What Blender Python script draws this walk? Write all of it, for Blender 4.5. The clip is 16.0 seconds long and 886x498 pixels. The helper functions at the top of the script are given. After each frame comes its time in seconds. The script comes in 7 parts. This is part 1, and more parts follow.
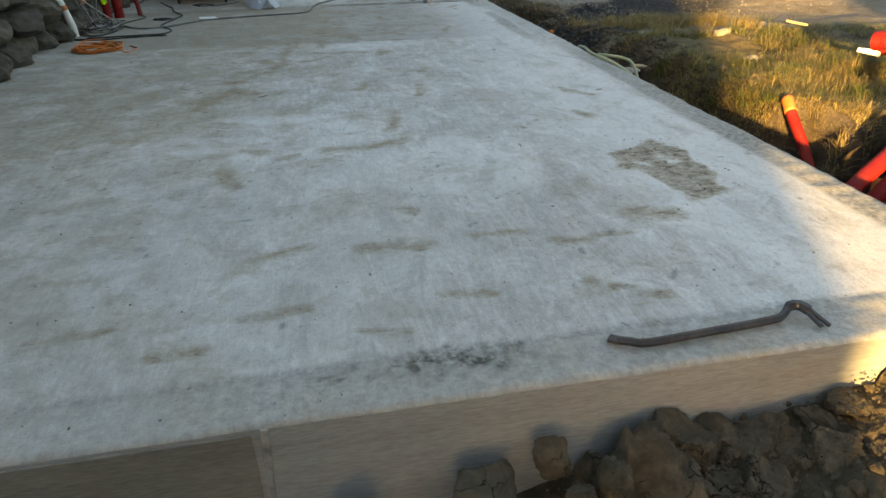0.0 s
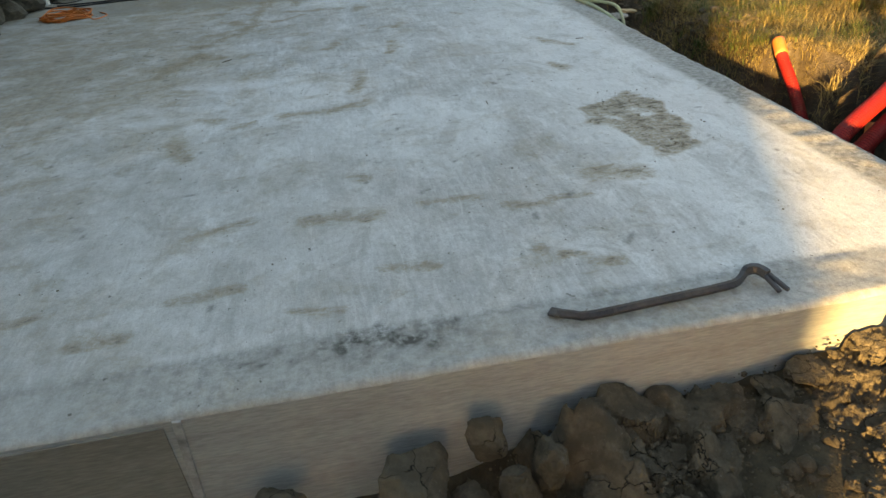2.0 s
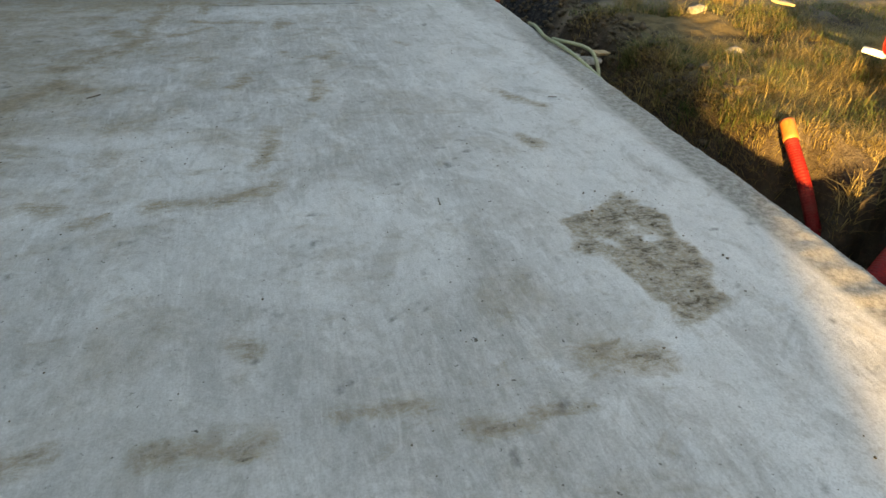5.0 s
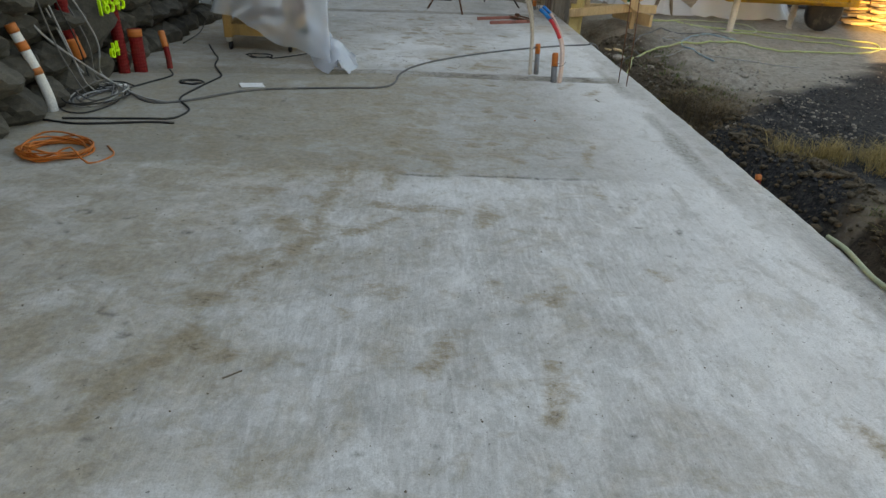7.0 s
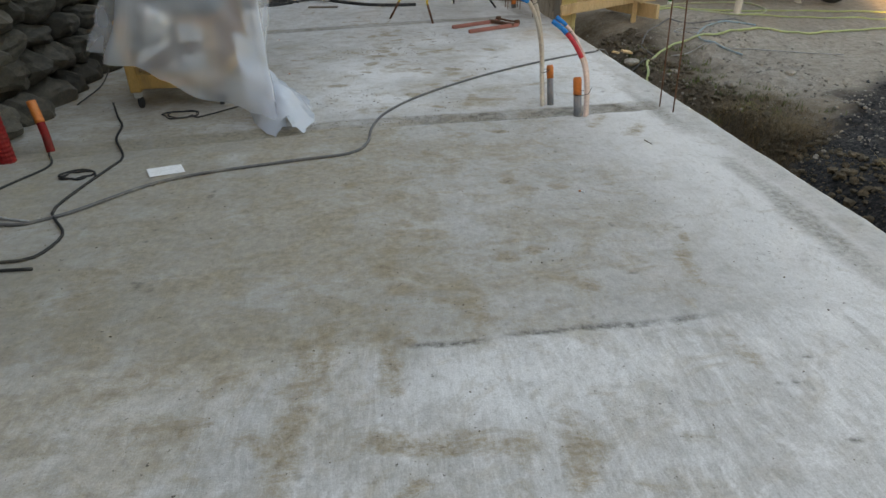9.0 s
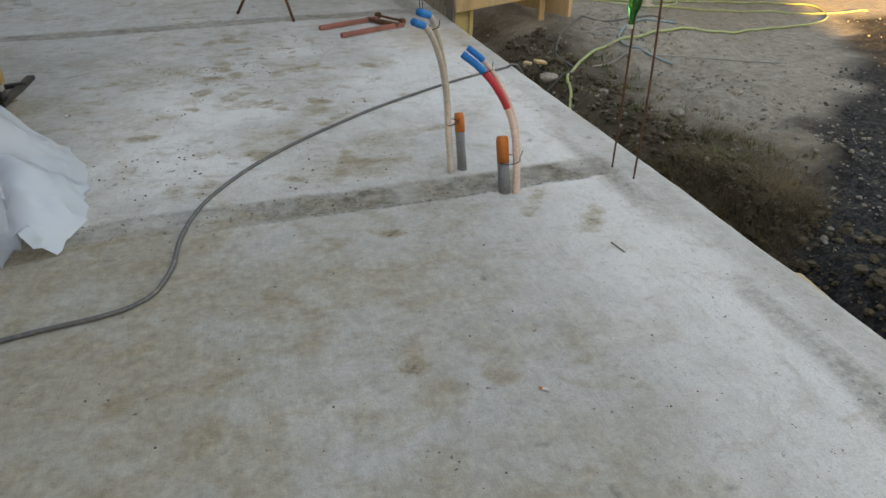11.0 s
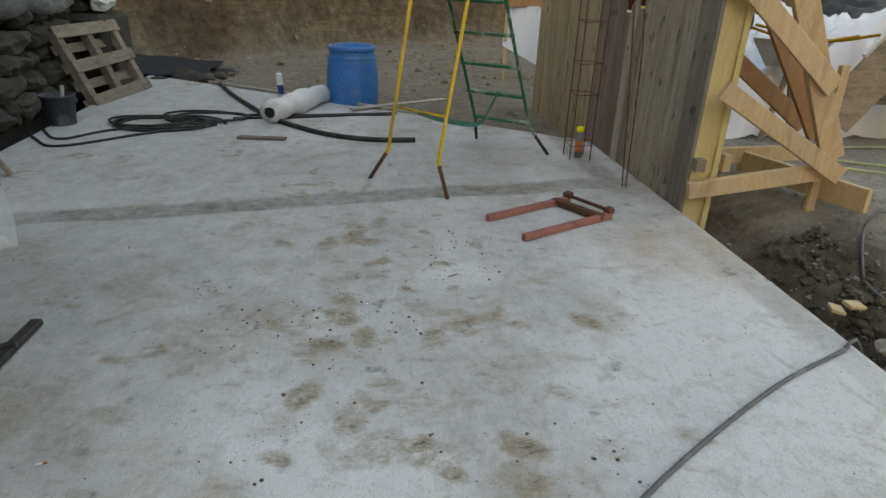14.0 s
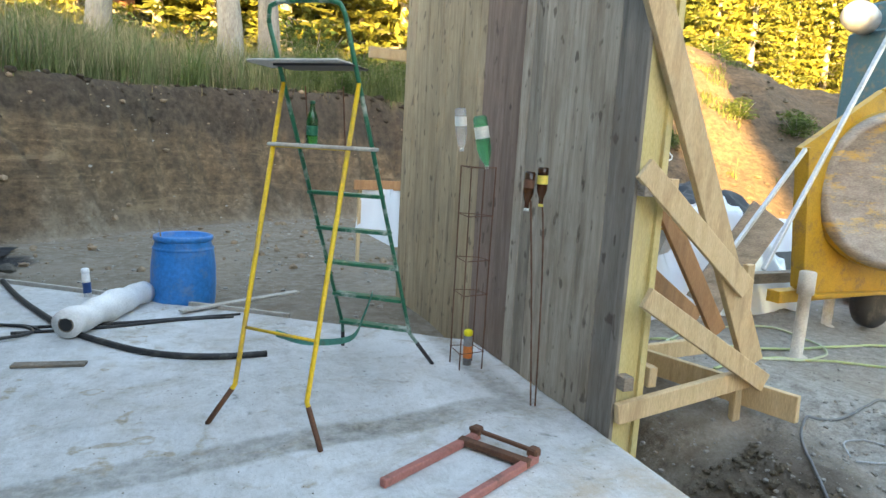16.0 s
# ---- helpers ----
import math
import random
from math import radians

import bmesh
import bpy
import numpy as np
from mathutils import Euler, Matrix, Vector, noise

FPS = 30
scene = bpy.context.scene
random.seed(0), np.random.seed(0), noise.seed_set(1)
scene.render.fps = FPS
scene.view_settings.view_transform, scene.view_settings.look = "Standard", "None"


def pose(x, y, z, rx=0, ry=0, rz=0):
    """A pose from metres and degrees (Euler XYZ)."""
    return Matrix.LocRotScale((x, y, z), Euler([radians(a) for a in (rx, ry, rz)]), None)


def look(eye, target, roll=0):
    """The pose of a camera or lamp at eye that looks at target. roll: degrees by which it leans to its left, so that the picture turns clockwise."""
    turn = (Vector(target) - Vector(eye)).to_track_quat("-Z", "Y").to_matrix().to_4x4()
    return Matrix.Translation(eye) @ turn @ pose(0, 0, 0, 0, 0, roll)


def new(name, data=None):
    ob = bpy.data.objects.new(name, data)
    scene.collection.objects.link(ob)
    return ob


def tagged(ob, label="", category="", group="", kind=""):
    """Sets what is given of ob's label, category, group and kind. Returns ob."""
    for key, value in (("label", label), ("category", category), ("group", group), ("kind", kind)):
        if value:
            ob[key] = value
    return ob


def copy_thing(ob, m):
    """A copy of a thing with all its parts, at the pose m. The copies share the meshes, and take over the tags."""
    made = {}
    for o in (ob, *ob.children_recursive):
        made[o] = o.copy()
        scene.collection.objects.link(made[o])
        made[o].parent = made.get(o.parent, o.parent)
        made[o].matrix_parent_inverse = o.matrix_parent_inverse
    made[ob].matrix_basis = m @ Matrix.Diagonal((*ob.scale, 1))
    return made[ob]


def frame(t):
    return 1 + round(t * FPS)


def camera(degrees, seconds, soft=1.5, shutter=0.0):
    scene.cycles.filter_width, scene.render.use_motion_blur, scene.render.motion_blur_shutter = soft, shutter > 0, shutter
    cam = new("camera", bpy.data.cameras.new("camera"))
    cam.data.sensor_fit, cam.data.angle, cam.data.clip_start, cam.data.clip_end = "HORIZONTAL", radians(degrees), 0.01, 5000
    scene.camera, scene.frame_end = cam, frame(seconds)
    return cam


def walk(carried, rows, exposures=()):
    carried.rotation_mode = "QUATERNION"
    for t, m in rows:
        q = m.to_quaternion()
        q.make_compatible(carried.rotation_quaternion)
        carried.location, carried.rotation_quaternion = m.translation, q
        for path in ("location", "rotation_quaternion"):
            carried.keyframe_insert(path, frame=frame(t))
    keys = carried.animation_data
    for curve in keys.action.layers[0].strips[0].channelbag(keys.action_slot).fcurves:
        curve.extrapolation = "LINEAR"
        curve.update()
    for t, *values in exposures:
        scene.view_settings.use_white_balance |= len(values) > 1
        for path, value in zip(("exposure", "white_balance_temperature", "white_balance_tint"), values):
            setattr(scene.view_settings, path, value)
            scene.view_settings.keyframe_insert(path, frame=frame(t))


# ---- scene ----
cam = camera(71.6, 16.0)
EXPOSURES = [(0, 2.36, 8500, 12), (3.2, 2.36, 8200, 10), (5.3, 2.22, 9100, 14), (7, 2.47, 9400, 17), (9.5, 2.75, 10000, 20), (12.5, 2.65, 10300, 20), (14, 2.69, 9800, 18), (14.5, 2.9, 9500, 17), (15, 3.23, 8500, 14), (15.5, 3.47, 7850, 12), (16, 3.62, 7450, 12)]
PATH = [
    (0, (0.127, 0.439, 1.181), (0.469, 2.15, 0.203), -0.3),
    (0.5, (0.184, 0.423, 1.167), (0.649, 2.077, 0.143), -1.2),
    (1, (0.239, 0.461, 1.173), (0.711, 2.1, 0.129), -0.8),
    (1.5, (0.325, 0.487, 1.168), (0.671, 2.156, 0.123), -2.3),
    (2, (0.399, 0.51, 1.159), (0.677, 2.159, 0.062), -3.2),
    (2.5, (0.454, 0.507, 1.167), (0.758, 2.176, 0.107), -3.6),
    (3, (0.48, 0.553, 1.179), (0.951, 2.186, 0.125), -1.4),
    (3.2, (0.468, 0.613, 1.171), (0.978, 2.248, 0.139), -1.1),
    (5.3, (0.613, 1.848, 1.254), (1.088, 3.38, 0.059), 4.0),
    (5.5, (0.566, 2.055, 1.286), (1.048, 3.532, 0.027), 3.6),
    (6, (0.509, 2.345, 1.435), (0.828, 3.916, 0.239), 2.8),
    (6.5, (0.469, 2.836, 1.468), (0.651, 4.517, 0.399), 4.3),
    (7, (0.329, 3.262, 1.455), (0.433, 5.006, 0.482), 3.7),
    (7.5, (0.262, 3.66, 1.459), (0.334, 5.415, 0.504), -0.2),
    (8, (0.237, 4.112, 1.449), (0.119, 5.793, 0.371), -0.3),
    (8.5, (0.163, 4.567, 1.423), (0.308, 6.245, 0.343), 0.3),
    (9, (0.197, 5.02, 1.422), (0.38, 6.746, 0.428), -0.9),
    (9.5, (0.222, 5.427, 1.447), (0.403, 7.159, 0.463), 1.6),
    (9.7, (0.251, 5.591, 1.412), (0.579, 7.305, 0.435), 1.5),
    (11.8, (0.641, 7.492, 1.404), (1.155, 9.063, 0.278), 2.0),
    (12, (0.635, 7.664, 1.434), (1.013, 9.283, 0.322), 3.6),
    (12.5, (0.583, 8.123, 1.423), (1.033, 9.753, 0.355), 3.7),
    (13, (0.551, 8.562, 1.399), (0.869, 10.195, 0.289), 2.7),
    (13.5, (0.553, 8.99, 1.412), (0.591, 10.684, 0.35), 4.5),
    (14, (0.428, 9.337, 1.468), (0.674, 11.14, 0.638), 2.1),
    (14.5, (0.408, 9.617, 1.474), (0.706, 11.481, 0.813), 1.9),
    (15, (0.459, 9.931, 1.506), (0.841, 11.837, 1.037), 3.7),
    (15.5, (0.445, 10.161, 1.52), (1.046, 12.022, 1.104), 4.8),
    (16, (0.4, 10.411, 1.539), (1.15, 12.241, 1.236), 3.3),
]
walk(cam, [(t, look(eye, target, roll)) for t, eye, target, roll in PATH], EXPOSURES)

# ---- light: open shade under an evening sky, low sun from behind ----
SUN_EL, SUN_AZ = 7.5, 27.0  # degrees above the ground; the light travels towards (sin, cos) of SUN_AZ
world = bpy.data.worlds.new("sky")
scene.world = world
world.use_nodes = True
wn = world.node_tree
sky = wn.nodes.new("ShaderNodeTexSky")
sky.sky_type, sky.sun_disc = "NISHITA", False
sky.sun_elevation, sky.sun_rotation = radians(SUN_EL), radians(SUN_AZ + 180)
sky.altitude, sky.air_density, sky.dust_density, sky.ozone_density = 300, 1.0, 1.0, 1.0
background = wn.nodes["Background"]
background.inputs["Strength"].default_value = 0.15
wn.links.new(sky.outputs[0], background.inputs[0])
sun_data = bpy.data.lights.new("sun", "SUN")
sun_data.energy, sun_data.angle, sun_data.color = 5.0, radians(1.5), (1.0, 0.68, 0.26)
sun = new("sun", sun_data)
travel = Vector((math.sin(radians(SUN_AZ)), math.cos(radians(SUN_AZ)), -math.tan(radians(SUN_EL))))
sun.matrix_world = look((0, -30, 30), Vector((0, -30, 30)) + travel)


# ---- material helpers ----
def rgb(c):
    return (*c, 1) if len(c) == 3 else c


def blank(name, rough=0.8, metal=0.0, spec=0.4):
    m = bpy.data.materials.new(name)
    m.use_nodes = True
    b = m.node_tree.nodes["Principled BSDF"]
    b.inputs["Roughness"].default_value = rough
    b.inputs["Metallic"].default_value = metal
    b.inputs["Specular IOR Level"].default_value = spec
    return m, m.node_tree, b


def node(t, kind, **sets):
    n = t.nodes.new(kind)
    for k, v in sets.items():
        n.inputs[k.replace("_", " ")].default_value = v
    return n


def coords(t, scale=(1, 1, 1), space="Object"):
    tc = t.nodes.new("ShaderNodeTexCoord")
    mp = t.nodes.new("ShaderNodeMapping")
    mp.inputs["Scale"].default_value = scale
    t.links.new(tc.outputs[space], mp.inputs[0])
    return mp.outputs[0]


def world_coords(t, scale=(1, 1, 1)):
    g = t.nodes.new("ShaderNodeNewGeometry")
    mp = t.nodes.new("ShaderNodeMapping")
    mp.inputs["Scale"].default_value = scale
    t.links.new(g.outputs["Position"], mp.inputs[0])
    return mp.outputs[0]


def noise_tex(t, vec, scale, detail=5, rough=0.6, dist=0.0):
    n = node(t, "ShaderNodeTexNoise", Scale=scale, Detail=detail, Roughness=rough, Distortion=dist)
    t.links.new(vec, n.inputs["Vector"])
    return n.outputs["Fac"]


def ramp(t, fac, lo, hi):
    r = node(t, "ShaderNodeMapRange", From_Min=lo, From_Max=hi)
    t.links.new(fac, r.inputs["Value"])
    return r.outputs[0]


def mix(t, fac, a, b, mode="MIX"):
    n = t.nodes.new("ShaderNodeMix")
    n.data_type, n.blend_type = "RGBA", mode
    for sock, v in ((n.inputs[0], fac), (n.inputs[6], a), (n.inputs[7], b)):
        if isinstance(v, bpy.types.NodeSocket):
            t.links.new(v, sock)
        else:
            sock.default_value = v if isinstance(v, float) else rgb(v)
    return n.outputs[2]


def times(t, a, b, op="MULTIPLY"):
    n = t.nodes.new("ShaderNodeMath")
    n.operation = op
    for sock, v in zip(n.inputs, (a, b)):
        if isinstance(v, bpy.types.NodeSocket):
            t.links.new(v, sock)
        else:
            sock.default_value = v
    return n.outputs[0]


def bump(t, b, height, strength=0.4, dist=0.01):
    n = node(t, "ShaderNodeBump", Strength=strength, Distance=dist)
    t.links.new(height, n.inputs["Height"])
    t.links.new(n.outputs[0], b.inputs["Normal"])


def stuff_mat(name, c1, c2, scale=6.0, rough=0.8, metal=0.0, fine=60.0, depth=0.3, dirt=None, dirt_amount=0.5, spec=0.4, stretch=(1, 1, 1), vary=0.0, knots=0.0):
    """Two tones at a coarse and a fine scale, dirt in blots, and a fine relief."""
    m, t, b = blank(name, rough, metal, spec)
    v = coords(t, stretch)
    n1, n2 = noise_tex(t, v, scale, 5), noise_tex(t, v, fine, 3)
    col = mix(t, ramp(t, n1, 0.3, 0.7), c1, c2)
    col = mix(t, 0.2 if knots else 0.35, col, mix(t, ramp(t, n2, 0.3, 0.7), [x * 0.55 for x in c1], [min(1, x * 1.25) for x in c2]))
    if dirt:
        n3 = noise_tex(t, v, scale * 0.6, 6, 0.7)
        col = mix(t, times(t, ramp(t, n3, 0.52, 0.66), dirt_amount), col, dirt)
    if knots:
        k1 = noise_tex(t, coords(t, [min(1.8, x) for x in stretch[:2]] + [1]), 8, 2, 0.4)
        col = mix(t, times(t, ramp(t, k1, 0.65, 0.71), knots), col, (0.06, 0.042, 0.03))
        k2 = noise_tex(t, coords(t, (1.5, 1.5, 0.6)), 2.4, 6, 0.7)
        col = mix(t, times(t, ramp(t, k2, 0.47, 0.7), knots * 0.85), col, (0.16, 0.115, 0.08))
    if vary:
        oi = t.nodes.new("ShaderNodeObjectInfo")
        r = node(t, "ShaderNodeMapRange", To_Min=1 - vary, To_Max=1 + vary)
        t.links.new(oi.outputs["Random"], r.inputs[0])
        hsv = t.nodes.new("ShaderNodeHueSaturation")
        t.links.new(r.outputs[0], hsv.inputs["Value"])
        t.links.new(col, hsv.inputs["Color"])
        col = hsv.outputs[0]
    t.links.new(col, b.inputs["Base Color"])
    if depth:
        bump(t, b, n2, depth, 0.004)
    return m


# ---- mesh helpers ----
def smooth(me, flag=True):
    for p in me.polygons:
        p.use_smooth = flag


def part(name, bm, material, parent=None, label="", soft=False):
    """Links a bmesh as one mesh object, under a thing or under a part."""
    me = bpy.data.meshes.new(name)
    bm.to_mesh(me)
    bm.free()
    me.materials.append(material)
    if soft:
        smooth(me)
    ob = new(name, me)
    ob.parent = parent
    if label:
        ob["label"] = label
    return ob


def thing(name, label, category, m=Matrix(), group="", kind=""):
    ob = new(name)
    ob.empty_display_size = 0.1
    ob.matrix_world = m
    return tagged(ob, label, category, group, kind)


def box(bm, size, m=Matrix(), bevel=0.0):
    """A box with its middle at m."""
    made = bmesh.ops.create_cube(bm, size=1.0, matrix=m @ Matrix.Diagonal((*size, 1)))
    if bevel:
        edges = {e for v in made["verts"] for e in v.link_edges}
        bmesh.ops.bevel(bm, geom=list(edges), offset=bevel, segments=1, affect="EDGES", profile=0.5)


def boxed(size, m=Matrix(), bevel=0.0):
    bm = bmesh.new()
    box(bm, size, m, bevel)
    return bm


def beam(bm, a, b, w, h, roll=0.0, bevel=0.004):
    """A squared timber from a to b."""
    a, b = Vector(a), Vector(b)
    d = b - a
    q = d.to_track_quat("Y", "Z").to_matrix().to_4x4()
    box(bm, (w, d.length, h), Matrix.Translation((a + b) / 2) @ q @ pose(0, 0, 0, 0, roll, 0), bevel)


def beamed(a, b, w, h, roll=0.0, bevel=0.004):
    bm = bmesh.new()
    beam(bm, a, b, w, h, roll, bevel)
    return bm


def rings(bm, loops, cap=True):
    """Skins a row of rings of equal count."""
    made = [[bm.verts.new(p) for p in loop] for loop in loops]
    n = len(made[0])
    for a, b in zip(made, made[1:]):
        for i in range(n):
            bm.faces.new((a[i], a[(i + 1) % n], b[(i + 1) % n], b[i]))
    if cap:
        bm.faces.new(made[0][::-1])
        bm.faces.new(made[-1])
    return bm


def lathe(profile, seg=24, m=Matrix(), cap=True):
    """A body turned about z from (radius, height) pairs."""
    bm = bmesh.new()
    loops = [[m @ Vector((r * math.cos(2 * math.pi * i / seg), r * math.sin(2 * math.pi * i / seg), z)) for i in range(seg)] for r, z in profile]
    return rings(bm, loops, cap)


def spline(points, step=0.03):
    """A smooth line through points (Catmull-Rom), sampled about every step metres."""
    ps = [Vector(p) for p in points]
    ps = [ps[0] * 2 - ps[1]] + ps + [ps[-1] * 2 - ps[-2]]
    out = []
    for i in range(1, len(ps) - 2):
        p0, p1, p2, p3 = ps[i - 1:i + 3]
        n = max(2, int((p2 - p1).length / step))
        for k in range(n):
            u = k / n
            out.append(0.5 * (2 * p1 + (p2 - p0) * u + (2 * p0 - 5 * p1 + 4 * p2 - p3) * u * u + (3 * p1 - p0 - 3 * p2 + p3) * u ** 3))
    return out + [ps[-2]]


def sweep(points, radius, seg=8, step=0.03, wave=0.0, pitch=2, cap=True, straight=False):
    """A round tube along a smooth line; wave makes it corrugated; radius may be a function of 0..1."""
    line = [Vector(p) for p in points] if straight else spline(points, step)
    bm = bmesh.new()
    up, loops = Vector((0.13, 0.21, 1)).normalized(), []
    for i, p in enumerate(line):
        d = (line[min(i + 1, len(line) - 1)] - line[max(i - 1, 0)]).normalized()
        side = d.cross(up)
        if side.length < 0.05:
            side = d.orthogonal()
        side.normalize()
        up = side.cross(d).normalized()
        r = radius(i / (len(line) - 1)) if callable(radius) else radius
        if wave and (i // pitch) % 2:
            r -= wave
        loops.append([p + (side * math.cos(2 * math.pi * k / seg) + up * math.sin(2 * math.pi * k / seg)) * r for k in range(seg)])
    return rings(bm, loops, cap)


def stone_bm(size, seed, sub=2, rough=0.22, flat=0.0, cut=(0.55, 0.85), planes=7):
    """A broken stone or clod: a lumpy ball cut by a few planes."""
    rng = random.Random(seed)
    bm = bmesh.new()
    bmesh.ops.create_icosphere(bm, subdivisions=sub, radius=1.0)
    cuts = [(Vector((rng.gauss(0, 1), rng.gauss(0, 1), rng.gauss(0, 1))).normalized(), rng.uniform(*cut)) for _ in range(planes)]
    off = Vector((seed * 3.7 % 97, seed * 1.3 % 89, seed * 7.1 % 83))
    for v in bm.verts:
        p = v.co.copy()
        for n, d in cuts:
            k = p.dot(n)
            if k > d:
                p -= n * (k - d) * 0.85
        p *= 1 + rough * noise.noise(p * 1.7 + off) + rough * 0.4 * noise.noise(p * 4.5 + off)
        if p.z < 0:
            p.z *= 1 - flat
        v.co = Vector((p.x * size[0] / 2, p.y * size[1] / 2, p.z * size[2] / 2))
    return bm


def fast_mesh(name, verts, faces, material, soft=False):
    me = bpy.data.meshes.new(name)
    me.from_pydata([tuple(v) for v in verts], [], faces)
    me.materials.append(material)
    if soft:
        smooth(me)
    return new(name, me)


def text_part(name, body, size, m, material, parent, depth=0.002):
    cu = bpy.data.curves.new(name, "FONT")
    cu.body, cu.size, cu.extrude, cu.align_x, cu.align_y = body, size, depth, "CENTER", "CENTER"
    cu.resolution_u = 2
    tmp = bpy.data.objects.new("lettering", cu)
    me = bpy.data.meshes.new_from_object(tmp)
    bpy.data.objects.remove(tmp)
    me.materials.append(material)
    ob = new(name, me)
    ob.parent = parent
    ob.matrix_local = m
    return ob


# ---- numbers of the place ----
EDGE_X, FRONT_Y, WALL_X = 2.58, 1.68, -2.3


def back_y(x):
    """The slanting far edge of the slab."""
    return 14.95 - 0.69 * (x - EDGE_X)


def lattice(ix, iy, seed):
    h = (ix * 374761393 + iy * 668265263 + seed * 974711) & 0x7FFFFFFF
    h = ((h ^ (h >> 13)) * 1274126177) & 0x7FFFFFFF
    return ((h ^ (h >> 16)) & 0xFFFF) / 65535.0


def fbm(x, y, scale, octaves=4, seed=0):
    """Smooth noise of mean 0 and range about -1..1, on arrays."""
    x, y = np.asarray(x, float) * scale, np.asarray(y, float) * scale
    total, amp = np.zeros(np.broadcast(x, y).shape), 1.0
    for o in range(octaves):
        fx, fy = np.floor(x), np.floor(y)
        ix, iy = fx.astype(np.int64), fy.astype(np.int64)
        u, v = x - fx, y - fy
        u, v = u * u * (3 - 2 * u), v * v * (3 - 2 * v)
        a, b = lattice(ix, iy, seed + o), lattice(ix + 1, iy, seed + o)
        c, d = lattice(ix, iy + 1, seed + o), lattice(ix + 1, iy + 1, seed + o)
        total += amp * ((a * (1 - u) + b * u) * (1 - v) + (c * (1 - u) + d * u) * v - 0.5) * 2
        x, y, amp = x * 2.03 + 17.3, y * 2.03 + 9.1, amp * 0.5
    return total / 1.6


def step01(v, lo, hi):
    u = np.clip((v - lo) / (hi - lo), 0, 1)
    return u * u * (3 - 2 * u)


def near_line(x, y, a, b):
    """Distance to the stretch a-b, and how far along it, 0..1."""
    ax, ay, bx, by = *a, *b
    u = np.clip(((x - ax) * (bx - ax) + (y - ay) * (by - ay)) / ((bx - ax) ** 2 + (by - ay) ** 2), 0, 1)
    return np.hypot(x - ax - u * (bx - ax), y - ay - u * (by - ay)), u


def bank_foot(x):
    return 23.2 + 0.42 * np.clip(x, -9, 8) + 0.36 * np.clip(x, -9, 0) + 0.4 * np.sin(x * 0.55)


def heap_profile(x, y):
    """The heap of dug clay thrown against the front of the slab."""
    rise = step01(x + 0.3 * (y - 1.6), 0.62, 1.0)
    return -0.58 + rise * (0.35 + 0.06 * step01(x, 1.5, 1.9)) + 0.05 * fbm(x, y, 2.6, 3, 7) * rise - 0.1 * np.clip(1.5 - y, 0, 1.2)


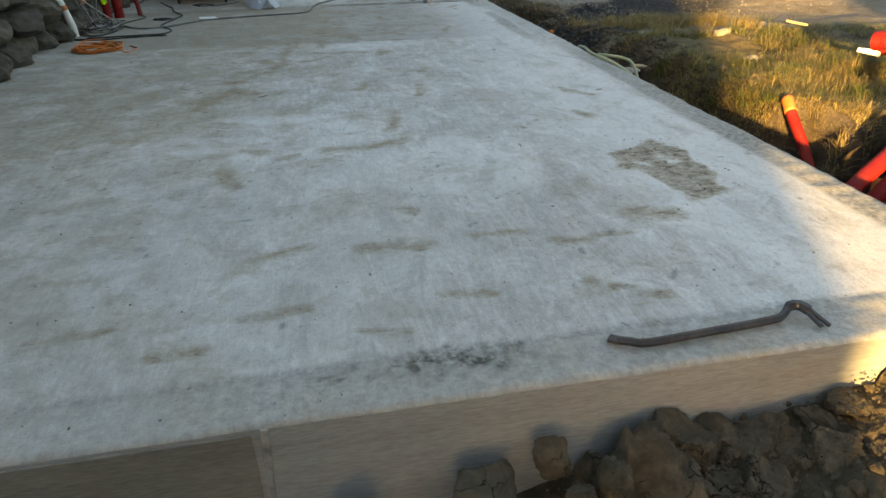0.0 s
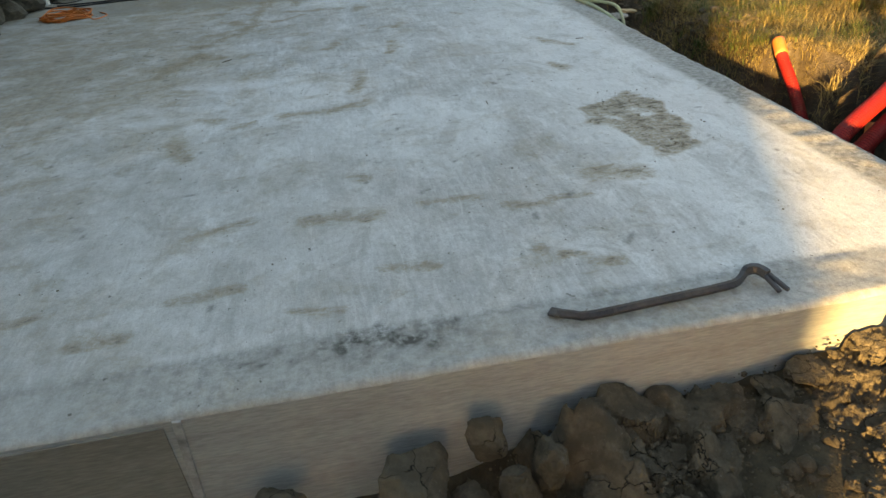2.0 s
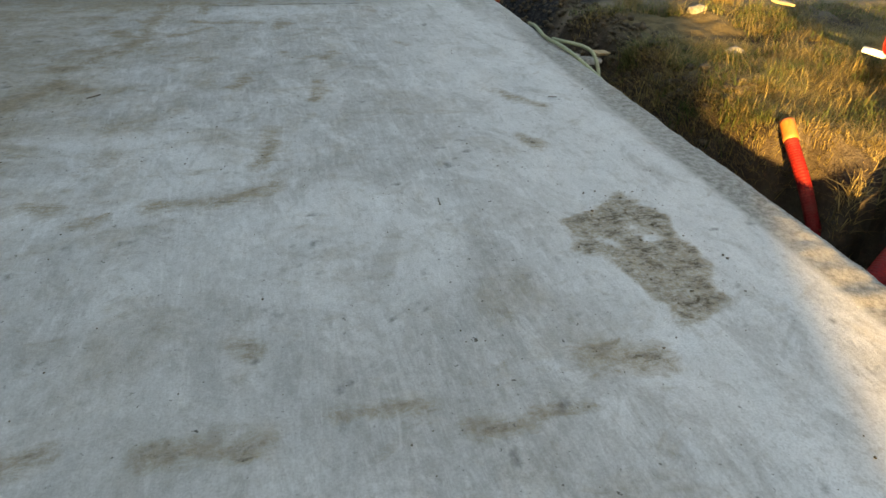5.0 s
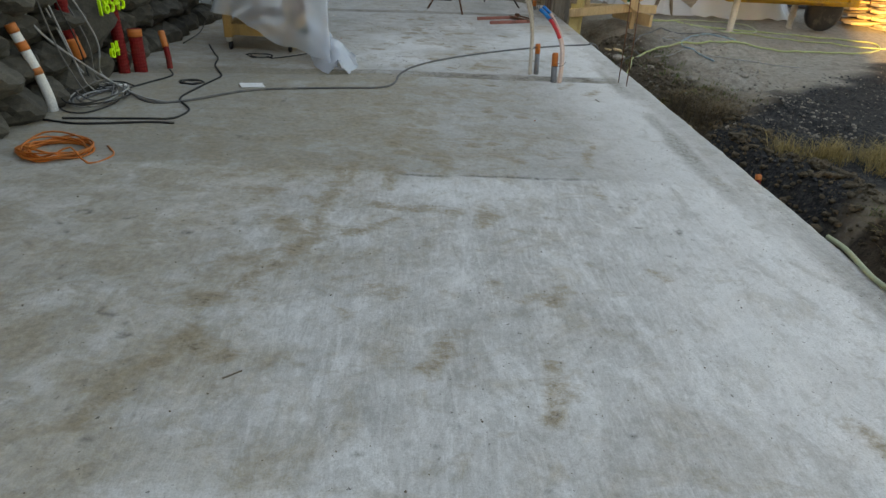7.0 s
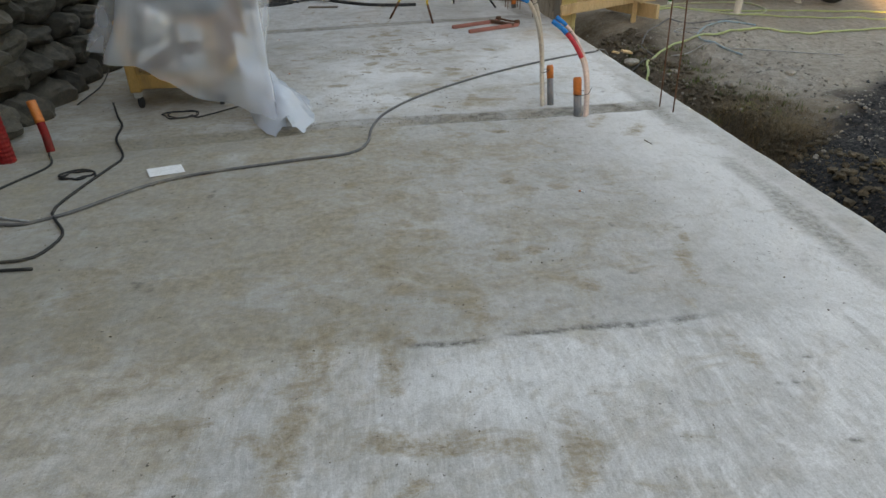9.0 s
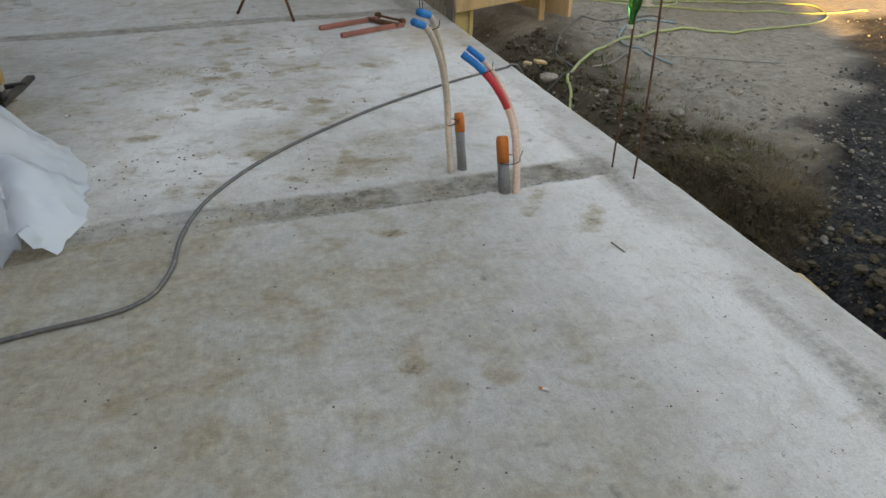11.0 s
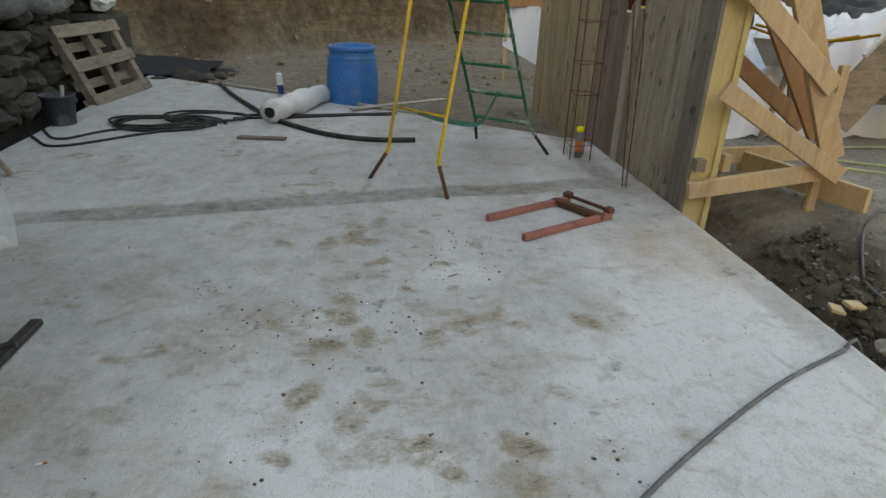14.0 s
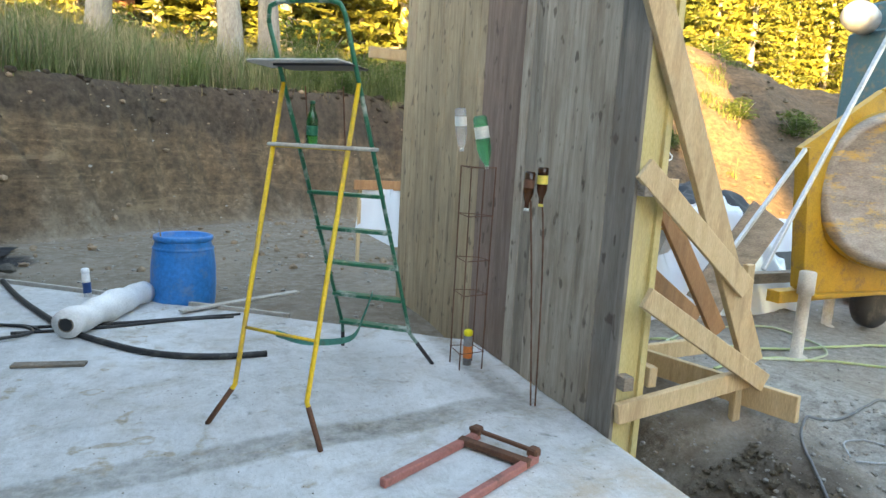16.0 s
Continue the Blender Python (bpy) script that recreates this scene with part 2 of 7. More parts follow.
def ground_height(x, y):
    """The bare earth round the slab: pit in front, trench, ditch, yard, cut bank and spoil heap."""
    rough = fbm(x, y, 0.8, 5, 3)
    z = -0.2 + 0.06 * rough
    # the pit and its heap of broken earth before the slab
    front = 1 - step01(y, 1.7, 2.3)
    pit = -0.46 + 0.22 * step01(x, 0.4, 1.6) + 0.05 * fbm(x, y, 3, 4, 8) + 0.05 * fbm(x, y, 9, 3, 4) * step01(x, 0.6, 1.2)
    z = z * (1 - front) + pit * front
    z = np.where((y < 1.67) & (x > 0.3) & (x < 2.9), np.maximum(z, heap_profile(x, y) - 0.05), z)
    # the grassy bank beside the near half
    knoll = step01(x + 0.1 * rough, 3.0, 3.3) * step01(y + 0.15 * rough - 0.1 * x, 3.05, 3.45) * (1 - step01(y, 6.2, 8.5)) * (1 - step01(x, 12, 20))
    z = z + knoll * (0.17 + 0.06 * fbm(x, y, 1.2, 4, 5) + 0.035 * fbm(x, y, 4.5, 4, 26))
    near_bank = step01(x, 2.75, 3.1) * (1 - step01(y - 0.62 * (x - 2.6) + 0.08 * rough, 2.52, 2.72)) * step01(y, -3, -1)
    z = z + near_bank * (0.2 + 0.05 * fbm(x, y, 3.0, 3, 27))
    # the ditch along the slab and the pipe trench that leaves it
    ditch = (1 - step01(np.abs(x - 2.8), 0.12, 0.4)) * step01(y, 2.9, 3.3) * (1 - step01(y, 13.5, 14.5))
    z = z - ditch * (0.2 + 0.08 * rough + 0.3 * (1 - step01(y, 4.0, 4.8)))
    d, u = near_line(x, y, (2.6, 2.76), (8.5, 6.45))
    d = d + 0.1 * fbm(x, y, 3.2, 4, 6)
    wide = 0.1 * (1 - u) ** 4
    z = z - (1 - step01(d - wide, 0.15, 0.23)) * 0.62
    d2, _ = near_line(x, y, (2.8, 3.3), (3.12, 3.78))
    z = z - (1 - step01(d2 + 0.06 * rough, 0.16, 0.3)) * 0.5 * step01(y, 2.9, 3.2)
    # small stones and lumps of the yard
    z = z + 0.018 * fbm(x, y, 7, 3, 12) + 0.05 * np.maximum(0, fbm(x, y, 3.0, 4, 21)) * step01(x, 2.6, 3.0) * (1 - step01(x, 4.2, 6.5))
    # trodden clods beside the slab and the raised yard by the formwork
    z = z + step01(x, 2.62, 2.8) * (1 - step01(x, 3.9, 5.0)) * step01(y, 8.0, 9.0) * (1 - step01(y, 13.2, 14)) * (0.07 * fbm(x, y, 3.4, 4, 28) + 0.045 * np.abs(fbm(x, y, 6.5, 3, 29)) - 0.01)
    z = z + 0.16 * step01(x, 3.05, 3.6) * (1 - step01(x, 4.6, 6.0)) * step01(y, 11.7, 12.7) * (1 - step01(y, 14.0, 15.0))
    # the far yard lies a little below the slab
    far = step01(y, 14.5, 16)
    z = z * (1 - far) + far * (-0.13 + 0.05 * fbm(x, y, 0.7, 4, 9) + 0.015 * fbm(x, y, 6, 3, 2))
    # the cut bank
    foot = bank_foot(x) + 0.35 * fbm(x, y * 0.3, 0.9, 4, 14)
    rise = 2.72 + 0.075 * np.clip(x, -5, 5) + 0.12 * fbm(x, y, 0.5, 3, 15)
    left = 1 - step01(x, 6.5, 9.0)
    cut = step01(y, foot, foot + 1.15)
    ledge = (0.62 * fbm(x * 1.3, z + y * 2.5, 1.5, 5, 31) + 0.3 * fbm(x, y * 3, 4.0, 4, 32)) * cut * (1 - cut) * 4
    z = z + left * (cut * rise + ledge + 0.1 * np.clip(y - foot - 1.2, 0, 9))
    # the spoil heap and hillside beyond the mixer
    heap = step01(y, 19.5, 31) * step01(x, 8.5, 12.5)
    top = 6.9 - 0.1 * np.clip(x - 12, 0, 14) + 0.55 * fbm(x, y, 0.35, 5, 17) + 0.22 * fbm(x, y, 1.1, 4, 18)
    z = z + heap * (top - 2.0 * step01(y, 33, 44))
    z = z + heap * (1 - heap) * 0.9 * fbm(x, y, 0.6, 5, 19)
    # under the slab and the old house
    inside = (x > WALL_X - 6) & (x < EDGE_X - 0.12) & (y > FRONT_Y + 0.12) & (y < back_y(x) - 0.25)
    return np.where(inside, -0.8, z)


# ---- surface materials of the setting ----
def slab_material():
    m, t, b = blank("cast_concrete", 0.86, 0.0, 0.3)
    v = world_coords(t)
    at = lambda name: node_attr(t, name)
    big, mid, fine = noise_tex(t, v, 1.1, 5, 0.65), noise_tex(t, v, 6.5, 7, 0.7), noise_tex(t, v, 150, 3, 0.65)
    streak = noise_tex(t, world_coords(t, (13, 1.7, 1)), 1.7, 8, 0.74, 1.6)
    swirl = noise_tex(t, world_coords(t, (2.6, 2, 1)), 1.9, 6, 0.7, 1.5)
    col = mix(t, ramp(t, mid, 0.3, 0.7), (0.43, 0.425, 0.415), (0.62, 0.62, 0.625))
    col = mix(t, times(t, times(t, ramp(t, streak, 0.5, 0.66), 0.65), at("worked")), col, (0.72, 0.72, 0.725))
    col = mix(t, times(t, times(t, ramp(t, streak, 0.48, 0.34), 0.35), at("worked")), col, (0.29, 0.28, 0.265))
    col = mix(t, times(t, ramp(t, big, 0.5, 0.72), 0.45), col, (0.34, 0.325, 0.3))
    col = mix(t, times(t, at("pale"), 0.62), col, (0.8, 0.805, 0.815))
    scrape = noise_tex(t, world_coords(t, (2.6, 1.5, 1)), 1.7, 8, 0.74, 0.7)
    col = mix(t, times(t, times(t, ramp(t, scrape, 0.53, 0.6), 0.42), at("worked")), col, (0.83, 0.835, 0.845))
    col = mix(t, times(t, times(t, ramp(t, scrape, 0.46, 0.39), 0.35), at("worked")), col, (0.3, 0.29, 0.27))
    col = mix(t, times(t, ramp(t, swirl, 0.54, 0.66), 0.35), col, (0.34, 0.315, 0.275))
    col = mix(t, times(t, ramp(t, fine, 0.4, 0.75), 0.4), col, (0.24, 0.23, 0.215))
    grit = noise_tex(t, world_coords(t, (1, 0.6, 1)), 46, 5, 0.75)
    col = mix(t, times(t, times(t, ramp(t, grit, 0.52, 0.68), 0.3), at("worked")), col, (0.8, 0.8, 0.8))
    col = mix(t, times(t, ramp(t, grit, 0.46, 0.32), 0.35), col, (0.24, 0.225, 0.2))
    rough = mix(t, ramp(t, noise_tex(t, v, 30, 6, 0.8), 0.38, 0.62), (0.17, 0.162, 0.145), (0.43, 0.42, 0.4))
    col = mix(t, at("edge"), col, rough)
    col = mix(t, at("joint"), col, mix(t, ramp(t, noise_tex(t, v, 13, 6, 0.75), 0.36, 0.64), (0.11, 0.098, 0.08), (0.33, 0.305, 0.27)))
    tan = mix(t, ramp(t, noise_tex(t, v, 26, 6, 0.75), 0.36, 0.66), (0.19, 0.145, 0.085), (0.43, 0.35, 0.235))
    blot = noise_tex(t, world_coords(t, (0.9, 1, 1)), 2.7, 7, 0.68, 0.6)
    spot = noise_tex(t, world_coords(t, (0.7, 1, 1)), 7.0, 6, 0.68, 0.6)
    zone_b = times(t, times(t, at("soil"), 0.2), blot, "ADD")
    zone_s = times(t, times(t, at("soil"), 0.13), spot, "ADD")
    col = mix(t, times(t, ramp(t, zone_b, 0.6, 0.78), 0.5), col, tan)
    col = mix(t, times(t, ramp(t, zone_s, 0.62, 0.76), 0.5), col, tan)
    col = mix(t, times(t, at("rust"), ramp(t, noise_tex(t, v, 5, 6, 0.7), 0.3, 0.65)), col, (0.42, 0.3, 0.19))
    tooth = noise_tex(t, world_coords(t, (0.55, 1, 1)), 13, 8, 0.78, 0.5)
    ragged = times(t, at("mud"), times(t, times(t, tooth, 2.4), -1.2, "ADD"), "ADD")
    here = ramp(t, at("mud"), 0.04, 0.3)
    film_ = times(t, times(t, ramp(t, ragged, 0.24, 0.75), here), times(t, times(t, ramp(t, noise_tex(t, v, 48, 6, 0.8), 0.36, 0.6), 0.5), 0.4, "ADD"))
    col = mix(t, film_, col, mix(t, 0.55, tan, (0.3, 0.23, 0.15)))
    cores = times(t, times(t, ramp(t, ragged, 0.7, 1.0), ramp(t, noise_tex(t, world_coords(t, (0.5, 1, 1)), 30, 6, 0.8), 0.46, 0.6)), here)
    col = mix(t, times(t, cores, 0.95), col, (0.1, 0.078, 0.05))
    # grey film of dirt with the house wall's shade put into it
    col = mix(t, times(t, at("dust_shade"), ramp(t, noise_tex(t, v, 3.2, 8, 0.75, 0.5), 0.25, 0.7)), col, (0.27, 0.258, 0.235))
    speck = times(t, ramp(t, noise_tex(t, v, 36, 3, 0.6), 0.67, 0.72), ramp(t, big, 0.42, 0.55))
    col = mix(t, times(t, speck, 0.9), col, (0.075, 0.066, 0.052))
    col = mix(t, times(t, at("dark"), ramp(t, noise_tex(t, v, 34, 4, 0.7), 0.3, 0.6)), col, (0.09, 0.085, 0.075))
    t.links.new(col, b.inputs["Base Color"])
    bump(t, b, times(t, times(t, fine, 0.6), times(t, streak, mid, "ADD"), "ADD"), 0.5, 0.005)
    return m


def node_attr(t, name):
    n = t.nodes.new("ShaderNodeAttribute")
    n.attribute_name = name
    return n.outputs["Fac"]


def ground_material():
    m, t, b = blank("bare_earth", 0.95, 0.0, 0.2)
    v = world_coords(t)
    at = lambda name: node_attr(t, name)
    big, mid, fine = noise_tex(t, v, 0.7, 6, 0.65), noise_tex(t, v, 7, 6, 0.7), noise_tex(t, v, 48, 4, 0.7)
    col = mix(t, ramp(t, big, 0.35, 0.65), (0.15, 0.115, 0.08), (0.24, 0.195, 0.15))
    col = mix(t, ramp(t, mid, 0.4, 0.7), col, (0.3, 0.265, 0.22))
    pebbles = noise_tex(t, v, 24, 3, 0.8)
    col = mix(t, times(t, ramp(t, pebbles, 0.6, 0.68), 0.5), col, (0.42, 0.39, 0.35))
    col = mix(t, times(t, at("packed"), 0.95), col, mix(t, ramp(t, noise_tex(t, v, 11, 8, 0.8), 0.36, 0.64), (0.22, 0.2, 0.175), (0.46, 0.435, 0.395)))
    col = mix(t, at("clay"), col, mix(t, ramp(t, mid, 0.3, 0.7), (0.07, 0.046, 0.027), (0.27, 0.178, 0.102)))
    col = mix(t, times(t, at("clay"), times(t, ramp(t, noise_tex(t, world_coords(t, (1, 1, 1.6)), 2.6, 9, 0.75), 0.58, 0.42), 0.75)), col, (0.06, 0.045, 0.033))
    layer = noise_tex(t, world_coords(t, (0.5, 0.5, 2.6)), 1.7, 9, 0.72, 0.5)
    col = mix(t, times(t, at("clay"), times(t, ramp(t, layer, 0.52, 0.66), 0.7)), col, (0.31, 0.217, 0.132))
    # dark topsoil of bank and ditch, plus painted shade of trench and heap
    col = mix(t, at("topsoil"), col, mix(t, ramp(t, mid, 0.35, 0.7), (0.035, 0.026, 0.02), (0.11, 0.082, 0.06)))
    col = mix(t, at("low_dark"), col, mix(t, ramp(t, mid, 0.35, 0.65), (0.04, 0.03, 0.018), (0.1, 0.08, 0.052)))
    col = mix(t, at("tar"), col, mix(t, ramp(t, pebbles, 0.45, 0.7), (0.012, 0.013, 0.016), (0.075, 0.078, 0.085)))
    col = mix(t, times(t, at("turf"), 0.8), col, mix(t, ramp(t, mid, 0.35, 0.65), (0.08, 0.066, 0.03), (0.21, 0.16, 0.075)))
    col = mix(t, times(t, ramp(t, fine, 0.35, 0.7), 0.35), col, (0.05, 0.04, 0.03))
    t.links.new(col, b.inputs["Base Color"])
    bump(t, b, times(t, times(t, fine, 0.5), mid, "ADD"), 0.9, 0.03)
    return m


M_SLAB, M_GROUND = slab_material(), ground_material()
M_FACE = stuff_mat("formed_concrete", (0.265, 0.275, 0.285), (0.375, 0.39, 0.4), 3.0, 0.8, fine=70, depth=0.15, dirt=(0.24, 0.225, 0.2), stretch=(0.35, 1, 2.5))
M_MORTAR = stuff_mat("old_mortar", (0.03, 0.028, 0.024), (0.08, 0.074, 0.065), 4, 0.95, fine=40, depth=0.8)
M_PLASTER = stuff_mat("grey_plaster", (0.17, 0.17, 0.17), (0.5, 0.5, 0.51), 3, 0.95, fine=30, depth=0.8, dirt=(0.12, 0.11, 0.1))
M_STONE = stuff_mat("field_stone", (0.036, 0.033, 0.028), (0.115, 0.106, 0.09), 7, 0.85, fine=55, depth=0.7, dirt=(0.055, 0.05, 0.045), dirt_amount=0.7, vary=0.35)
M_BOARD = stuff_mat("weathered_board", (0.23, 0.188, 0.145), (0.41, 0.355, 0.29), 5, 0.85, fine=34, depth=0.35, knots=0.75, dirt=(0.09, 0.07, 0.055), stretch=(3.4, 3.4, 0.3), vary=0.3)
M_BOARD_TAN = stuff_mat("tan_board", (0.3, 0.212, 0.122), (0.46, 0.36, 0.235), 5, 0.8, fine=34, depth=0.3, knots=0.6, dirt=(0.13, 0.1, 0.07), stretch=(3.4, 3.4, 0.3), vary=0.12)
M_YELLOW_WOOD = stuff_mat("yellow_form_beam", (0.5, 0.4, 0.15), (0.62, 0.53, 0.28), 4, 0.6, fine=50, depth=0.1, dirt=(0.36, 0.29, 0.17), stretch=(4, 4, 0.6))
M_PINE = stuff_mat("raw_pine", (0.46, 0.32, 0.17), (0.6, 0.45, 0.27), 4, 0.7, fine=40, depth=0.15, dirt=(0.3, 0.19, 0.1), stretch=(5, 5, 0.7), vary=0.12)
M_PINE_RED = stuff_mat("reddish_pine", (0.3, 0.14, 0.06), (0.44, 0.235, 0.11), 4, 0.7, fine=40, depth=0.15, dirt=(0.2, 0.11, 0.06), stretch=(5, 5, 0.7))
M_OLDWOOD = stuff_mat("old_grey_wood", (0.14, 0.11, 0.085), (0.3, 0.25, 0.2), 5, 0.85, fine=40, depth=0.4, dirt=(0.06, 0.05, 0.04), stretch=(1, 1, 4), vary=0.2)
def clay_material():
    """Dug clay: dull brown, crumbly, with a network of fine drying cracks."""
    m, t, b = blank("broken_earth", 0.95, 0.0, 0.2)
    v = world_coords(t)
    mid, fine, wide = noise_tex(t, v, 16, 7, 0.75), noise_tex(t, v, 110, 5, 0.75), noise_tex(t, v, 4, 4, 0.6)
    col = mix(t, ramp(t, wide, 0.3, 0.7), (0.072, 0.058, 0.042), (0.13, 0.108, 0.08))
    col = mix(t, times(t, ramp(t, mid, 0.45, 0.72), 0.6), col, (0.21, 0.17, 0.12))
    col = mix(t, times(t, ramp(t, fine, 0.62, 0.7), 0.6), col, (0.26, 0.23, 0.18))
    warped = node(t, "ShaderNodeVectorMath")
    warped.operation = "ADD"
    t.links.new(v, warped.inputs[0])
    wob_ = node(t, "ShaderNodeTexNoise", Scale=14.0, Detail=4.0)
    t.links.new(v, wob_.inputs["Vector"])
    small = node(t, "ShaderNodeVectorMath")
    small.operation = "SCALE"
    small.inputs[3].default_value = 0.13
    t.links.new(wob_.outputs["Color"], small.inputs[0])
    t.links.new(small.outputs[0], warped.inputs[1])
    cell = t.nodes.new("ShaderNodeTexVoronoi")
    cell.feature = "DISTANCE_TO_EDGE"
    cell.inputs["Scale"].default_value = 9.0
    t.links.new(warped.outputs[0], cell.inputs["Vector"])
    gap_ = times(t, ramp(t, cell.outputs["Distance"], 0.022, 0.0), ramp(t, wide, 0.47, 0.56))
    col = mix(t, gap_, col, (0.014, 0.01, 0.007))
    t.links.new(col, b.inputs["Base Color"])
    high = times(t, times(t, times(t, fine, 0.35), mid, "ADD"), times(t, gap_, -0.7), "ADD")
    bump(t, b, high, 1.0, 0.022)
    return m


M_TOPSOIL = stuff_mat("dark_topsoil", (0.022, 0.017, 0.012), (0.075, 0.056, 0.04), 5, 0.95, fine=30, depth=0.9, spec=0.2)
M_CLOD = clay_material()
M_BOARD_RED = stuff_mat("reddish_board", (0.17, 0.11, 0.085), (0.31, 0.225, 0.185), 5, 0.85, fine=34, depth=0.3, knots=0.7, dirt=(0.1, 0.06, 0.05), stretch=(3.4, 3.4, 0.3), vary=0.15)
M_BOARD_DARK = stuff_mat("dark_board", (0.13, 0.112, 0.095), (0.26, 0.23, 0.195), 5, 0.85, fine=34, depth=0.35, knots=0.7, dirt=(0.04, 0.035, 0.03), stretch=(3.4, 3.4, 0.3))
M_PEBBLE = stuff_mat("pale_rubble", (0.15, 0.135, 0.115), (0.36, 0.335, 0.3), 14, 0.9, fine=60, depth=0.5, vary=0.3)

# ---- ground ----
def graded(lo, hi, fine_lo, fine_hi, fine, middle, mid_lo, mid_hi):
    a = list(np.arange(fine_lo, fine_hi, fine))
    a += list(np.arange(fine_hi, mid_hi, middle)) + list(np.arange(mid_lo, fine_lo, middle))
    for end, far, sign in ((mid_hi, hi, 1), (mid_lo, lo, -1)):
        p, s = end, middle
        while sign * (far - p) > 0:
            s *= 1.35
            p += sign * s
            a.append(p)
    return np.unique(np.round(a, 4))


def grid_faces(nx, ny):
    i = np.arange((nx - 1) * (ny - 1))
    r, c = i // (nx - 1), i % (nx - 1)
    a = r * nx + c
    return np.stack([a, a + 1, a + nx + 1, a + nx], 1).tolist()


def attribute(me, name, values):
    me.attributes.new(name, "FLOAT", "POINT").data.foreach_set("value", np.clip(np.asarray(values, float).ravel(), 0, 1.4))


xs = graded(-900, 900, 0.2, 6.2, 0.05, 0.3, -16, 34)
xs = np.unique(np.concatenate([xs[(xs < -7)], np.arange(-7, 0.2, 0.09), xs[xs >= 0.2]]))
ys = graded(-900, 1200, -0.6, 13.2, 0.05, 0.3, -16, 21)
ys = np.unique(np.concatenate([ys[(ys < 21)], np.arange(21, 26.6, 0.06), np.arange(26.6, 33, 0.16), np.arange(33, 46, 0.4), ys[ys > 46]]))
gx, gy = np.meshgrid(xs, ys)
gz = ground_height(gx, gy)
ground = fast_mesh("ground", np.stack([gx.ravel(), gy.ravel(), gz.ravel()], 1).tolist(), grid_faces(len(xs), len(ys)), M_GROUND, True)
tagged(ground, "bare brown building-site earth with gravel and cut bank", "ground", kind="structure")
tar_d, _ = near_line(gx, gy, (2.7, 7.45), (8.2, 12.2))
tar = 1 - step01(tar_d + 0.5 * fbm(gx, gy, 1.1, 4, 41), 0.6, 1.0)
tar = np.maximum(tar, (1 - step01(np.hypot(gx + 2.6, (gy - 19.6) * 1.3) + 0.4 * fbm(gx, gy, 1.5, 3, 42), 0.9, 1.1)))
attribute(ground.data, "tar", tar)
# darker earth in the front pit and wherever the ground lies below -0.38
low_dark = (1 - step01(gy, 1.75, 2.2)) * step01(gx, -3, -1)
attribute(ground.data, "low_dark", np.maximum(low_dark, (gz < -0.38) * (gy > 1.8) * 0.9))
turf = step01(gx, 3.1, 3.5) * step01(gy, 4.0, 4.5) * (1 - step01(gy, 6.3, 7.4)) * step01(gz, -0.2, -0.05) * step01(fbm(gx, gy, 1.3, 4, 43), -0.4, 0.15)
turf = np.maximum(turf, step01(gy - bank_foot(gx), 1.0, 1.3) * (gx < 8) * (gy > 17))
turf = np.maximum(turf, step01(gx, 2.9, 3.3) * (1 - step01(gy - 0.62 * (gx - 2.6), 2.4, 2.7)) * (gy > 0.3) * 0.6 * step01(fbm(gx, gy, 2.0, 3, 46), -0.3, 0.3))
turf = turf * step01(gz + 0.03 * fbm(gx, gy, 6, 3, 48), -0.1, -0.04)
attribute(ground.data, "turf", turf)
attribute(ground.data, "packed", step01(gx, 3.2, 4.4) * step01(gy, 9.6, 11) * (1 - step01(gy, 17, 19)) * (0.85 + 0.4 * fbm(gx, gy, 0.9, 4, 47)))
lift = step01(gy, bank_foot(gx) - 0.2, bank_foot(gx) + 0.4) * (gx < 9) + step01(gx, 7, 9) * step01(gy, 19, 22)
attribute(ground.data, "clay", lift * 0.95)
# dark trench soil, which also carries the painted shade of the overhang
trench_shade = (gx > 2.6) & (gx < 6.5) & (gy > 2.4) & (gy < 6.6)
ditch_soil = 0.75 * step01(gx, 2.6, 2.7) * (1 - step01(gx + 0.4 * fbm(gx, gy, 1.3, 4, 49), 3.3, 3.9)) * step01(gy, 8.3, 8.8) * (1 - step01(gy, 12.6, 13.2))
# the half-strength topsoil over the spoil heap stands in for its shade
attribute(ground.data, "topsoil", ditch_soil + trench_shade * (1 - 0.55 * step01(gz, -0.06, 0.0)) + step01(gz + 0.3 * fbm(gx, gy, 1.2, 4, 44), 1.6, 1.9) * (gx < 8) * (gy > 18) * (gy < bank_foot(gx) + 1.5) + 0.5 * step01(gx, 6.5, 8) * step01(gy, 19, 22) + 0.5 * lift * step01(fbm(gx, gy, 0.9, 4, 45), 0.15, 0.6) * (gx < 8))

# ---- concrete slab ----
NX, NY = 270, 880
u, w = np.meshgrid(np.linspace(0, 1, NX), np.linspace(0, 1, NY))
sx = -2.5 + u * (EDGE_X + 2.5)
sx = sx + (u > 0.995) * 0.012 * fbm(sx, w * 16, 2.5, 4, 50)
sy = FRONT_Y + w * (back_y(sx) - FRONT_Y)
wob = 0.02 * fbm(sx, sy, 2.0, 3, 51)
front_seam, side_seam = 1.882 + wob - sy, sx - 2.385 - wob
kerb = step01(side_seam, -0.015, 0.03) * (1 - 0.75 * step01(sy, 5.2, 6.4))
gutter = (1 - step01(np.abs(sx - 2.31 - 3 * wob), 0.03, 0.12)) * step01(sy, 5.8, 7.0) * (1 - step01(sy, 9.9, 10.4)) * step01(fbm(sx, sy, 1.5, 4, 97), -0.35, 0.2)
edge = np.maximum(step01(front_seam, -0.015, 0.03) * 0.72, np.maximum(kerb, gutter * 0.95))
edge *= 0.8 + 0.35 * fbm(sx, sy, 1.6, 4, 52)
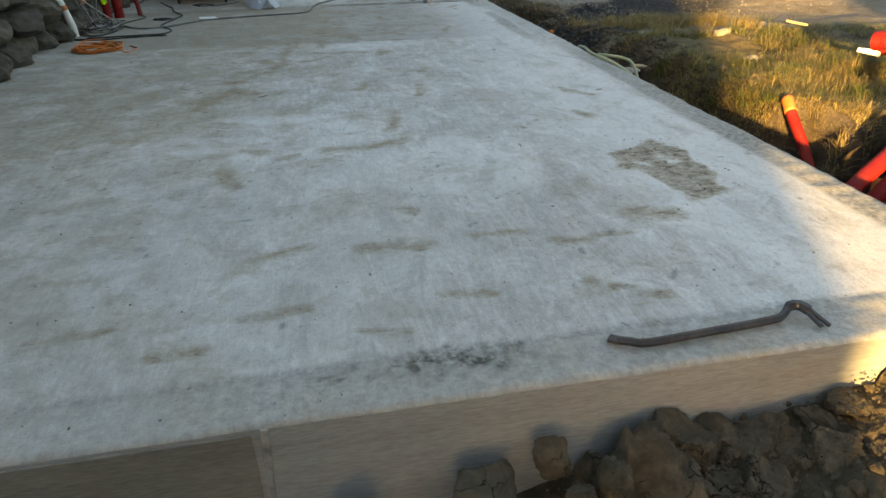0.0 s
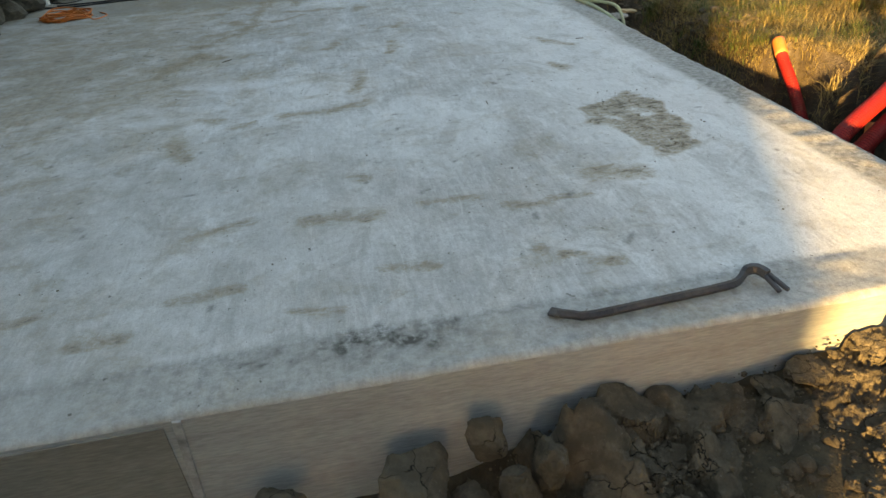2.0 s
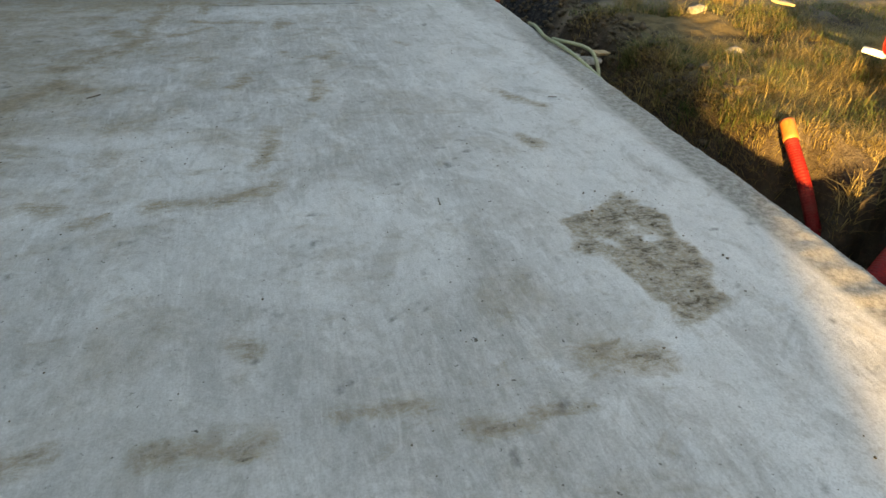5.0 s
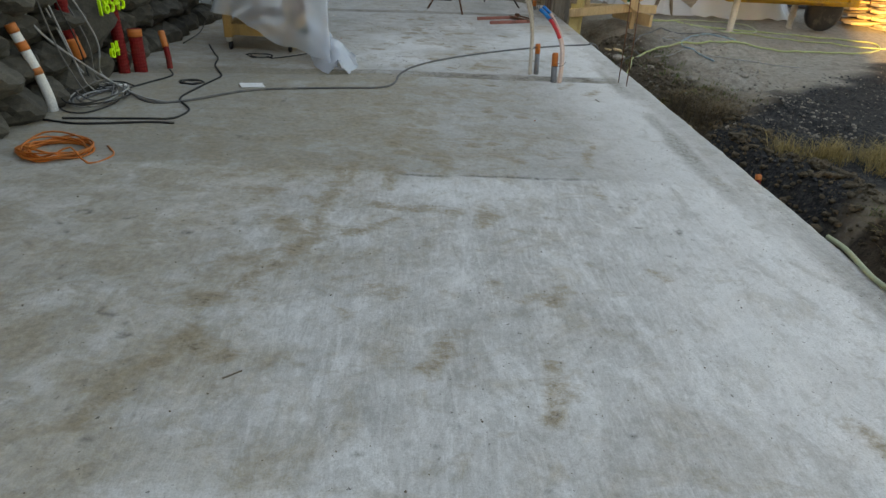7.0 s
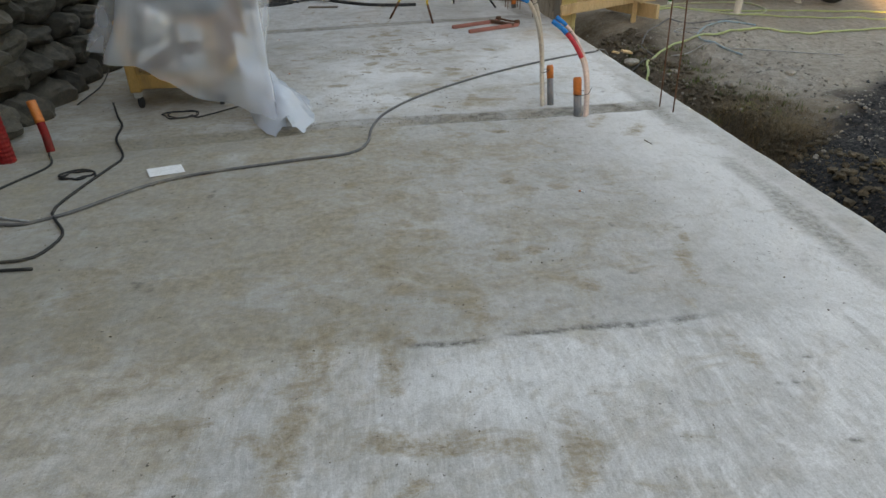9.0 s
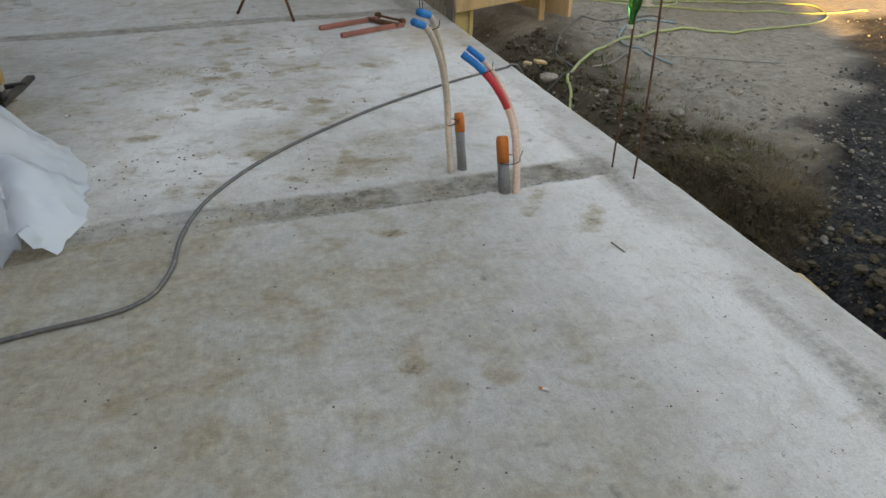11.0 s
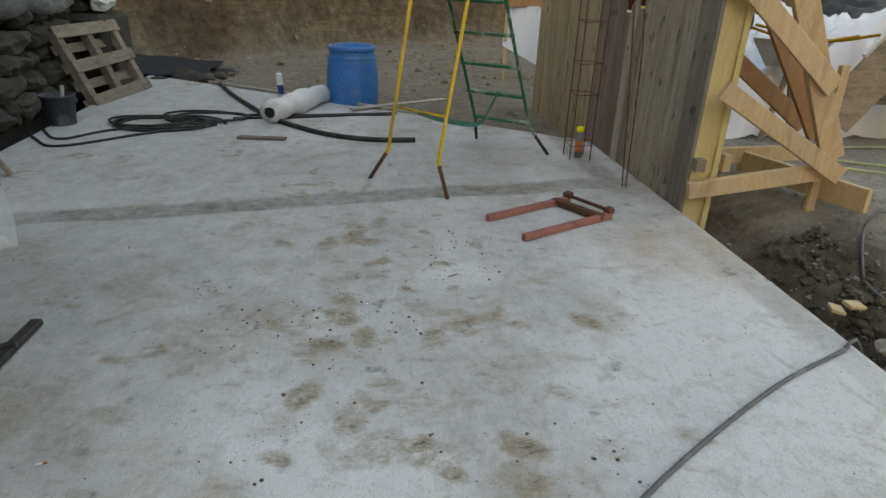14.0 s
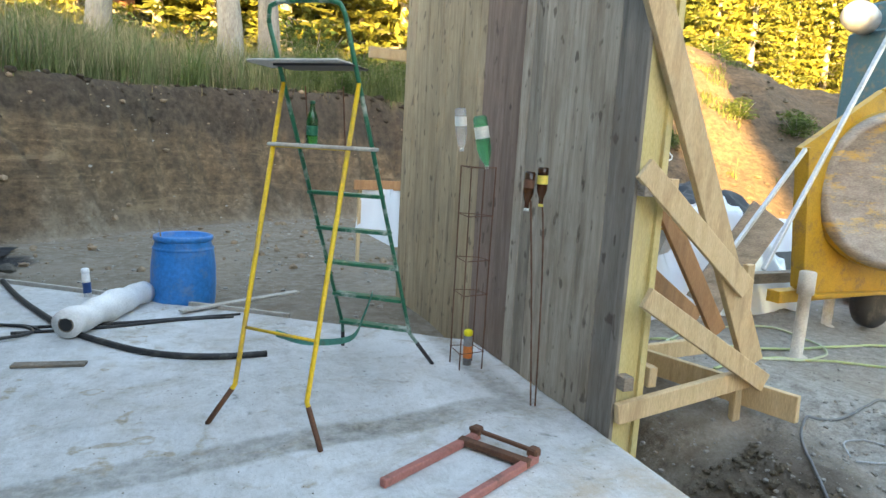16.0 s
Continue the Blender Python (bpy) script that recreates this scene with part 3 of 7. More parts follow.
section = step01(sy, 6.8 + 2.5 * wob, 6.83 + 2.5 * wob) * (1 - step01(sy, 9.3, 9.34)) * (1 - 0.7 * step01(sx, 1.2, 2.0))
edge = np.maximum(edge, section * (0.3 + 0.15 * fbm(sx, sy, 1.4, 4, 96)))
left_ = np.maximum(0, -sx)
low_a, high_a = 9.285 + 0.042 * sx - 0.12 * left_ + 1.4 * wob, 9.495 + 0.045 * sx - 0.1 * left_ + 1.2 * wob
strip_a = step01(sy, low_a, low_a + 0.02) * (1 - step01(sy, high_a - 0.015, high_a + 0.02)) * (1 - step01(sx, 2.3, 2.45))
mid_b = 13.35 + 0.155 * sx + 2 * wob
strip_b = (1 - step01(np.abs(sy - mid_b), 0.09, 0.15)) * (1 - 0.4 * step01(sx, 1.4, 2.4))
strip_c = (1 - step01(np.abs(sx - 2.32 - wob), 0.06, 0.15)) * step01(sy, 13.3, 13.7) * 0.6
joint = np.maximum(np.maximum(strip_a * 0.95, strip_b * 0.8), strip_c) * (0.8 + 0.45 * fbm(sx, sy, 5, 4, 53))
# mud trodden and dragged over the slab: strokes from one point to another, with a half width
NEAR = [(-0.2, 2.19, 0.03, 2.19, 0.035), (-0.45, 2.05, -0.31, 2.04, 0.04), (-0.84, 2.18, -0.75, 2.19, 0.03), (-0.72, 2.19, -0.62, 2.21, 0.03), (0.46, 2.18, 0.63, 2.17, 0.03), (0.18, 2.02, 0.32, 2.01, 0.03),
        (-0.18, 2.6, 0.02, 2.62, 0.045), (0.23, 2.58, 0.5, 2.57, 0.05), (0.67, 2.6, 0.91, 2.57, 0.035), (1.01, 2.5, 1.14, 2.48, 0.04), (1.18, 2.5, 1.31, 2.49, 0.03), (1.01, 2.16, 1.0, 2.14, 0.035),
        (1.08, 2.1, 1.17, 2.09, 0.03), (1.17, 2.03, 1.25, 2.02, 0.035), (1.41, 2.64, 1.59, 2.63, 0.08), (0.42, 2.89, 0.48, 2.86, 0.05), (-0.39, 3.56, -0.34, 3.32, 0.07)]
PATCH = [(1.68, 3.3, 1.97, 3.42, 0.08), (1.97, 3.45, 1.9, 2.86, 0.1), (1.66, 3.22, 1.72, 2.92, 0.07), (1.82, 3.25, 1.78, 2.8, 0.11), (1.74, 2.81, 1.86, 2.76, 0.07)]
MIDDLE = [(0.13, 3.74, 0.37, 3.73, 0.055), (0.37, 3.73, 0.59, 3.81, 0.06), (0.51, 4.0, 0.6, 4.39, 0.055), (-0.11, 3.65, -0.04, 3.67, 0.05), (-0.3, 3.81, -0.2, 3.77, 0.06), (0.93, 5.45, 1.0, 5.53, 0.06),
          (1.85, 4.73, 2.0, 4.51, 0.06), (1.76, 4.12, 1.78, 4.0, 0.06), (0.89, 4.96, 0.81, 4.75, 0.05), (0.41, 4.98, 0.49, 5.1, 0.05), (-0.52, 5.07, -0.35, 5.04, 0.08), (-0.52, 5.35, -0.23, 5.75, 0.08),
          (-0.13, 6.84, -0.13, 6.2, 0.07), (-0.13, 6.2, -0.22, 5.79, 0.07), (-0.5, 5.14, -0.7, 4.72, 0.09), (0.25, 6.18, -0.05, 5.95, 0.05), (0.14, 6.36, 0.55, 6.28, 0.06), (0.73, 6.39, 0.7, 6.16, 0.06)]
MIDDLE_B = [(0.69, 5.59, 0.69, 5.47, 0.05), (0.16, 5.51, 0.28, 5.47, 0.07), (0.09, 5.32, 0.1, 5.3, 0.05), (-0.37, 5.4, -0.31, 5.43, 0.05), (0.48, 5.12, 0.39, 4.96, 0.05), (0.8, 5.4, 0.98, 5.54, 0.04),
            (0.87, 5.03, 0.9, 4.89, 0.05), (-0.39, 6.16, -0.21, 6.0, 0.08), (-0.52, 5.68, -0.32, 5.79, 0.07), (0.46, 7.14, 0.55, 6.88, 0.07), (0.22, 7.65, 0.18, 7.3, 0.08), (-0.04, 6.91, -0.05, 6.62, 0.06),
            (1.44, 5.73, 1.51, 5.66, 0.04), (0.2, 6.78, 0.18, 6.58, 0.05), (-0.12, 6.37, -0.14, 6.23, 0.06), (0.73, 6.35, 0.78, 6.23, 0.06), (0.1, 6.89, 0.25, 6.84, 0.06), (1.56, 7.34, 1.49, 7.08, 0.05)]
FAR = [(0.25, 6.34, 0.51, 6.27, 0.06), (0.95, 7.18, 1.04, 7.08, 0.06), (-1.1, 7.46, -1.0, 6.97, 0.12), (-0.74, 6.67, -0.62, 6.82, 0.08), (-0.27, 6.39, -0.17, 6.35, 0.06), (-0.62, 6.45, -0.46, 6.48, 0.08),
       (-0.41, 6.65, -0.34, 6.7, 0.06), (1.46, 6.55, 1.42, 6.69, 0.05), (0.26, 9.77, 0.23, 9.69, 0.06), (0.73, 11.64, 1.02, 11.79, 0.06), (1.0, 10.57, 1.08, 10.62, 0.04), (0.52, 10.99, 0.6, 10.85, 0.05),
       (1.52, 10.25, 1.72, 10.27, 0.06), (1.07, 9.84, 1.27, 9.86, 0.07), (1.01, 9.99, 0.92, 9.74, 0.06), (1.83, 9.3, 1.71, 9.1, 0.05), (2.02, 9.04, 1.92, 8.9, 0.06), (-0.01, 11.8, 0.15, 11.65, 0.05)]
mud = np.zeros_like(sx)
warp_x, warp_y = 0.11 * fbm(sx, sy, 7, 4, 54), 0.09 * fbm(sx, sy, 7, 4, 55)
for strokes, strong in ((NEAR, 0.8), (MIDDLE, 0.74), (MIDDLE_B, 0.68), (FAR, 0.66)):
    for ax, ay, bx, by, r in strokes:
        d_, _ = near_line(sx + warp_x * 0.35, sy + warp_y * 0.35, (ax, ay), (bx, by))
        mud = np.maximum(mud, strong * (1 - step01(d_, 0.0, r * 1.7)))
for ax, ay, bx, by, r in PATCH:
    d_, _ = near_line(sx + warp_x, sy + warp_y, (ax, ay), (bx, by))
    mud = np.maximum(mud, 1.0 * (1 - step01(d_, r * 0.3, r * 1.15)) * step01(fbm(sx, sy, 9, 3, 98), -1.0, -0.45))
# trodden dirt plus painted shade, darker towards the wall and the near left corner
dust_shade = 0.5 * (1 - step01(sx, -1.7, 0.55)) * (1 - step01(sy, 12.0, 13.5)) + 0.42 * (1 - step01(sy, 2.9, 3.8)) * (1 - step01(sx, 0.5, 1.5)) + 0.22 * step01(sy, 6.78, 6.86) * (1 - step01(sy, 9.2, 9.35)) * (1 - step01(sx, 1.0, 1.9))
worked = 1.0 - 0.6 * step01(sy, 6.8, 6.9) - 0.12 * step01(sy, 9.4, 9.6)
rust_tint = (1 - step01(np.hypot((sx - 2.25) * 1.2, sy - 12.45) + 0.2 * fbm(sx, sy, 3, 4, 99), 0.15, 0.75)) * 0.7
tread = np.random.RandomState(5)
for k in range(96):
    cx, cy = 0.5 + 0.42 * tread.randn(), (9.7 + 3.3 * tread.rand()) if k < 74 else (6.9 + 2.3 * tread.rand())
    turn, r = tread.rand() * 3.1, 0.05 + 0.06 * tread.rand()
    px, py = sx - cx + 0.25 * warp_x, sy - cy + 0.25 * warp_y
    along, across = px * np.cos(turn) + py * np.sin(turn), py * np.cos(turn) - px * np.sin(turn)
    mud = np.maximum(mud, (0.4 + 0.45 * tread.rand()) * (1 - step01(np.hypot(along * 0.62, across), r * 0.3, r)))
scuffs = step01(fbm(sx * 1.3, sy, 2.6, 5, 56), 0.32, 0.6) * 0.75
zone = step01(sy, 2.2, 4.5) * (1 - 0.5 * step01(sx, 0.8, 1.9)) * (1 - 0.45 * step01(sy, 12, 14))
brown = step01(sy, 6.7, 6.9) * (1 - step01(sy, 9.2, 9.4)) * (0.2 + 0.4 * fbm(sx, sy, 2.2, 4, 57))
mud = np.maximum(mud, np.maximum(scuffs * zone * 0.4, brown * 0.5 * (1 - step01(sx, 1.2, 2.2))))
prints = (1 - step01(np.abs(fbm(sx, sy, 6.5, 2, 58) - 0.55), 0.05, 0.16)) * step01(fbm(sx, sy, 1.1, 3, 59), 0.0, 0.4) * 0.7
mud = np.maximum(mud, prints * step01(sy, 5, 7) * (1 - step01(sx, 0.9, 1.5)))
soil = np.maximum(0.35 + 0.9 * brown, 0.45 * zone + 0.45 * fbm(sx, sy, 0.8, 3, 90)) + 0.4 * (1 - step01(sx, -0.6, 0.9)) * step01(sy, 3, 4.5) * (1 - step01(sy, 9, 10)) + 0.12 * step01(sy, 9.6, 10) * (1 - step01(sy, 12.6, 13)) * (1 - step01(sx, 0.9, 1.6))
soil = soil + 0.55 * (1 - step01(sx, -1.4, 0.1)) * (1 - step01(sy, 11, 13)) + 0.35 * step01(sy, 6.7, 6.9) * (1 - step01(sy, 9.2, 9.4)) * (1 - step01(sx, 0.6, 1.6))
soil = soil * (1 - 0.75 * step01(sx, 1.3, 2.0) * (1 - step01(sy, 9, 10)))
pale = np.maximum(step01(fbm(sx, sy, 1.2, 4, 60), -0.1, 0.45) * (1 - step01(sy, 6.7, 6.95)), step01(sx, 1.4, 2.2) * (1 - step01(sx, 2.3, 2.45)) * (1 - step01(sy, 12, 13)))
pale = pale * (1 - 0.8 * step01(sy, 9.4, 9.8) * (1 - step01(sx, -0.6, 0.0)) * (1 - step01(sy, 13.2, 13.4)))
pale = pale * (1 - 0.5 * (1 - step01(sy, 3.2, 4.4)) * (1 - step01(sx, 0.3, 1.2)))
pale = np.maximum(pale, 0.9 * step01(sx, 1.2, 1.8) * (1 - step01(sx, 2.3, 2.42)) * (1 - step01(sy, 5.5, 7)))
pale = np.maximum(pale, step01(sy, 9.5, 10) * step01(sx, -0.7, 0.1) * step01(fbm(sx, sy, 1.0, 4, 61), -0.2, 0.5))
crack = 1.0 * step01(fbm(sx, sy, 5, 3, 91), -0.6, -0.1) * (1 - step01(np.abs(sy - 6.81 - 2.5 * wob - 0.03 * fbm(sx, sy, 4, 3, 92)), 0.005, 0.022)) * step01(sx, 0.2, 0.3) * (1 - step01(sx, 1.3, 1.5))
dark = np.maximum(crack, 0.6 * (1 - step01(np.abs(front_seam), 0.004, 0.03)) * step01(fbm(sx, sy, 1.2, 4, 62), -0.3, 0.4))
dark = np.maximum(dark, 0.95 * (1 - step01(np.abs(sy - low_a), 0.006, 0.022)) * step01(sx, -0.3, 1.2) * (sx < 2.2))
dark = np.maximum(dark, 0.75 * step01(fbm(sx, sy, 16, 2, 63), 0.62, 0.72) * step01(fbm(sx, sy, 0.9, 3, 64), -0.3, 0.2))
dark = np.maximum(dark, 1.15 * (1 - step01(np.hypot((sx - 0.4) / 4.2, sy - 1.835) + 0.05 * fbm(sx, sy, 18, 3, 65), 0.02, 0.1)) * step01(fbm(sx, sy, 22, 2, 66), -0.35, 0.2))
sz = 0.004 * fbm(sx, sy, 1.5, 4, 67) + edge * 0.006 * fbm(sx, sy, 14, 3, 68) + mud * 0.003 * fbm(sx, sy, 20, 2, 69) - joint * 0.007 - 0.002 * dark
sz = sz - 0.012 * (sy <= FRONT_Y + 1e-6) - 0.012 * (sx >= EDGE_X - 0.02) * 0.5
verts = np.stack([sx.ravel(), sy.ravel(), sz.ravel()], 1).tolist()
faces = grid_faces(NX, NY)
rim = [i for i in range(NX)] + [r * NX + NX - 1 for r in range(1, NY)] + [NY * NX - 1 - i for i in range(1, NX)]
base = len(verts)
for i in rim:
    x, y, z = verts[i]
    verts.append((x, y, -0.6))
for k in range(len(rim) - 1):
    faces.append([rim[k + 1], rim[k], base + k, base + k + 1])
slab = fast_mesh("floor_slab", verts, faces, M_SLAB)
slab.data.materials.append(M_FACE)
top_faces = (NX - 1) * (NY - 1)
slab.data.polygons.foreach_set("material_index", [0] * top_faces + [1] * (len(faces) - top_faces))
slab.data.polygons.foreach_set("use_smooth", [True] * top_faces + [False] * (len(faces) - top_faces))
pad = np.zeros(len(rim))
for name, field in (("edge", edge), ("joint", joint), ("mud", mud * 0.95), ("soil", soil), ("pale", pale), ("dark", dark), ("rust", rust_tint), ("dust_shade", dust_shade), ("worked", worked)):
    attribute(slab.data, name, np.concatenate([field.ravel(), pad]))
tagged(slab, "pale cast concrete floor slab with mud stains and darker joints", "floor", kind="structure")
bm = bmesh.new()
box(bm, (0.022, 0.008, 0.6), pose(-0.12, FRONT_Y - 0.003, -0.31, 0, 3, 0), 0.002)
# darker concrete tone for the face left of the joint line
M_FACE_DARK = stuff_mat("dark_formed_concrete", (0.165, 0.158, 0.145), (0.26, 0.25, 0.23), 3.0, 0.75, fine=70, depth=0.15, dirt=(0.08, 0.065, 0.045), stretch=(0.35, 1, 2.5))
part("dark_face", boxed((2.34, 0.006, 0.56), pose(-1.31, FRONT_Y - 0.002, -0.305), 0.001), M_FACE_DARK, slab, "darker brown part of the slab face")
part("joint_line", bm, M_PLASTER, slab, "pale cement joint on the slab face")

# ---- old stone wall of the house beside the slab ----
wall_west = thing("wall_west", "old rubble stone house wall, dark and uneven", "wall", kind="structure")
bm = bmesh.new()
box(bm, (0.5, 9.4, 7.0), pose(WALL_X - 0.5, 8.9, 3.0))
box(bm, (0.5, 4.8, 5.6), pose(WALL_X - 1.0, 16.0, 2.3))
part("core", bm, M_MORTAR, wall_west)
bm = bmesh.new()
box(bm, (6, 0.5, 6), pose(WALL_X - 3.5, 4.2 - 0.25, 2.4))
tagged(part("wall_corner", bm, M_MORTAR), "rough dark end wall of the old house", "wall", kind="structure")
STONES = []
for k in range(14):
    bm = stone_bm((1, 1, 1), 100 + k, 3, 0.24, 0, (0.62, 0.92))
    me = bpy.data.meshes.new("stone")
    bm.to_mesh(me)
    bm.free()
    me.materials.append(M_STONE)
    STONES.append(me)
rng = random.Random(5)
z = -0.05
rest = []
while z < 1.9:
    h = rng.uniform(0.17, 0.3)
    y = 4.4 + rng.uniform(0, 0.2)
    while y < 18.3:
        wdt = rng.uniform(0.16, 0.5)
        place = (WALL_X - 0.2 - 0.5 * float(step01(y, 13.0, 14.6)) + rng.uniform(-0.05, 0.07) - 0.04 * z, y + wdt / 2, z + h / 2 + rng.uniform(-0.03, 0.03))
        size = (rng.uniform(0.38, 0.5), wdt * 1.16, h * 1.2)
        m = pose(*place, rng.uniform(-14, 14), rng.uniform(-8, 8), rng.uniform(-10, 10)) @ Matrix.Diagonal((*size, 1))
        rest.append((m, rng.choice(STONES), abs(y - 10) + (0 if z < 1.2 else 9)))
        y += wdt
    z += h
rest.sort(key=lambda r: r[2])
for m, me, _ in rest[:300]:
    ob = new("stone", me)
    ob.parent = wall_west
    ob.matrix_local = m
bm = bmesh.new()
for m, me, _ in rest[300:]:
    tmp = me.copy()
    tmp.transform(m)
    bm.from_mesh(tmp)
    bpy.data.meshes.remove(tmp)
ob = part("stonework", bm, M_STONE, wall_west)
ob["kind"] = "stuff"

# unseen plain walls added behind the walk, which shade the site from the low sun
M_SHADE_WALL = stuff_mat("shade_wall_render", (0.5, 0.46, 0.4), (0.6, 0.56, 0.5), 1, 0.9, fine=20)
for name, a, b, y, h in (("shade_wall_south", -7.4, -1.4, -4.25, 8.1), ("shade_wall_south_west", -60, -7.4, -4.25, 11.6), ("shade_wall_south_east", -2.5, 60, -12.25, 12.7)):
    tagged(part(name, boxed((b - a, 0.5, h + 1), pose((a + b) / 2, y, (h - 1) / 2)), M_SHADE_WALL), "plain unseen wall added to block the low sun", "wall", kind="structure")


# ---- materials of the things ----
def paint(name, c, rough=0.45, metal=0.0, wear=(0.2, 0.15, 0.1), amount=0.6, fine=80):
    return stuff_mat(name, [x * 0.85 for x in c], [min(1, x * 1.1) for x in c], 9, rough, metal, fine, 0.12, wear, amount)


def clear(name, c, rough=0.05, alpha=1.0, transmission=1.0):
    m, t, b = blank(name, rough, 0.0, 0.5)
    b.inputs["Base Color"].default_value = rgb(c)
    b.inputs["Transmission Weight"].default_value = transmission
    b.inputs["Alpha"].default_value = alpha
    b.inputs["IOR"].default_value = 1.45
    return m


M_GREEN = paint("green_ladder_paint", (0.012, 0.14, 0.075), 0.4, 0, (0.62, 0.64, 0.6), 0.75)
M_YELLOW = paint("yellow_ladder_paint", (0.72, 0.45, 0.02), 0.45, 0, (0.32, 0.2, 0.09), 0.75)
M_WORN = paint("worn_pale_wood", (0.48, 0.45, 0.4), 0.7, 0, (0.2, 0.17, 0.14))
M_RUST = paint("rusty_steel", (0.16, 0.075, 0.045), 0.8, 0.3, (0.07, 0.04, 0.03))
M_REDSTEEL = paint("faded_red_steel", (0.36, 0.135, 0.11), 0.7, 0.0, (0.13, 0.07, 0.05), 0.8)
M_BAR = paint("dark_forged_steel", (0.055, 0.05, 0.054), 0.42, 0.5, (0.12, 0.1, 0.09))
M_GREYPIPE = paint("grey_conduit", (0.2, 0.21, 0.23), 0.5, 0, (0.34, 0.33, 0.3))
M_ORANGE = paint("orange_tape", (0.6, 0.17, 0.04), 0.5, 0, (0.45, 0.2, 0.09))
M_CREAM = paint("cream_pipe", (0.6, 0.53, 0.46), 0.5, 0, (0.36, 0.31, 0.26))
M_PINKPIPE = paint("pinkish_white_pipe", (0.66, 0.5, 0.45), 0.5, 0, (0.5, 0.42, 0.38))
M_BLUETAPE = stuff_mat("blue_tape", (0.0, 0.17, 0.5), (0.0, 0.24, 0.62), 9, 0.7, fine=80, depth=0.12, spec=0.1)
M_REDTAPE = paint("red_tape", (0.6, 0.03, 0.05), 0.45, 0, (0.45, 0.06, 0.06))
M_RED = stuff_mat("red_corrugated_pipe", (0.17, 0.008, 0.01), (0.24, 0.014, 0.014), 9, 0.6, fine=80, depth=0.1, dirt=(0.15, 0.04, 0.03), dirt_amount=0.5, spec=0.2)
M_BLACK = paint("black_rubber", (0.018, 0.018, 0.02), 0.55, 0, (0.13, 0.12, 0.1), 0.5)
M_CABLE = paint("grey_cable", (0.12, 0.12, 0.125), 0.6, 0, (0.28, 0.26, 0.23))
M_GREYWIRE = paint("light_grey_cable", (0.34, 0.35, 0.36), 0.6, 0, (0.24, 0.22, 0.19))
M_HOSE = paint("green_hose", (0.36, 0.43, 0.2), 0.5, 0, (0.32, 0.29, 0.2))
M_PALEHOSE = paint("pale_green_hose", (0.4, 0.45, 0.3), 0.5, 0, (0.3, 0.28, 0.22))
M_ORANGECABLE = paint("orange_cable", (0.6, 0.17, 0.035), 0.5, 0, (0.35, 0.15, 0.06))
M_WHITE = paint("white_membrane", (0.8, 0.8, 0.8), 0.4, 0, (0.62, 0.62, 0.6), 0.4)
M_DRUM = paint("blue_drum_plastic", (0.015, 0.2, 0.55), 0.42, 0, (0.2, 0.24, 0.3), 0.45, 30)
M_BUCKET = paint("dark_bucket_plastic", (0.05, 0.06, 0.075), 0.6, 0, (0.3, 0.29, 0.27), 0.6)
M_MIXER = paint("yellow_mixer_paint", (0.4, 0.23, 0.018), 0.5, 0.1, (0.16, 0.1, 0.06), 0.75)
M_MIXDRUM = stuff_mat("cement_caked_drum", (0.15, 0.125, 0.11), (0.36, 0.32, 0.28), 4, 0.75, 0.1, 40, 0.4, (0.6, 0.36, 0.06), 0.8, stretch=(1, 1, 3))
M_STEEL = paint("galvanised_steel", (0.5, 0.51, 0.52), 0.4, 0.6, (0.3, 0.27, 0.23))
M_TARP = paint("black_tarpaulin", (0.013, 0.015, 0.019), 0.6, 0, (0.03, 0.032, 0.037), 0.4)
M_CART = stuff_mat("yellow_cart_timber", (0.33, 0.19, 0.06), (0.46, 0.29, 0.11), 4, 0.6, fine=50, depth=0.1, dirt=(0.2, 0.13, 0.07), stretch=(4, 4, 0.6))
M_MACHINE = paint("blue_grey_machine_paint", (0.03, 0.085, 0.12), 0.5, 0.1, (0.16, 0.12, 0.09))
M_BROWNCRATE = paint("brown_crate_plastic", (0.16, 0.075, 0.035), 0.6, 0, (0.3, 0.2, 0.12))
M_SPRAY = paint("fluorescent_spray_paint", (0.5, 0.95, 0.02), 0.7, 0, (0.35, 0.7, 0.05), 0.3)
M_PAPER = paint("white_paper", (0.82, 0.83, 0.85), 0.7, 0, (0.7, 0.7, 0.7), 0.3)
M_YELLOWCAP = paint("yellow_plastic", (0.85, 0.72, 0.02), 0.4, 0, (0.7, 0.55, 0.05), 0.2)
M_CANBLUE = paint("blue_can_print", (0.03, 0.08, 0.22), 0.35, 0.2, (0.1, 0.14, 0.25), 0.3)
M_GLASSGREEN = clear("green_bottle_glass", (0.03, 0.32, 0.1), 0.06)
M_GLASSBROWN = clear("brown_bottle_glass", (0.16, 0.05, 0.012), 0.08)
M_PETGREEN = clear("green_thin_plastic", (0.1, 0.62, 0.3), 0.12, 0.8, 0.8)
M_PETCLEAR = clear("clear_thin_plastic", (0.9, 0.93, 0.95), 0.1, 0.5, 0.7)
M_FILM = clear("milky_plastic_film", (0.76, 0.82, 0.93), 0.22, 0.3, 0.0)
M_FILM_HEAVY = clear("white_plastic_sheet", (0.72, 0.77, 0.85), 0.22, 0.92, 0.0)
M_SCRAP = clear("crumpled_white_film", (0.66, 0.74, 0.86), 0.2, 0.66, 0.0)
M_LABEL = paint("pale_label", (0.72, 0.74, 0.7), 0.6, 0, (0.6, 0.6, 0.5), 0.3)

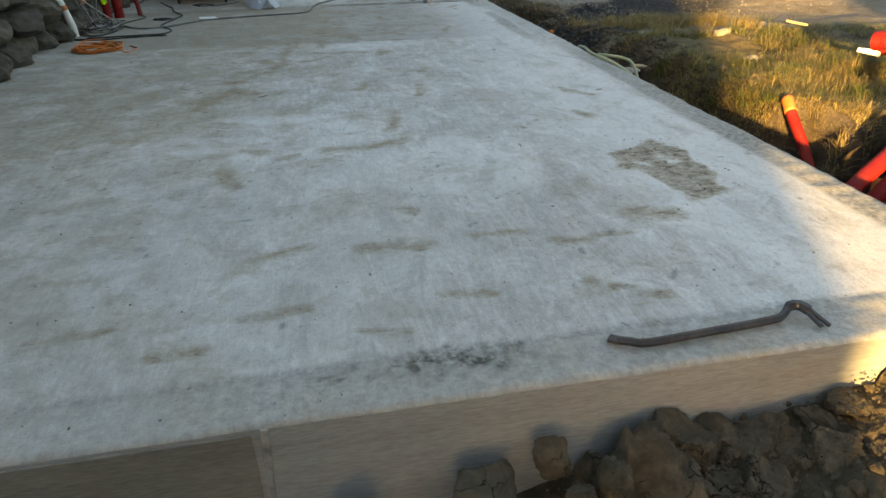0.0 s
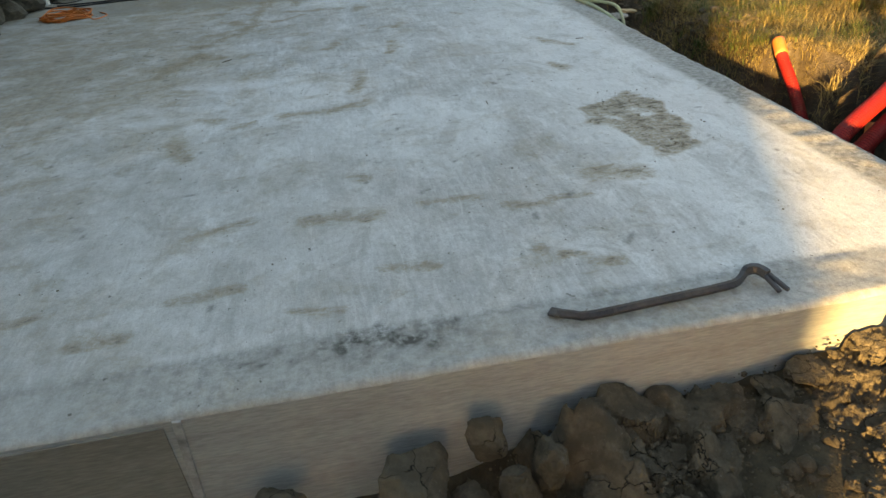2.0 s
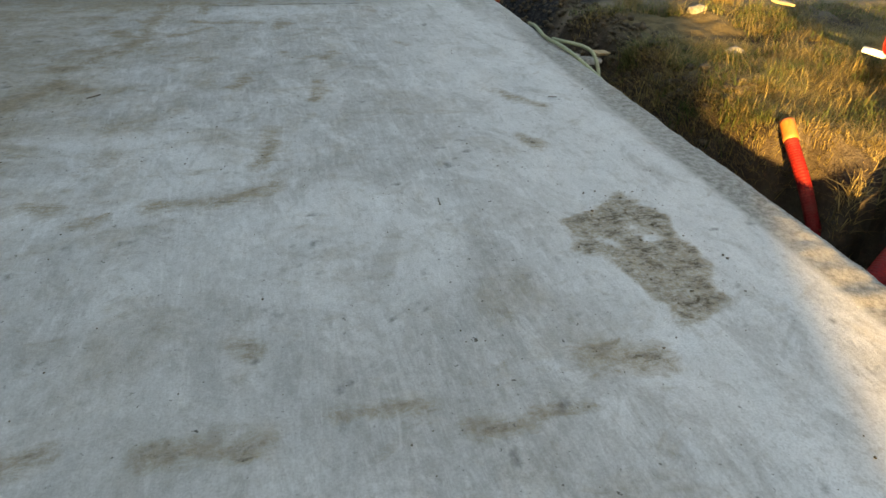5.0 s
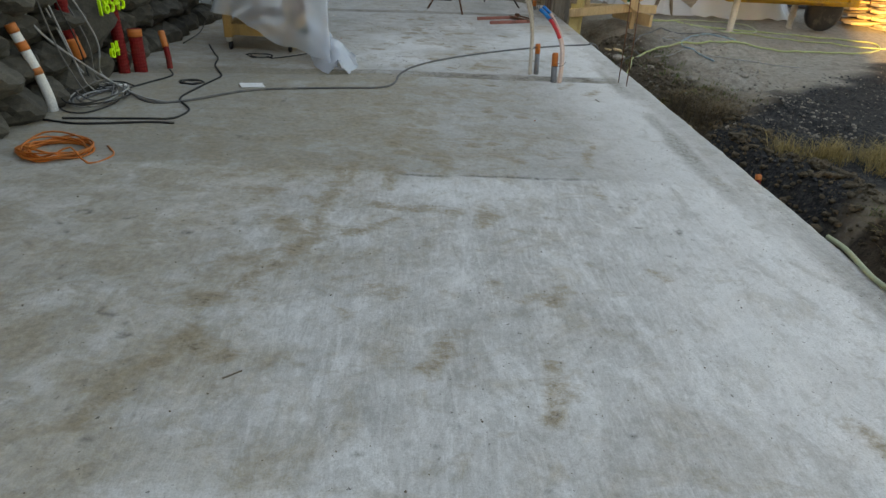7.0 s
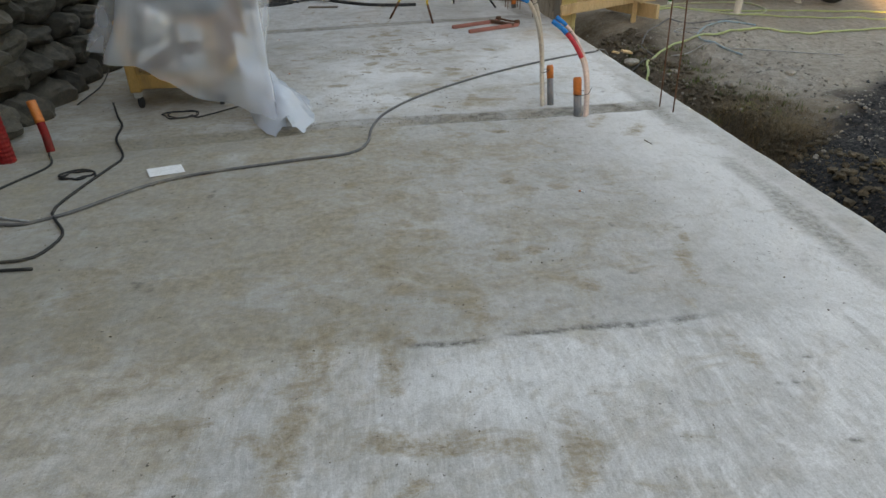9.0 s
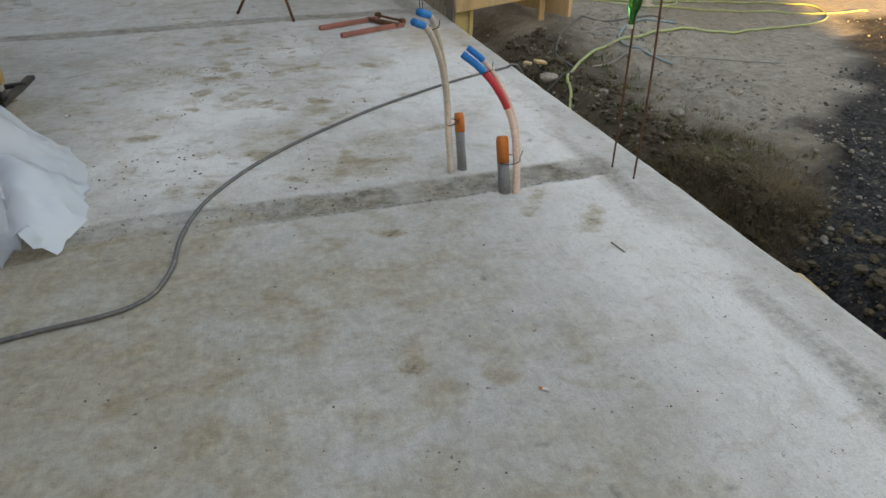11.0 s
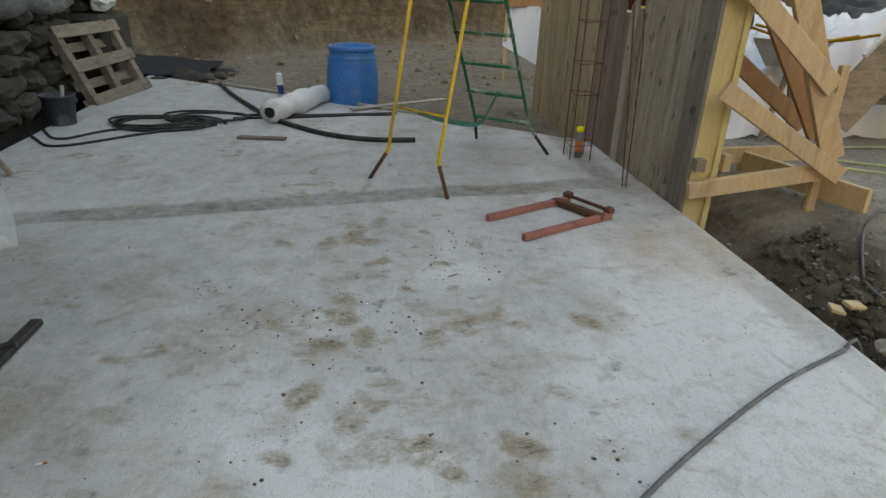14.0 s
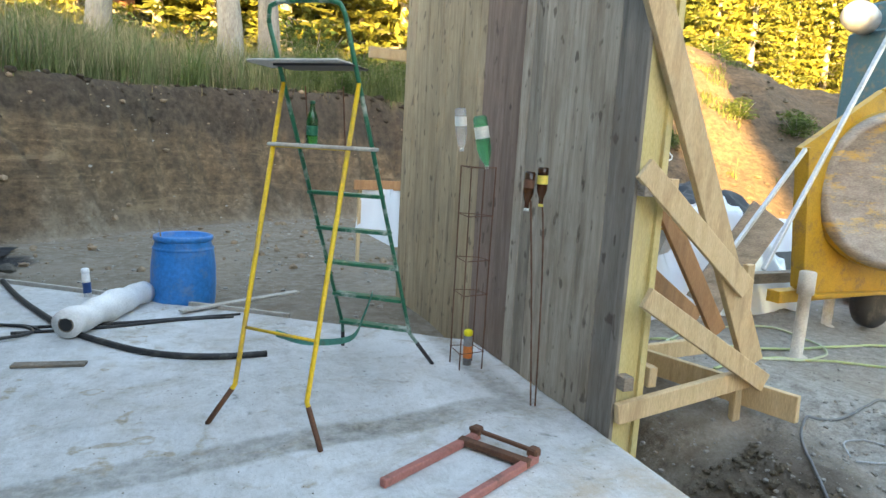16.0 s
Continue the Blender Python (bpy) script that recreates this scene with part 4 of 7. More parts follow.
# ---- formwork beside the slab ----
PY0, PY1, PX = 13.1, 17.15, 2.585
formwork = thing("formwork_panel", "tall formwork of weathered vertical boards with timber braces", "formwork", pose(0, 0, 0))
y = PY0
rng = random.Random(11)
while y < PY1 - 0.05:
    wdt = min(rng.choice((0.13, 0.16, 0.2, 0.24)), PY1 - y)
    bm = bmesh.new()
    box(bm, (0.027, wdt - 0.004, 4.2), pose(PX + 0.016 + rng.uniform(-0.003, 0.003), y + wdt / 2, 1.78 + rng.uniform(-0.01, 0.01), 0, 0, rng.uniform(-1, 1)), 0.003)
    part("board", bm, M_BOARD_TAN if y > 14.85 else M_BOARD_RED if y > 14.35 else M_BOARD_DARK if y < 13.3 else M_BOARD, formwork)
    y += wdt
I_SHAPE = [(0, -0.04), (0.04, -0.04), (0.04, -0.015), (0.16, -0.015), (0.16, -0.04), (0.2, -0.04), (0.2, 0.04), (0.16, 0.04), (0.16, 0.015), (0.04, 0.015), (0.04, 0.04), (0, 0.04)]
for by in (PY0 + 0.06, 14.0, 15.0, 16.0, 17.0):
    bm = rings(bmesh.new(), [[(PX + 0.034 + px, by + py, z) for px, py in I_SHAPE] for z in (-0.28, 3.85)])
    part("form_beam", bm, M_YELLOW_WOOD, formwork, "yellow laminated timber form beam")
for bz in (1.42, 0.33):
    part("waling", beamed((PX + 0.06, PY0 - 0.06, bz), (PX + 0.06, PY0 + 0.02, bz), 0.07, 0.08), M_OLDWOOD, formwork)
    part("waling", beamed((PX + 0.28, PY0, bz), (PX + 0.28, PY1, bz), 0.06, 0.12), M_PINE, formwork)
for a, b, w_, h_, mt in (((2.52, 13.09, 2.57), (3.63, 13.1, 0.36), 0.16, 0.045, M_PINE), ((2.6, 13.05, 1.53), (3.45, 13.05, 0.85), 0.13, 0.03, M_PINE),
                     ((2.66, 13.0, 0.84), (3.66, 13.02, 0.26), 0.12, 0.035, M_PINE), ((3.2, 13.6, 1.36), (3.86, 13.6, 0.4), 0.13, 0.04, M_PINE_RED),
                     ((3.0, 13.95, 1.1), (4.0, 13.95, 0.4), 0.13, 0.04, M_PINE_RED), ((2.6, 13.07, 0.15), (3.58, 13.07, 0.285), 0.045, 0.12, M_PINE),
                     ((2.85, 13.95, 0.13), (4.25, 14.0, 0.16), 0.045, 0.13, M_PINE)):
    part("brace", beamed(a, b, min(w_, h_), max(w_, h_)), mt, formwork, "raw pine brace plank" if mt is M_PINE else "reddish pine brace plank")
part("stake", beamed((3.62, 13.16, -0.2), (3.57, 13.16, 0.98), 0.045, 0.06), M_PINE, formwork, "upright pine stake")
ground_beam = part("timber_plank", beamed((3.55, 14.0, 0.09), (3.8, 12.87, 0.13), 0.045, 0.17), M_PINE)
tagged(ground_beam, "raw pine plank on edge on the ground behind formwork", "plank")


# ---- bars, bottles and cage in front of the formwork ----
def bottle(name, m, glass, label, parent=None, height=0.23, r=0.031, band=M_LABEL, plastic=False, body_band=None):
    """A bottle standing at m, with its label band; turned over by m where it caps a bar."""
    th = thing(name, label, "bottle", m)
    if plastic:
        prof = [(r * 0.7, 0), (r, 0.015), (r * 0.95, height * 0.3), (r, height * 0.36), (r, height * 0.62), (r * 0.8, height * 0.76), (0.016, height * 0.92), (0.014, height)]
    else:
        prof = [(r * 0.85, 0), (r, 0.006), (r, height * 0.55), (r * 0.85, height * 0.64), (0.0145, height * 0.78), (0.0125, height * 0.95), (0.014, height)]
    part("body", lathe(prof, 20), glass, th, soft=True)
    part("label", lathe([(r + 0.0006, height * 0.2), (r + 0.0008, height * 0.42)], 20, cap=False), body_band or band, th, "printed paper label", soft=True)
    part("neck_foil", lathe([(0.0152, height * 0.93), (0.0152, height)], 14), band, th, soft=True)
    return th


def bar(points, r=0.006, name="reinforcing_bar", label="thin rusty reinforcing bar standing in the concrete"):
    return tagged(part(name, sweep(points, r, 7, 0.05, 0.0012, 1), M_RUST), label, "steel bar", "reinforcing bars")


bar([(2.38, 13.62, -0.02), (2.31, 13.6, 0.7), (2.24, 13.58, 1.3)])
bar([(2.4, 13.6, -0.02), (2.36, 13.57, 0.7), (2.33, 13.56, 1.1), (2.29, 13.54, 1.33)])
M_GOLD = paint("yellow_label", (0.8, 0.62, 0.12), 0.5, 0, (0.7, 0.6, 0.4), 0.3)
bottle("beer_bottle", pose(2.225, 13.58, 1.47, 180, 4, 20), M_GLASSBROWN, "brown glass beer bottle upside down on a bar", body_band=M_RUST)
bottle("beer_bottle", pose(2.285, 13.54, 1.5, 180, -3, 60), M_GLASSBROWN, "brown glass beer bottle with yellow label on a bar", band=M_GOLD)
cage = thing("rebar_cage", "tall rusty reinforcement cage with wire stirrups", "reinforcement", pose(2.27, 14.4, 0))
for cx, cy in ((-0.09, -0.09), (0.09, -0.09), (0.09, 0.09), (-0.09, 0.09)):
    part("upright", sweep([(cx, cy, -0.02), (cx, cy, 0.7), (cx * 1.05, cy, 1.47)], 0.005, 6, 0.2), M_RUST, cage)
for cz in (0.12, 0.55, 0.8, 1.12, 1.46):
    q = [(-0.095, -0.095, cz), (0.095, -0.095, cz + 0.01), (0.095, 0.095, cz), (-0.095, 0.095, cz + 0.01), (-0.095, -0.095, cz)]
    part("stirrup", sweep(q, 0.0035, 5, 1.0, straight=True), M_RUST, cage)
bottle("plastic_bottle", pose(2.235, 14.36, 1.82, 180, -13, 0), M_PETGREEN, "green plastic water bottle upside down on the cage", height=0.37, r=0.05, plastic=True)
bottle("plastic_bottle", pose(2.13, 14.46, 1.87, 180, -6, 0), M_PETCLEAR, "clear plastic water bottle upside down on the cage", height=0.3, r=0.042, plastic=True)


def spray_can(m, label, cap_mat, body_mat, h=0.25, r=0.033):
    th = thing("spray_can", label, "can", m)
    part("body", lathe([(r, 0), (r, h * 0.8), (r * 0.75, h * 0.86)], 20), body_mat, th, soft=True)
    part("cap", lathe([(r * 0.95, h * 0.84), (r * 1.02, h * 0.87), (r * 1.0, h * 0.97), (r * 0.6, h)], 20), cap_mat, th, soft=True)
    part("print_band", lathe([(r + 0.001, h * 0.2), (r + 0.001, h * 0.55)], 20, cap=False), M_ORANGE if cap_mat is M_YELLOWCAP else M_CANBLUE, th, soft=True)
    return th


spray_can(pose(2.29, 14.42, 0.0, 2, -2, 0), "foam spray can with yellow cap at the cage foot", M_YELLOWCAP, M_GREYPIPE, 0.27)
spray_can(pose(-0.55, 17.0, -0.02, 0, -4, 0), "white and blue foam spray can on the slab edge", M_PAPER, M_WHITE, 0.3, 0.036)


# ---- step ladder ----
def ladder():
    th = thing("step_ladder", "green and yellow painted steel step ladder, worn", "ladder", pose(0, 0, 0))
    apL, apR = Vector((0.877, 14.134, 1.9)), Vector((1.239, 13.806, 1.9))
    yL, yR = [(0.46, 13.84, 0.0), (0.6, 13.75, 0.25)], [(0.996, 13.36, 0.0), (0.93, 13.42, 0.25)]
    gL, gR = [(1.49, 15.05, 0.0), (1.43, 14.83, 0.24)], [(2.035, 14.48, 0.0), (1.84, 14.47, 0.25)]
    for foot, ap in ((yL, apL), (yR, apR)):
        part("rear_leg", sweep([foot[0], foot[1], ap], 0.0135, 9, straight=True), M_YELLOW, th, "yellow painted tube leg", True)
        part("worn_foot", sweep([foot[0], Vector(foot[0]).lerp(Vector(foot[1]), 0.9)], 0.0145, 9, straight=True), M_RUST, th, "bare rusty tube foot", True)
    tops = []
    for foot, ap in ((gL, apL), (gR, apR)):
        up = ap + (ap - Vector(foot[1])).normalized() * 0.33
        tops.append(up)
        part("front_rail", sweep([foot[0], foot[1], ap, up], 0.0135, 9, straight=True), M_GREEN, th, "green painted tube rail", True)
        part("worn_foot", sweep([foot[0], Vector(foot[0]).lerp(Vector(foot[1]), 0.7)], 0.0145, 9, straight=True), M_BAR, th, "bare dark tube foot", True)
    a, b = tops
    lift = Vector((-0.02, -0.02, 0.1))
    part("handle", sweep([a, a + lift * 0.6 + (b - a) * 0.03, a + lift + (b - a) * 0.16, b + lift - (b - a) * 0.16, b + lift * 0.6 - (b - a) * 0.03, b], 0.0135, 9, 0.03), M_GREEN, th, soft=True)
    for z in (1.26, 1.02, 0.77, 0.52, 0.28):
        f = (z - 0.25) / 1.65
        l, r = Vector(gL[1]).lerp(apL, f), Vector(gR[1]).lerp(apR, f)
        bm = beamed(l, r, 0.085, 0.022, 0, 0.004)
        part("tread", bm, M_GREEN, th, "green painted steel tread")
    wide = (apR - apL).normalized()
    deep = Vector((-wide.y, wide.x, 0))
    mid = (apL + apR) / 2
    turn = math.degrees(math.atan2(wide.y, wide.x))
    part("top_platform", boxed((0.6, 0.25, 0.02), pose(mid.x - wide.x * 0.1 - deep.x * 0.02, mid.y - wide.y * 0.1 - deep.y * 0.02, 2.0, 0, 0, turn), 0.012), M_WORN, th, "pale worn wooden platform board")
    part("platform_rim", boxed((0.5, 0.2, 0.012), pose(mid.x, mid.y, 1.983, 0, 0, turn), 0.004), M_BAR, th)
    c = mid + deep * 0.02
    part("shelf", boxed((0.56, 0.3, 0.022), pose(c.x + wide.x * 0.02, c.y + wide.y * 0.02, 1.545, 0, 0, turn), 0.006), M_WORN, th, "pale worn wooden shelf board")
    part("shelf_bar", beamed(apL.lerp(Vector(yL[1]), 0.22) + Vector((0, 0, 0)), apR.lerp(Vector(yR[1]), 0.22), 0.03, 0.016), M_YELLOW, th)
    l, r = Vector(yL[1]).lerp(apL, 0.18), Vector(yR[1]).lerp(apR, 0.18)
    part("cross_bar", sweep([l, r], 0.009, 8, straight=True), M_YELLOW, th, "thin yellow cross bar", True)
    p = [l.lerp(r, 0.45), l.lerp(r, 0.75) + Vector((0.08, 0.1, -0.06)), Vector((1.32, 14.1, 0.36)), Vector((1.45, 14.3, 0.45)), Vector((1.56, 14.5, 0.55))]
    bm = bmesh.new()
    prev = None
    for q in spline(p, 0.04):
        pair = (bm.verts.new(q + Vector((0, 0, 0.02))), bm.verts.new(q - Vector((0, 0, 0.02))))
        if prev:
            bm.faces.new((prev[0], pair[0], pair[1], prev[1]))
        prev = pair
    bmesh.ops.solidify(bm, geom=bm.faces[:], thickness=0.002)
    part("strap", bm, paint("teal_webbing", (0.1, 0.34, 0.27), 0.8), th, "faded teal webbing strap", True)
    for s in (0.3, 0.8):
        part("brace_wire", sweep([apL.lerp(apR, s) + Vector((0, 0, -0.02)), apL.lerp(apR, s) + Vector((0.05, 0.12, -0.36))], 0.004, 6, straight=True), M_RUST, th)
    return th


ladder()
bottle("beer_bottle", pose(1.02, 13.98, 1.557, 0, 0, 30), M_GLASSGREEN, "green glass beer bottle standing on ladder shelf", height=0.24, r=0.032, band=M_GREEN, body_band=M_GREEN)

# ---- red steel frame on the slab ----
frame_u = thing("metal_trestle", "faded red steel U-shaped trestle lying on the slab", "trestle", pose(0, 0, 0))
for a, b in (((1.2, 12.94, 0.022), (1.85, 13.28, 0.022)), ((1.36, 12.62, 0.022), (2.03, 12.96, 0.022))):
    part("arm", beamed(a, b, 0.042, 0.042, 0, 0.005), M_REDSTEEL, frame_u)
part("cross_piece", beamed((1.72, 13.24, 0.03), (1.96, 12.9, 0.03), 0.05, 0.035), M_RUST, frame_u, "rust-brown cross piece")
part("rod", beamed((1.82, 13.33, 0.045), (2.05, 12.96, 0.045), 0.022, 0.022), M_RUST, frame_u)
for p in ((1.84, 13.28, 0.05), (2.02, 12.97, 0.05)):
    part("knuckle", boxed((0.06, 0.06, 0.05), pose(*p, 0, 0, 30), 0.01), M_RUST, frame_u)


# ---- pipe stubs in the joint ----
def stub(x, y, h, name_label, top=0.09, r=0.033, lean=0):
    th = thing("conduit_stub", name_label, "conduit", pose(x, y, -0.01, -18, lean, 0))
    part("pipe", lathe([(r, 0), (r, h - top), (r, h - top)], 18), M_GREYPIPE, th, soft=True)
    part("tape", lathe([(r + 0.001, h - top), (r + 0.002, h - 0.02), (r * 0.9, h), (r * 0.5, h)], 18), M_ORANGE, th, "wrinkled orange tape end", True)
    return th


stub(1.55, 9.63, 0.31, "grey conduit stub with orange taped end", 0.1, 0.025)
stub(1.672, 9.32, 0.29, "wide grey conduit stub with orange taped end", 0.13, 0.029)


def bent_pipe(points, label, mat_, pieces=(), r=0.016):
    th = thing("bent_pipe", label, "pipe", pose(0, 0, 0), "bent pipes")
    part("pipe", sweep(points, r, 12, 0.03), mat_, th, soft=True)
    line = spline(points, 0.01)
    n = len(line) - 1
    for a, b, mt, name in pieces:
        seg_ = line[int(a * n):int(b * n) + 1]
        if b == 1:
            seg_ = seg_ + [seg_[-1] + (seg_[-1] - seg_[-2]).normalized() * 0.014]
        part(name, sweep(seg_, r + 0.002, 12, straight=True), mt, th, soft=True)
    return th


bent_pipe([(1.475, 9.6, -0.01), (1.475, 9.67, 0.2), (1.465, 9.69, 0.4), (1.41, 9.63, 0.6), (1.32, 9.52, 0.76), (1.235, 9.43, 0.815)], "cream bent pipe with blue taped end", M_CREAM, ((0.92, 1, M_BLUETAPE, "blue_tape"),), 0.0145)
bent_pipe([(1.49, 9.63, -0.01), (1.49, 9.7, 0.2), (1.48, 9.72, 0.4), (1.43, 9.67, 0.62), (1.345, 9.55, 0.8), (1.265, 9.455, 0.85)], "cream bent pipe tied to its twin, blue end", M_CREAM, ((0.92, 1, M_BLUETAPE, "blue_tape"),), 0.0145)
bent_pipe([(1.722, 9.3, -0.01), (1.73, 9.36, 0.2), (1.712, 9.42, 0.36), (1.64, 9.46, 0.5), (1.565, 9.5, 0.585), (1.5, 9.525, 0.635)], "pinkish bent pipe with red and blue taped end", M_PINKPIPE, ((0.58, 0.84, M_REDTAPE, "red_tape"), (0.84, 1, M_BLUETAPE, "blue_tape")), 0.0155)
bent_pipe([(1.742, 9.32, -0.01), (1.75, 9.38, 0.2), (1.735, 9.44, 0.36), (1.66, 9.48, 0.52), (1.59, 9.515, 0.61), (1.53, 9.54, 0.66)], "pinkish bent pipe tied alongside, blue end", M_PINKPIPE, ((0.9, 1, M_BLUETAPE, "blue_tape"),), 0.0125)
for c, r in (((1.5, 9.68, 0.25), 0.034), ((1.35, 9.55, 0.76), 0.028), ((1.7, 9.35, 0.16), 0.052), ((1.6, 9.49, 0.57), 0.028)):
    ring = [Vector(c) + Vector((r * math.cos(a * 0.7), r * math.sin(a * 0.7), 0.008 * math.sin(a))) for a in range(10)] + [Vector(c) + Vector((r * 1.5, 0.03, 0.03))]
    tagged(part("cable_tie", sweep(ring, 0.0022, 5, 0.02), M_BLACK), "thin black tie round the pipes", "tie", "cable ties")
bar([(2.4, 9.3, -0.03), (2.38, 9.3, 0.5), (2.346, 9.302, 0.97)], 0.006)
bar([(2.37, 9.47, -0.03), (2.35, 9.46, 0.4), (2.324, 9.446, 0.8)], 0.006)
bottle("beer_bottle", pose(2.34, 9.302, 1.15, 180, 3, 0), M_GLASSGREEN, "green glass bottle upside down on a bar", band=M_LABEL)
bottle("beer_bottle", pose(2.318, 9.446, 0.975, 180, 3, 0), M_GLASSGREEN, "green glass bottle with red neck on a bar", band=M_LABEL, body_band=M_GREEN)

# ---- crowbar on the slab edge ----
crow = thing("crowbar", "dark steel crowbar with forked claw on the slab edge", "crowbar", pose(0, 0, 0))
pts = [(0.945, 1.812, 0.014), (0.98, 1.79, 0.018), (1.03, 1.775, 0.018), (1.23, 1.786, 0.018), (1.44, 1.797, 0.02), (1.51, 1.808, 0.022), (1.555, 1.838, 0.034), (1.585, 1.83, 0.04), (1.6, 1.802, 0.036)]
part("shank", sweep(pts, lambda u: 0.0135 + 0.004 * (u > 0.9), 6, 0.015), M_BAR, crow)
for dx in (-0.013, 0.013):
    part("claw", beamed((1.598 + dx * 0.6, 1.808, 0.036), (1.622 + dx * 1.1, 1.742, 0.012), 0.017, 0.012), M_BAR, crow)
part("chisel_end", beamed((0.955, 1.806, 0.014), (0.925, 1.832, 0.009), 0.036, 0.013), M_BAR, crow)


# ---- hoses and cables ----
def line_thing(name, points, r, mat_, label, category, z=None, seg_=7, group="", step=0.05):
    ps = [(x, y, r * 0.9) if z is None else (x, y, z) for x, y in points] if len(points[0]) == 2 else points
    line = spline(ps, step)
    for p in line:
        if p.x > EDGE_X + 0.18 and p.z < 0 and p.y > 8:
            p.z = float(ground_height(np.array([p.x]), np.array([p.y]))[0]) + r
    for _ in range(3):
        for i in range(1, len(line) - 1):
            if line[i].x > EDGE_X:
                line[i].z = max(line[i].z, 0.5 * (line[i - 1].z + line[i + 1].z))
    return tagged(part(name, sweep(line, r, seg_, straight=True), mat_, soft=True), label, category, group)


line_thing("power_cable", [(-2.0, 8.3), (-1.74, 8.03), (-1.48, 8.1), (-1.05, 8.5), (-0.41, 8.69), (0.0, 8.78), (0.12, 8.97), (0.15, 9.25), (0.22, 9.51), (0.35, 9.75), (0.54, 10.0), (0.83, 10.29), (1.33, 10.7), (2.0, 11.13), (2.5, 11.37)], 0.0095, M_CABLE, "long grey power cable curving across the slab", "cable")
line_thing("power_cable", [(2.5, 11.37, 0.009), (2.62, 11.45, 0.0), (2.8, 11.5, -0.22), (3.0, 11.6, -0.24), (3.35, 11.8, -0.2), (3.4, 12.3, -0.18), (3.9, 12.9, -0.17), (4.5, 13.0, -0.17), (5.2, 13.2, -0.17)], 0.0095, M_CABLE, "grey power cable trailing over the bare ground", "cable")
line_thing("black_cable", [(-2.15, 7.55), (-1.9, 7.58), (-1.56, 7.63), (-1.42, 7.66), (-1.38, 7.87), (-1.5, 8.07), (-1.55, 8.2), (-1.51, 8.5), (-1.46, 8.75), (-1.44, 8.94), (-1.6, 9.3), (-1.66, 9.6), (-1.76, 9.82), (-1.93, 10.22)], 0.008, M_BLACK, "thin black cable snaking over the slab", "cable")


def coil(name, c, r, turns, mat_, rad, label, category, seed, tails=(), squash=1.0, high=0.01):
    rg = random.Random(seed)
    pts_ = []
    n = 11
    for i in range(turns * n):
        a = 2 * math.pi * i / n
        k_ = 1 + 0.14 * math.sin(i * 0.37 + seed) + rg.uniform(-0.04, 0.04)
        pts_.append((c[0] + r * k_ * math.cos(a) + rg.uniform(-0.02, 0.02), c[1] + squash * r * k_ * math.sin(a) + rg.uniform(-0.02, 0.02), rad + high * (i / n) * (0.5 + 0.5 * math.sin(i * 0.9))))
    return tagged(part(name, sweep(pts_ + list(tails), rad, 6, 0.05), mat_, soft=True), label, category)


coil("cable_loop", (-1.62, 8.66), 0.085, 2, M_BLACK, 0.006, "small loop of black cable on the slab", "cable", 2, squash=0.75, high=0.004)
coil("cable_loop", (-1.3, 9.82), 0.12, 2, M_BLACK, 0.006, "loose black cable loops under the covered cart", "cable", 5, ((-1.15, 9.72, 0.006), (-0.95, 9.9, 0.006), (-0.85, 10.0, 0.01)), 0.7, 0.004)
coil("orange_cable_coil", (-1.87, 6.93), 0.19, 11, M_ORANGECABLE, 0.006, "coil of orange extension cable on the slab", "cable", 3, ((-1.6, 6.75, 0.006), (-1.52, 6.9, 0.006), (-1.62, 7.05, 0.006)), 0.85, 0.006)
for i, (c, r, sq) in enumerate((((-1.45, 15.55), 0.45, 0.62), ((-1.15, 15.8), 0.4, 0.6), ((-1.65, 15.6), 0.35, 0.6))):
    coil("hose_coil", c, r, 2, M_BLACK, 0.0125, "loose coils of thin black hose on the slab", "hose", 20 + i, squash=sq, high=0.014)
line_thing("black_hose", [(-1.0, 15.5), (-1.5, 15.2), (-2.1, 14.72), (-2.4, 14.95), (-2.6, 15.25)], 0.0125, M_BLACK, "thin black hose running to the wall", "hose")
line_thing("black_hose", [(-1.0, 15.75), (-1.86, 15.3), (-2.2, 14.95), (-2.5, 15.3)], 0.0125, M_BLACK, "thin black hose running to the wall", "hose")
line_thing("black_hose", [(-0.8, 15.95), (-0.27, 15.95), (0.3, 16.02), (0.78, 16.08)], 0.0125, M_BLACK, "thin black hose under the white roll", "hose")
line_thing("black_hose", [(-0.9, 15.8), (-0.27, 15.85), (0.3, 15.98), (0.72, 16.0)], 0.0125, M_BLACK, "thin black hose under the white roll", "hose")
line_thing("black_pipe", [(-1.41, 17.72), (-1.1, 16.95), (-0.76, 16.24), (-0.5, 15.75), (-0.21, 15.39), (0.05, 15.13), (0.32, 14.97), (0.6, 14.9), (0.89, 14.9)], 0.024, M_BLACK, "thick black plastic pipe curved across the slab", "pipe", seg_=12)
line_thing("green_hose", [(2.66, 10.3, -0.3), (2.72, 10.5, -0.22), (2.8, 10.75, -0.2), (3.1, 11.35, -0.13), (3.25, 11.7, -0.1), (3.83, 12.19, -0.12), (5.01, 12.59, -0.15), (6.3, 12.91, -0.17), (7.6, 13.2, -0.17), (8.1, 14.0, -0.17), (7.2, 14.5, -0.17), (5.6, 14.6, -0.17), (4.6, 15.1, -0.17)], 0.0135, M_HOSE, "long yellow-green garden hose on the ground", "hose", seg_=9)
line_thing("green_hose", [(2.63, 6.2, -0.02), (2.6, 6.0, 0.008), (2.55, 5.7, 0.014), (2.58, 5.45, 0.014), (2.62, 5.2, -0.02), (2.7, 5.0, -0.1)], 0.0135, M_PALEHOSE, "pale green hose over the slab edge", "hose", seg_=9)
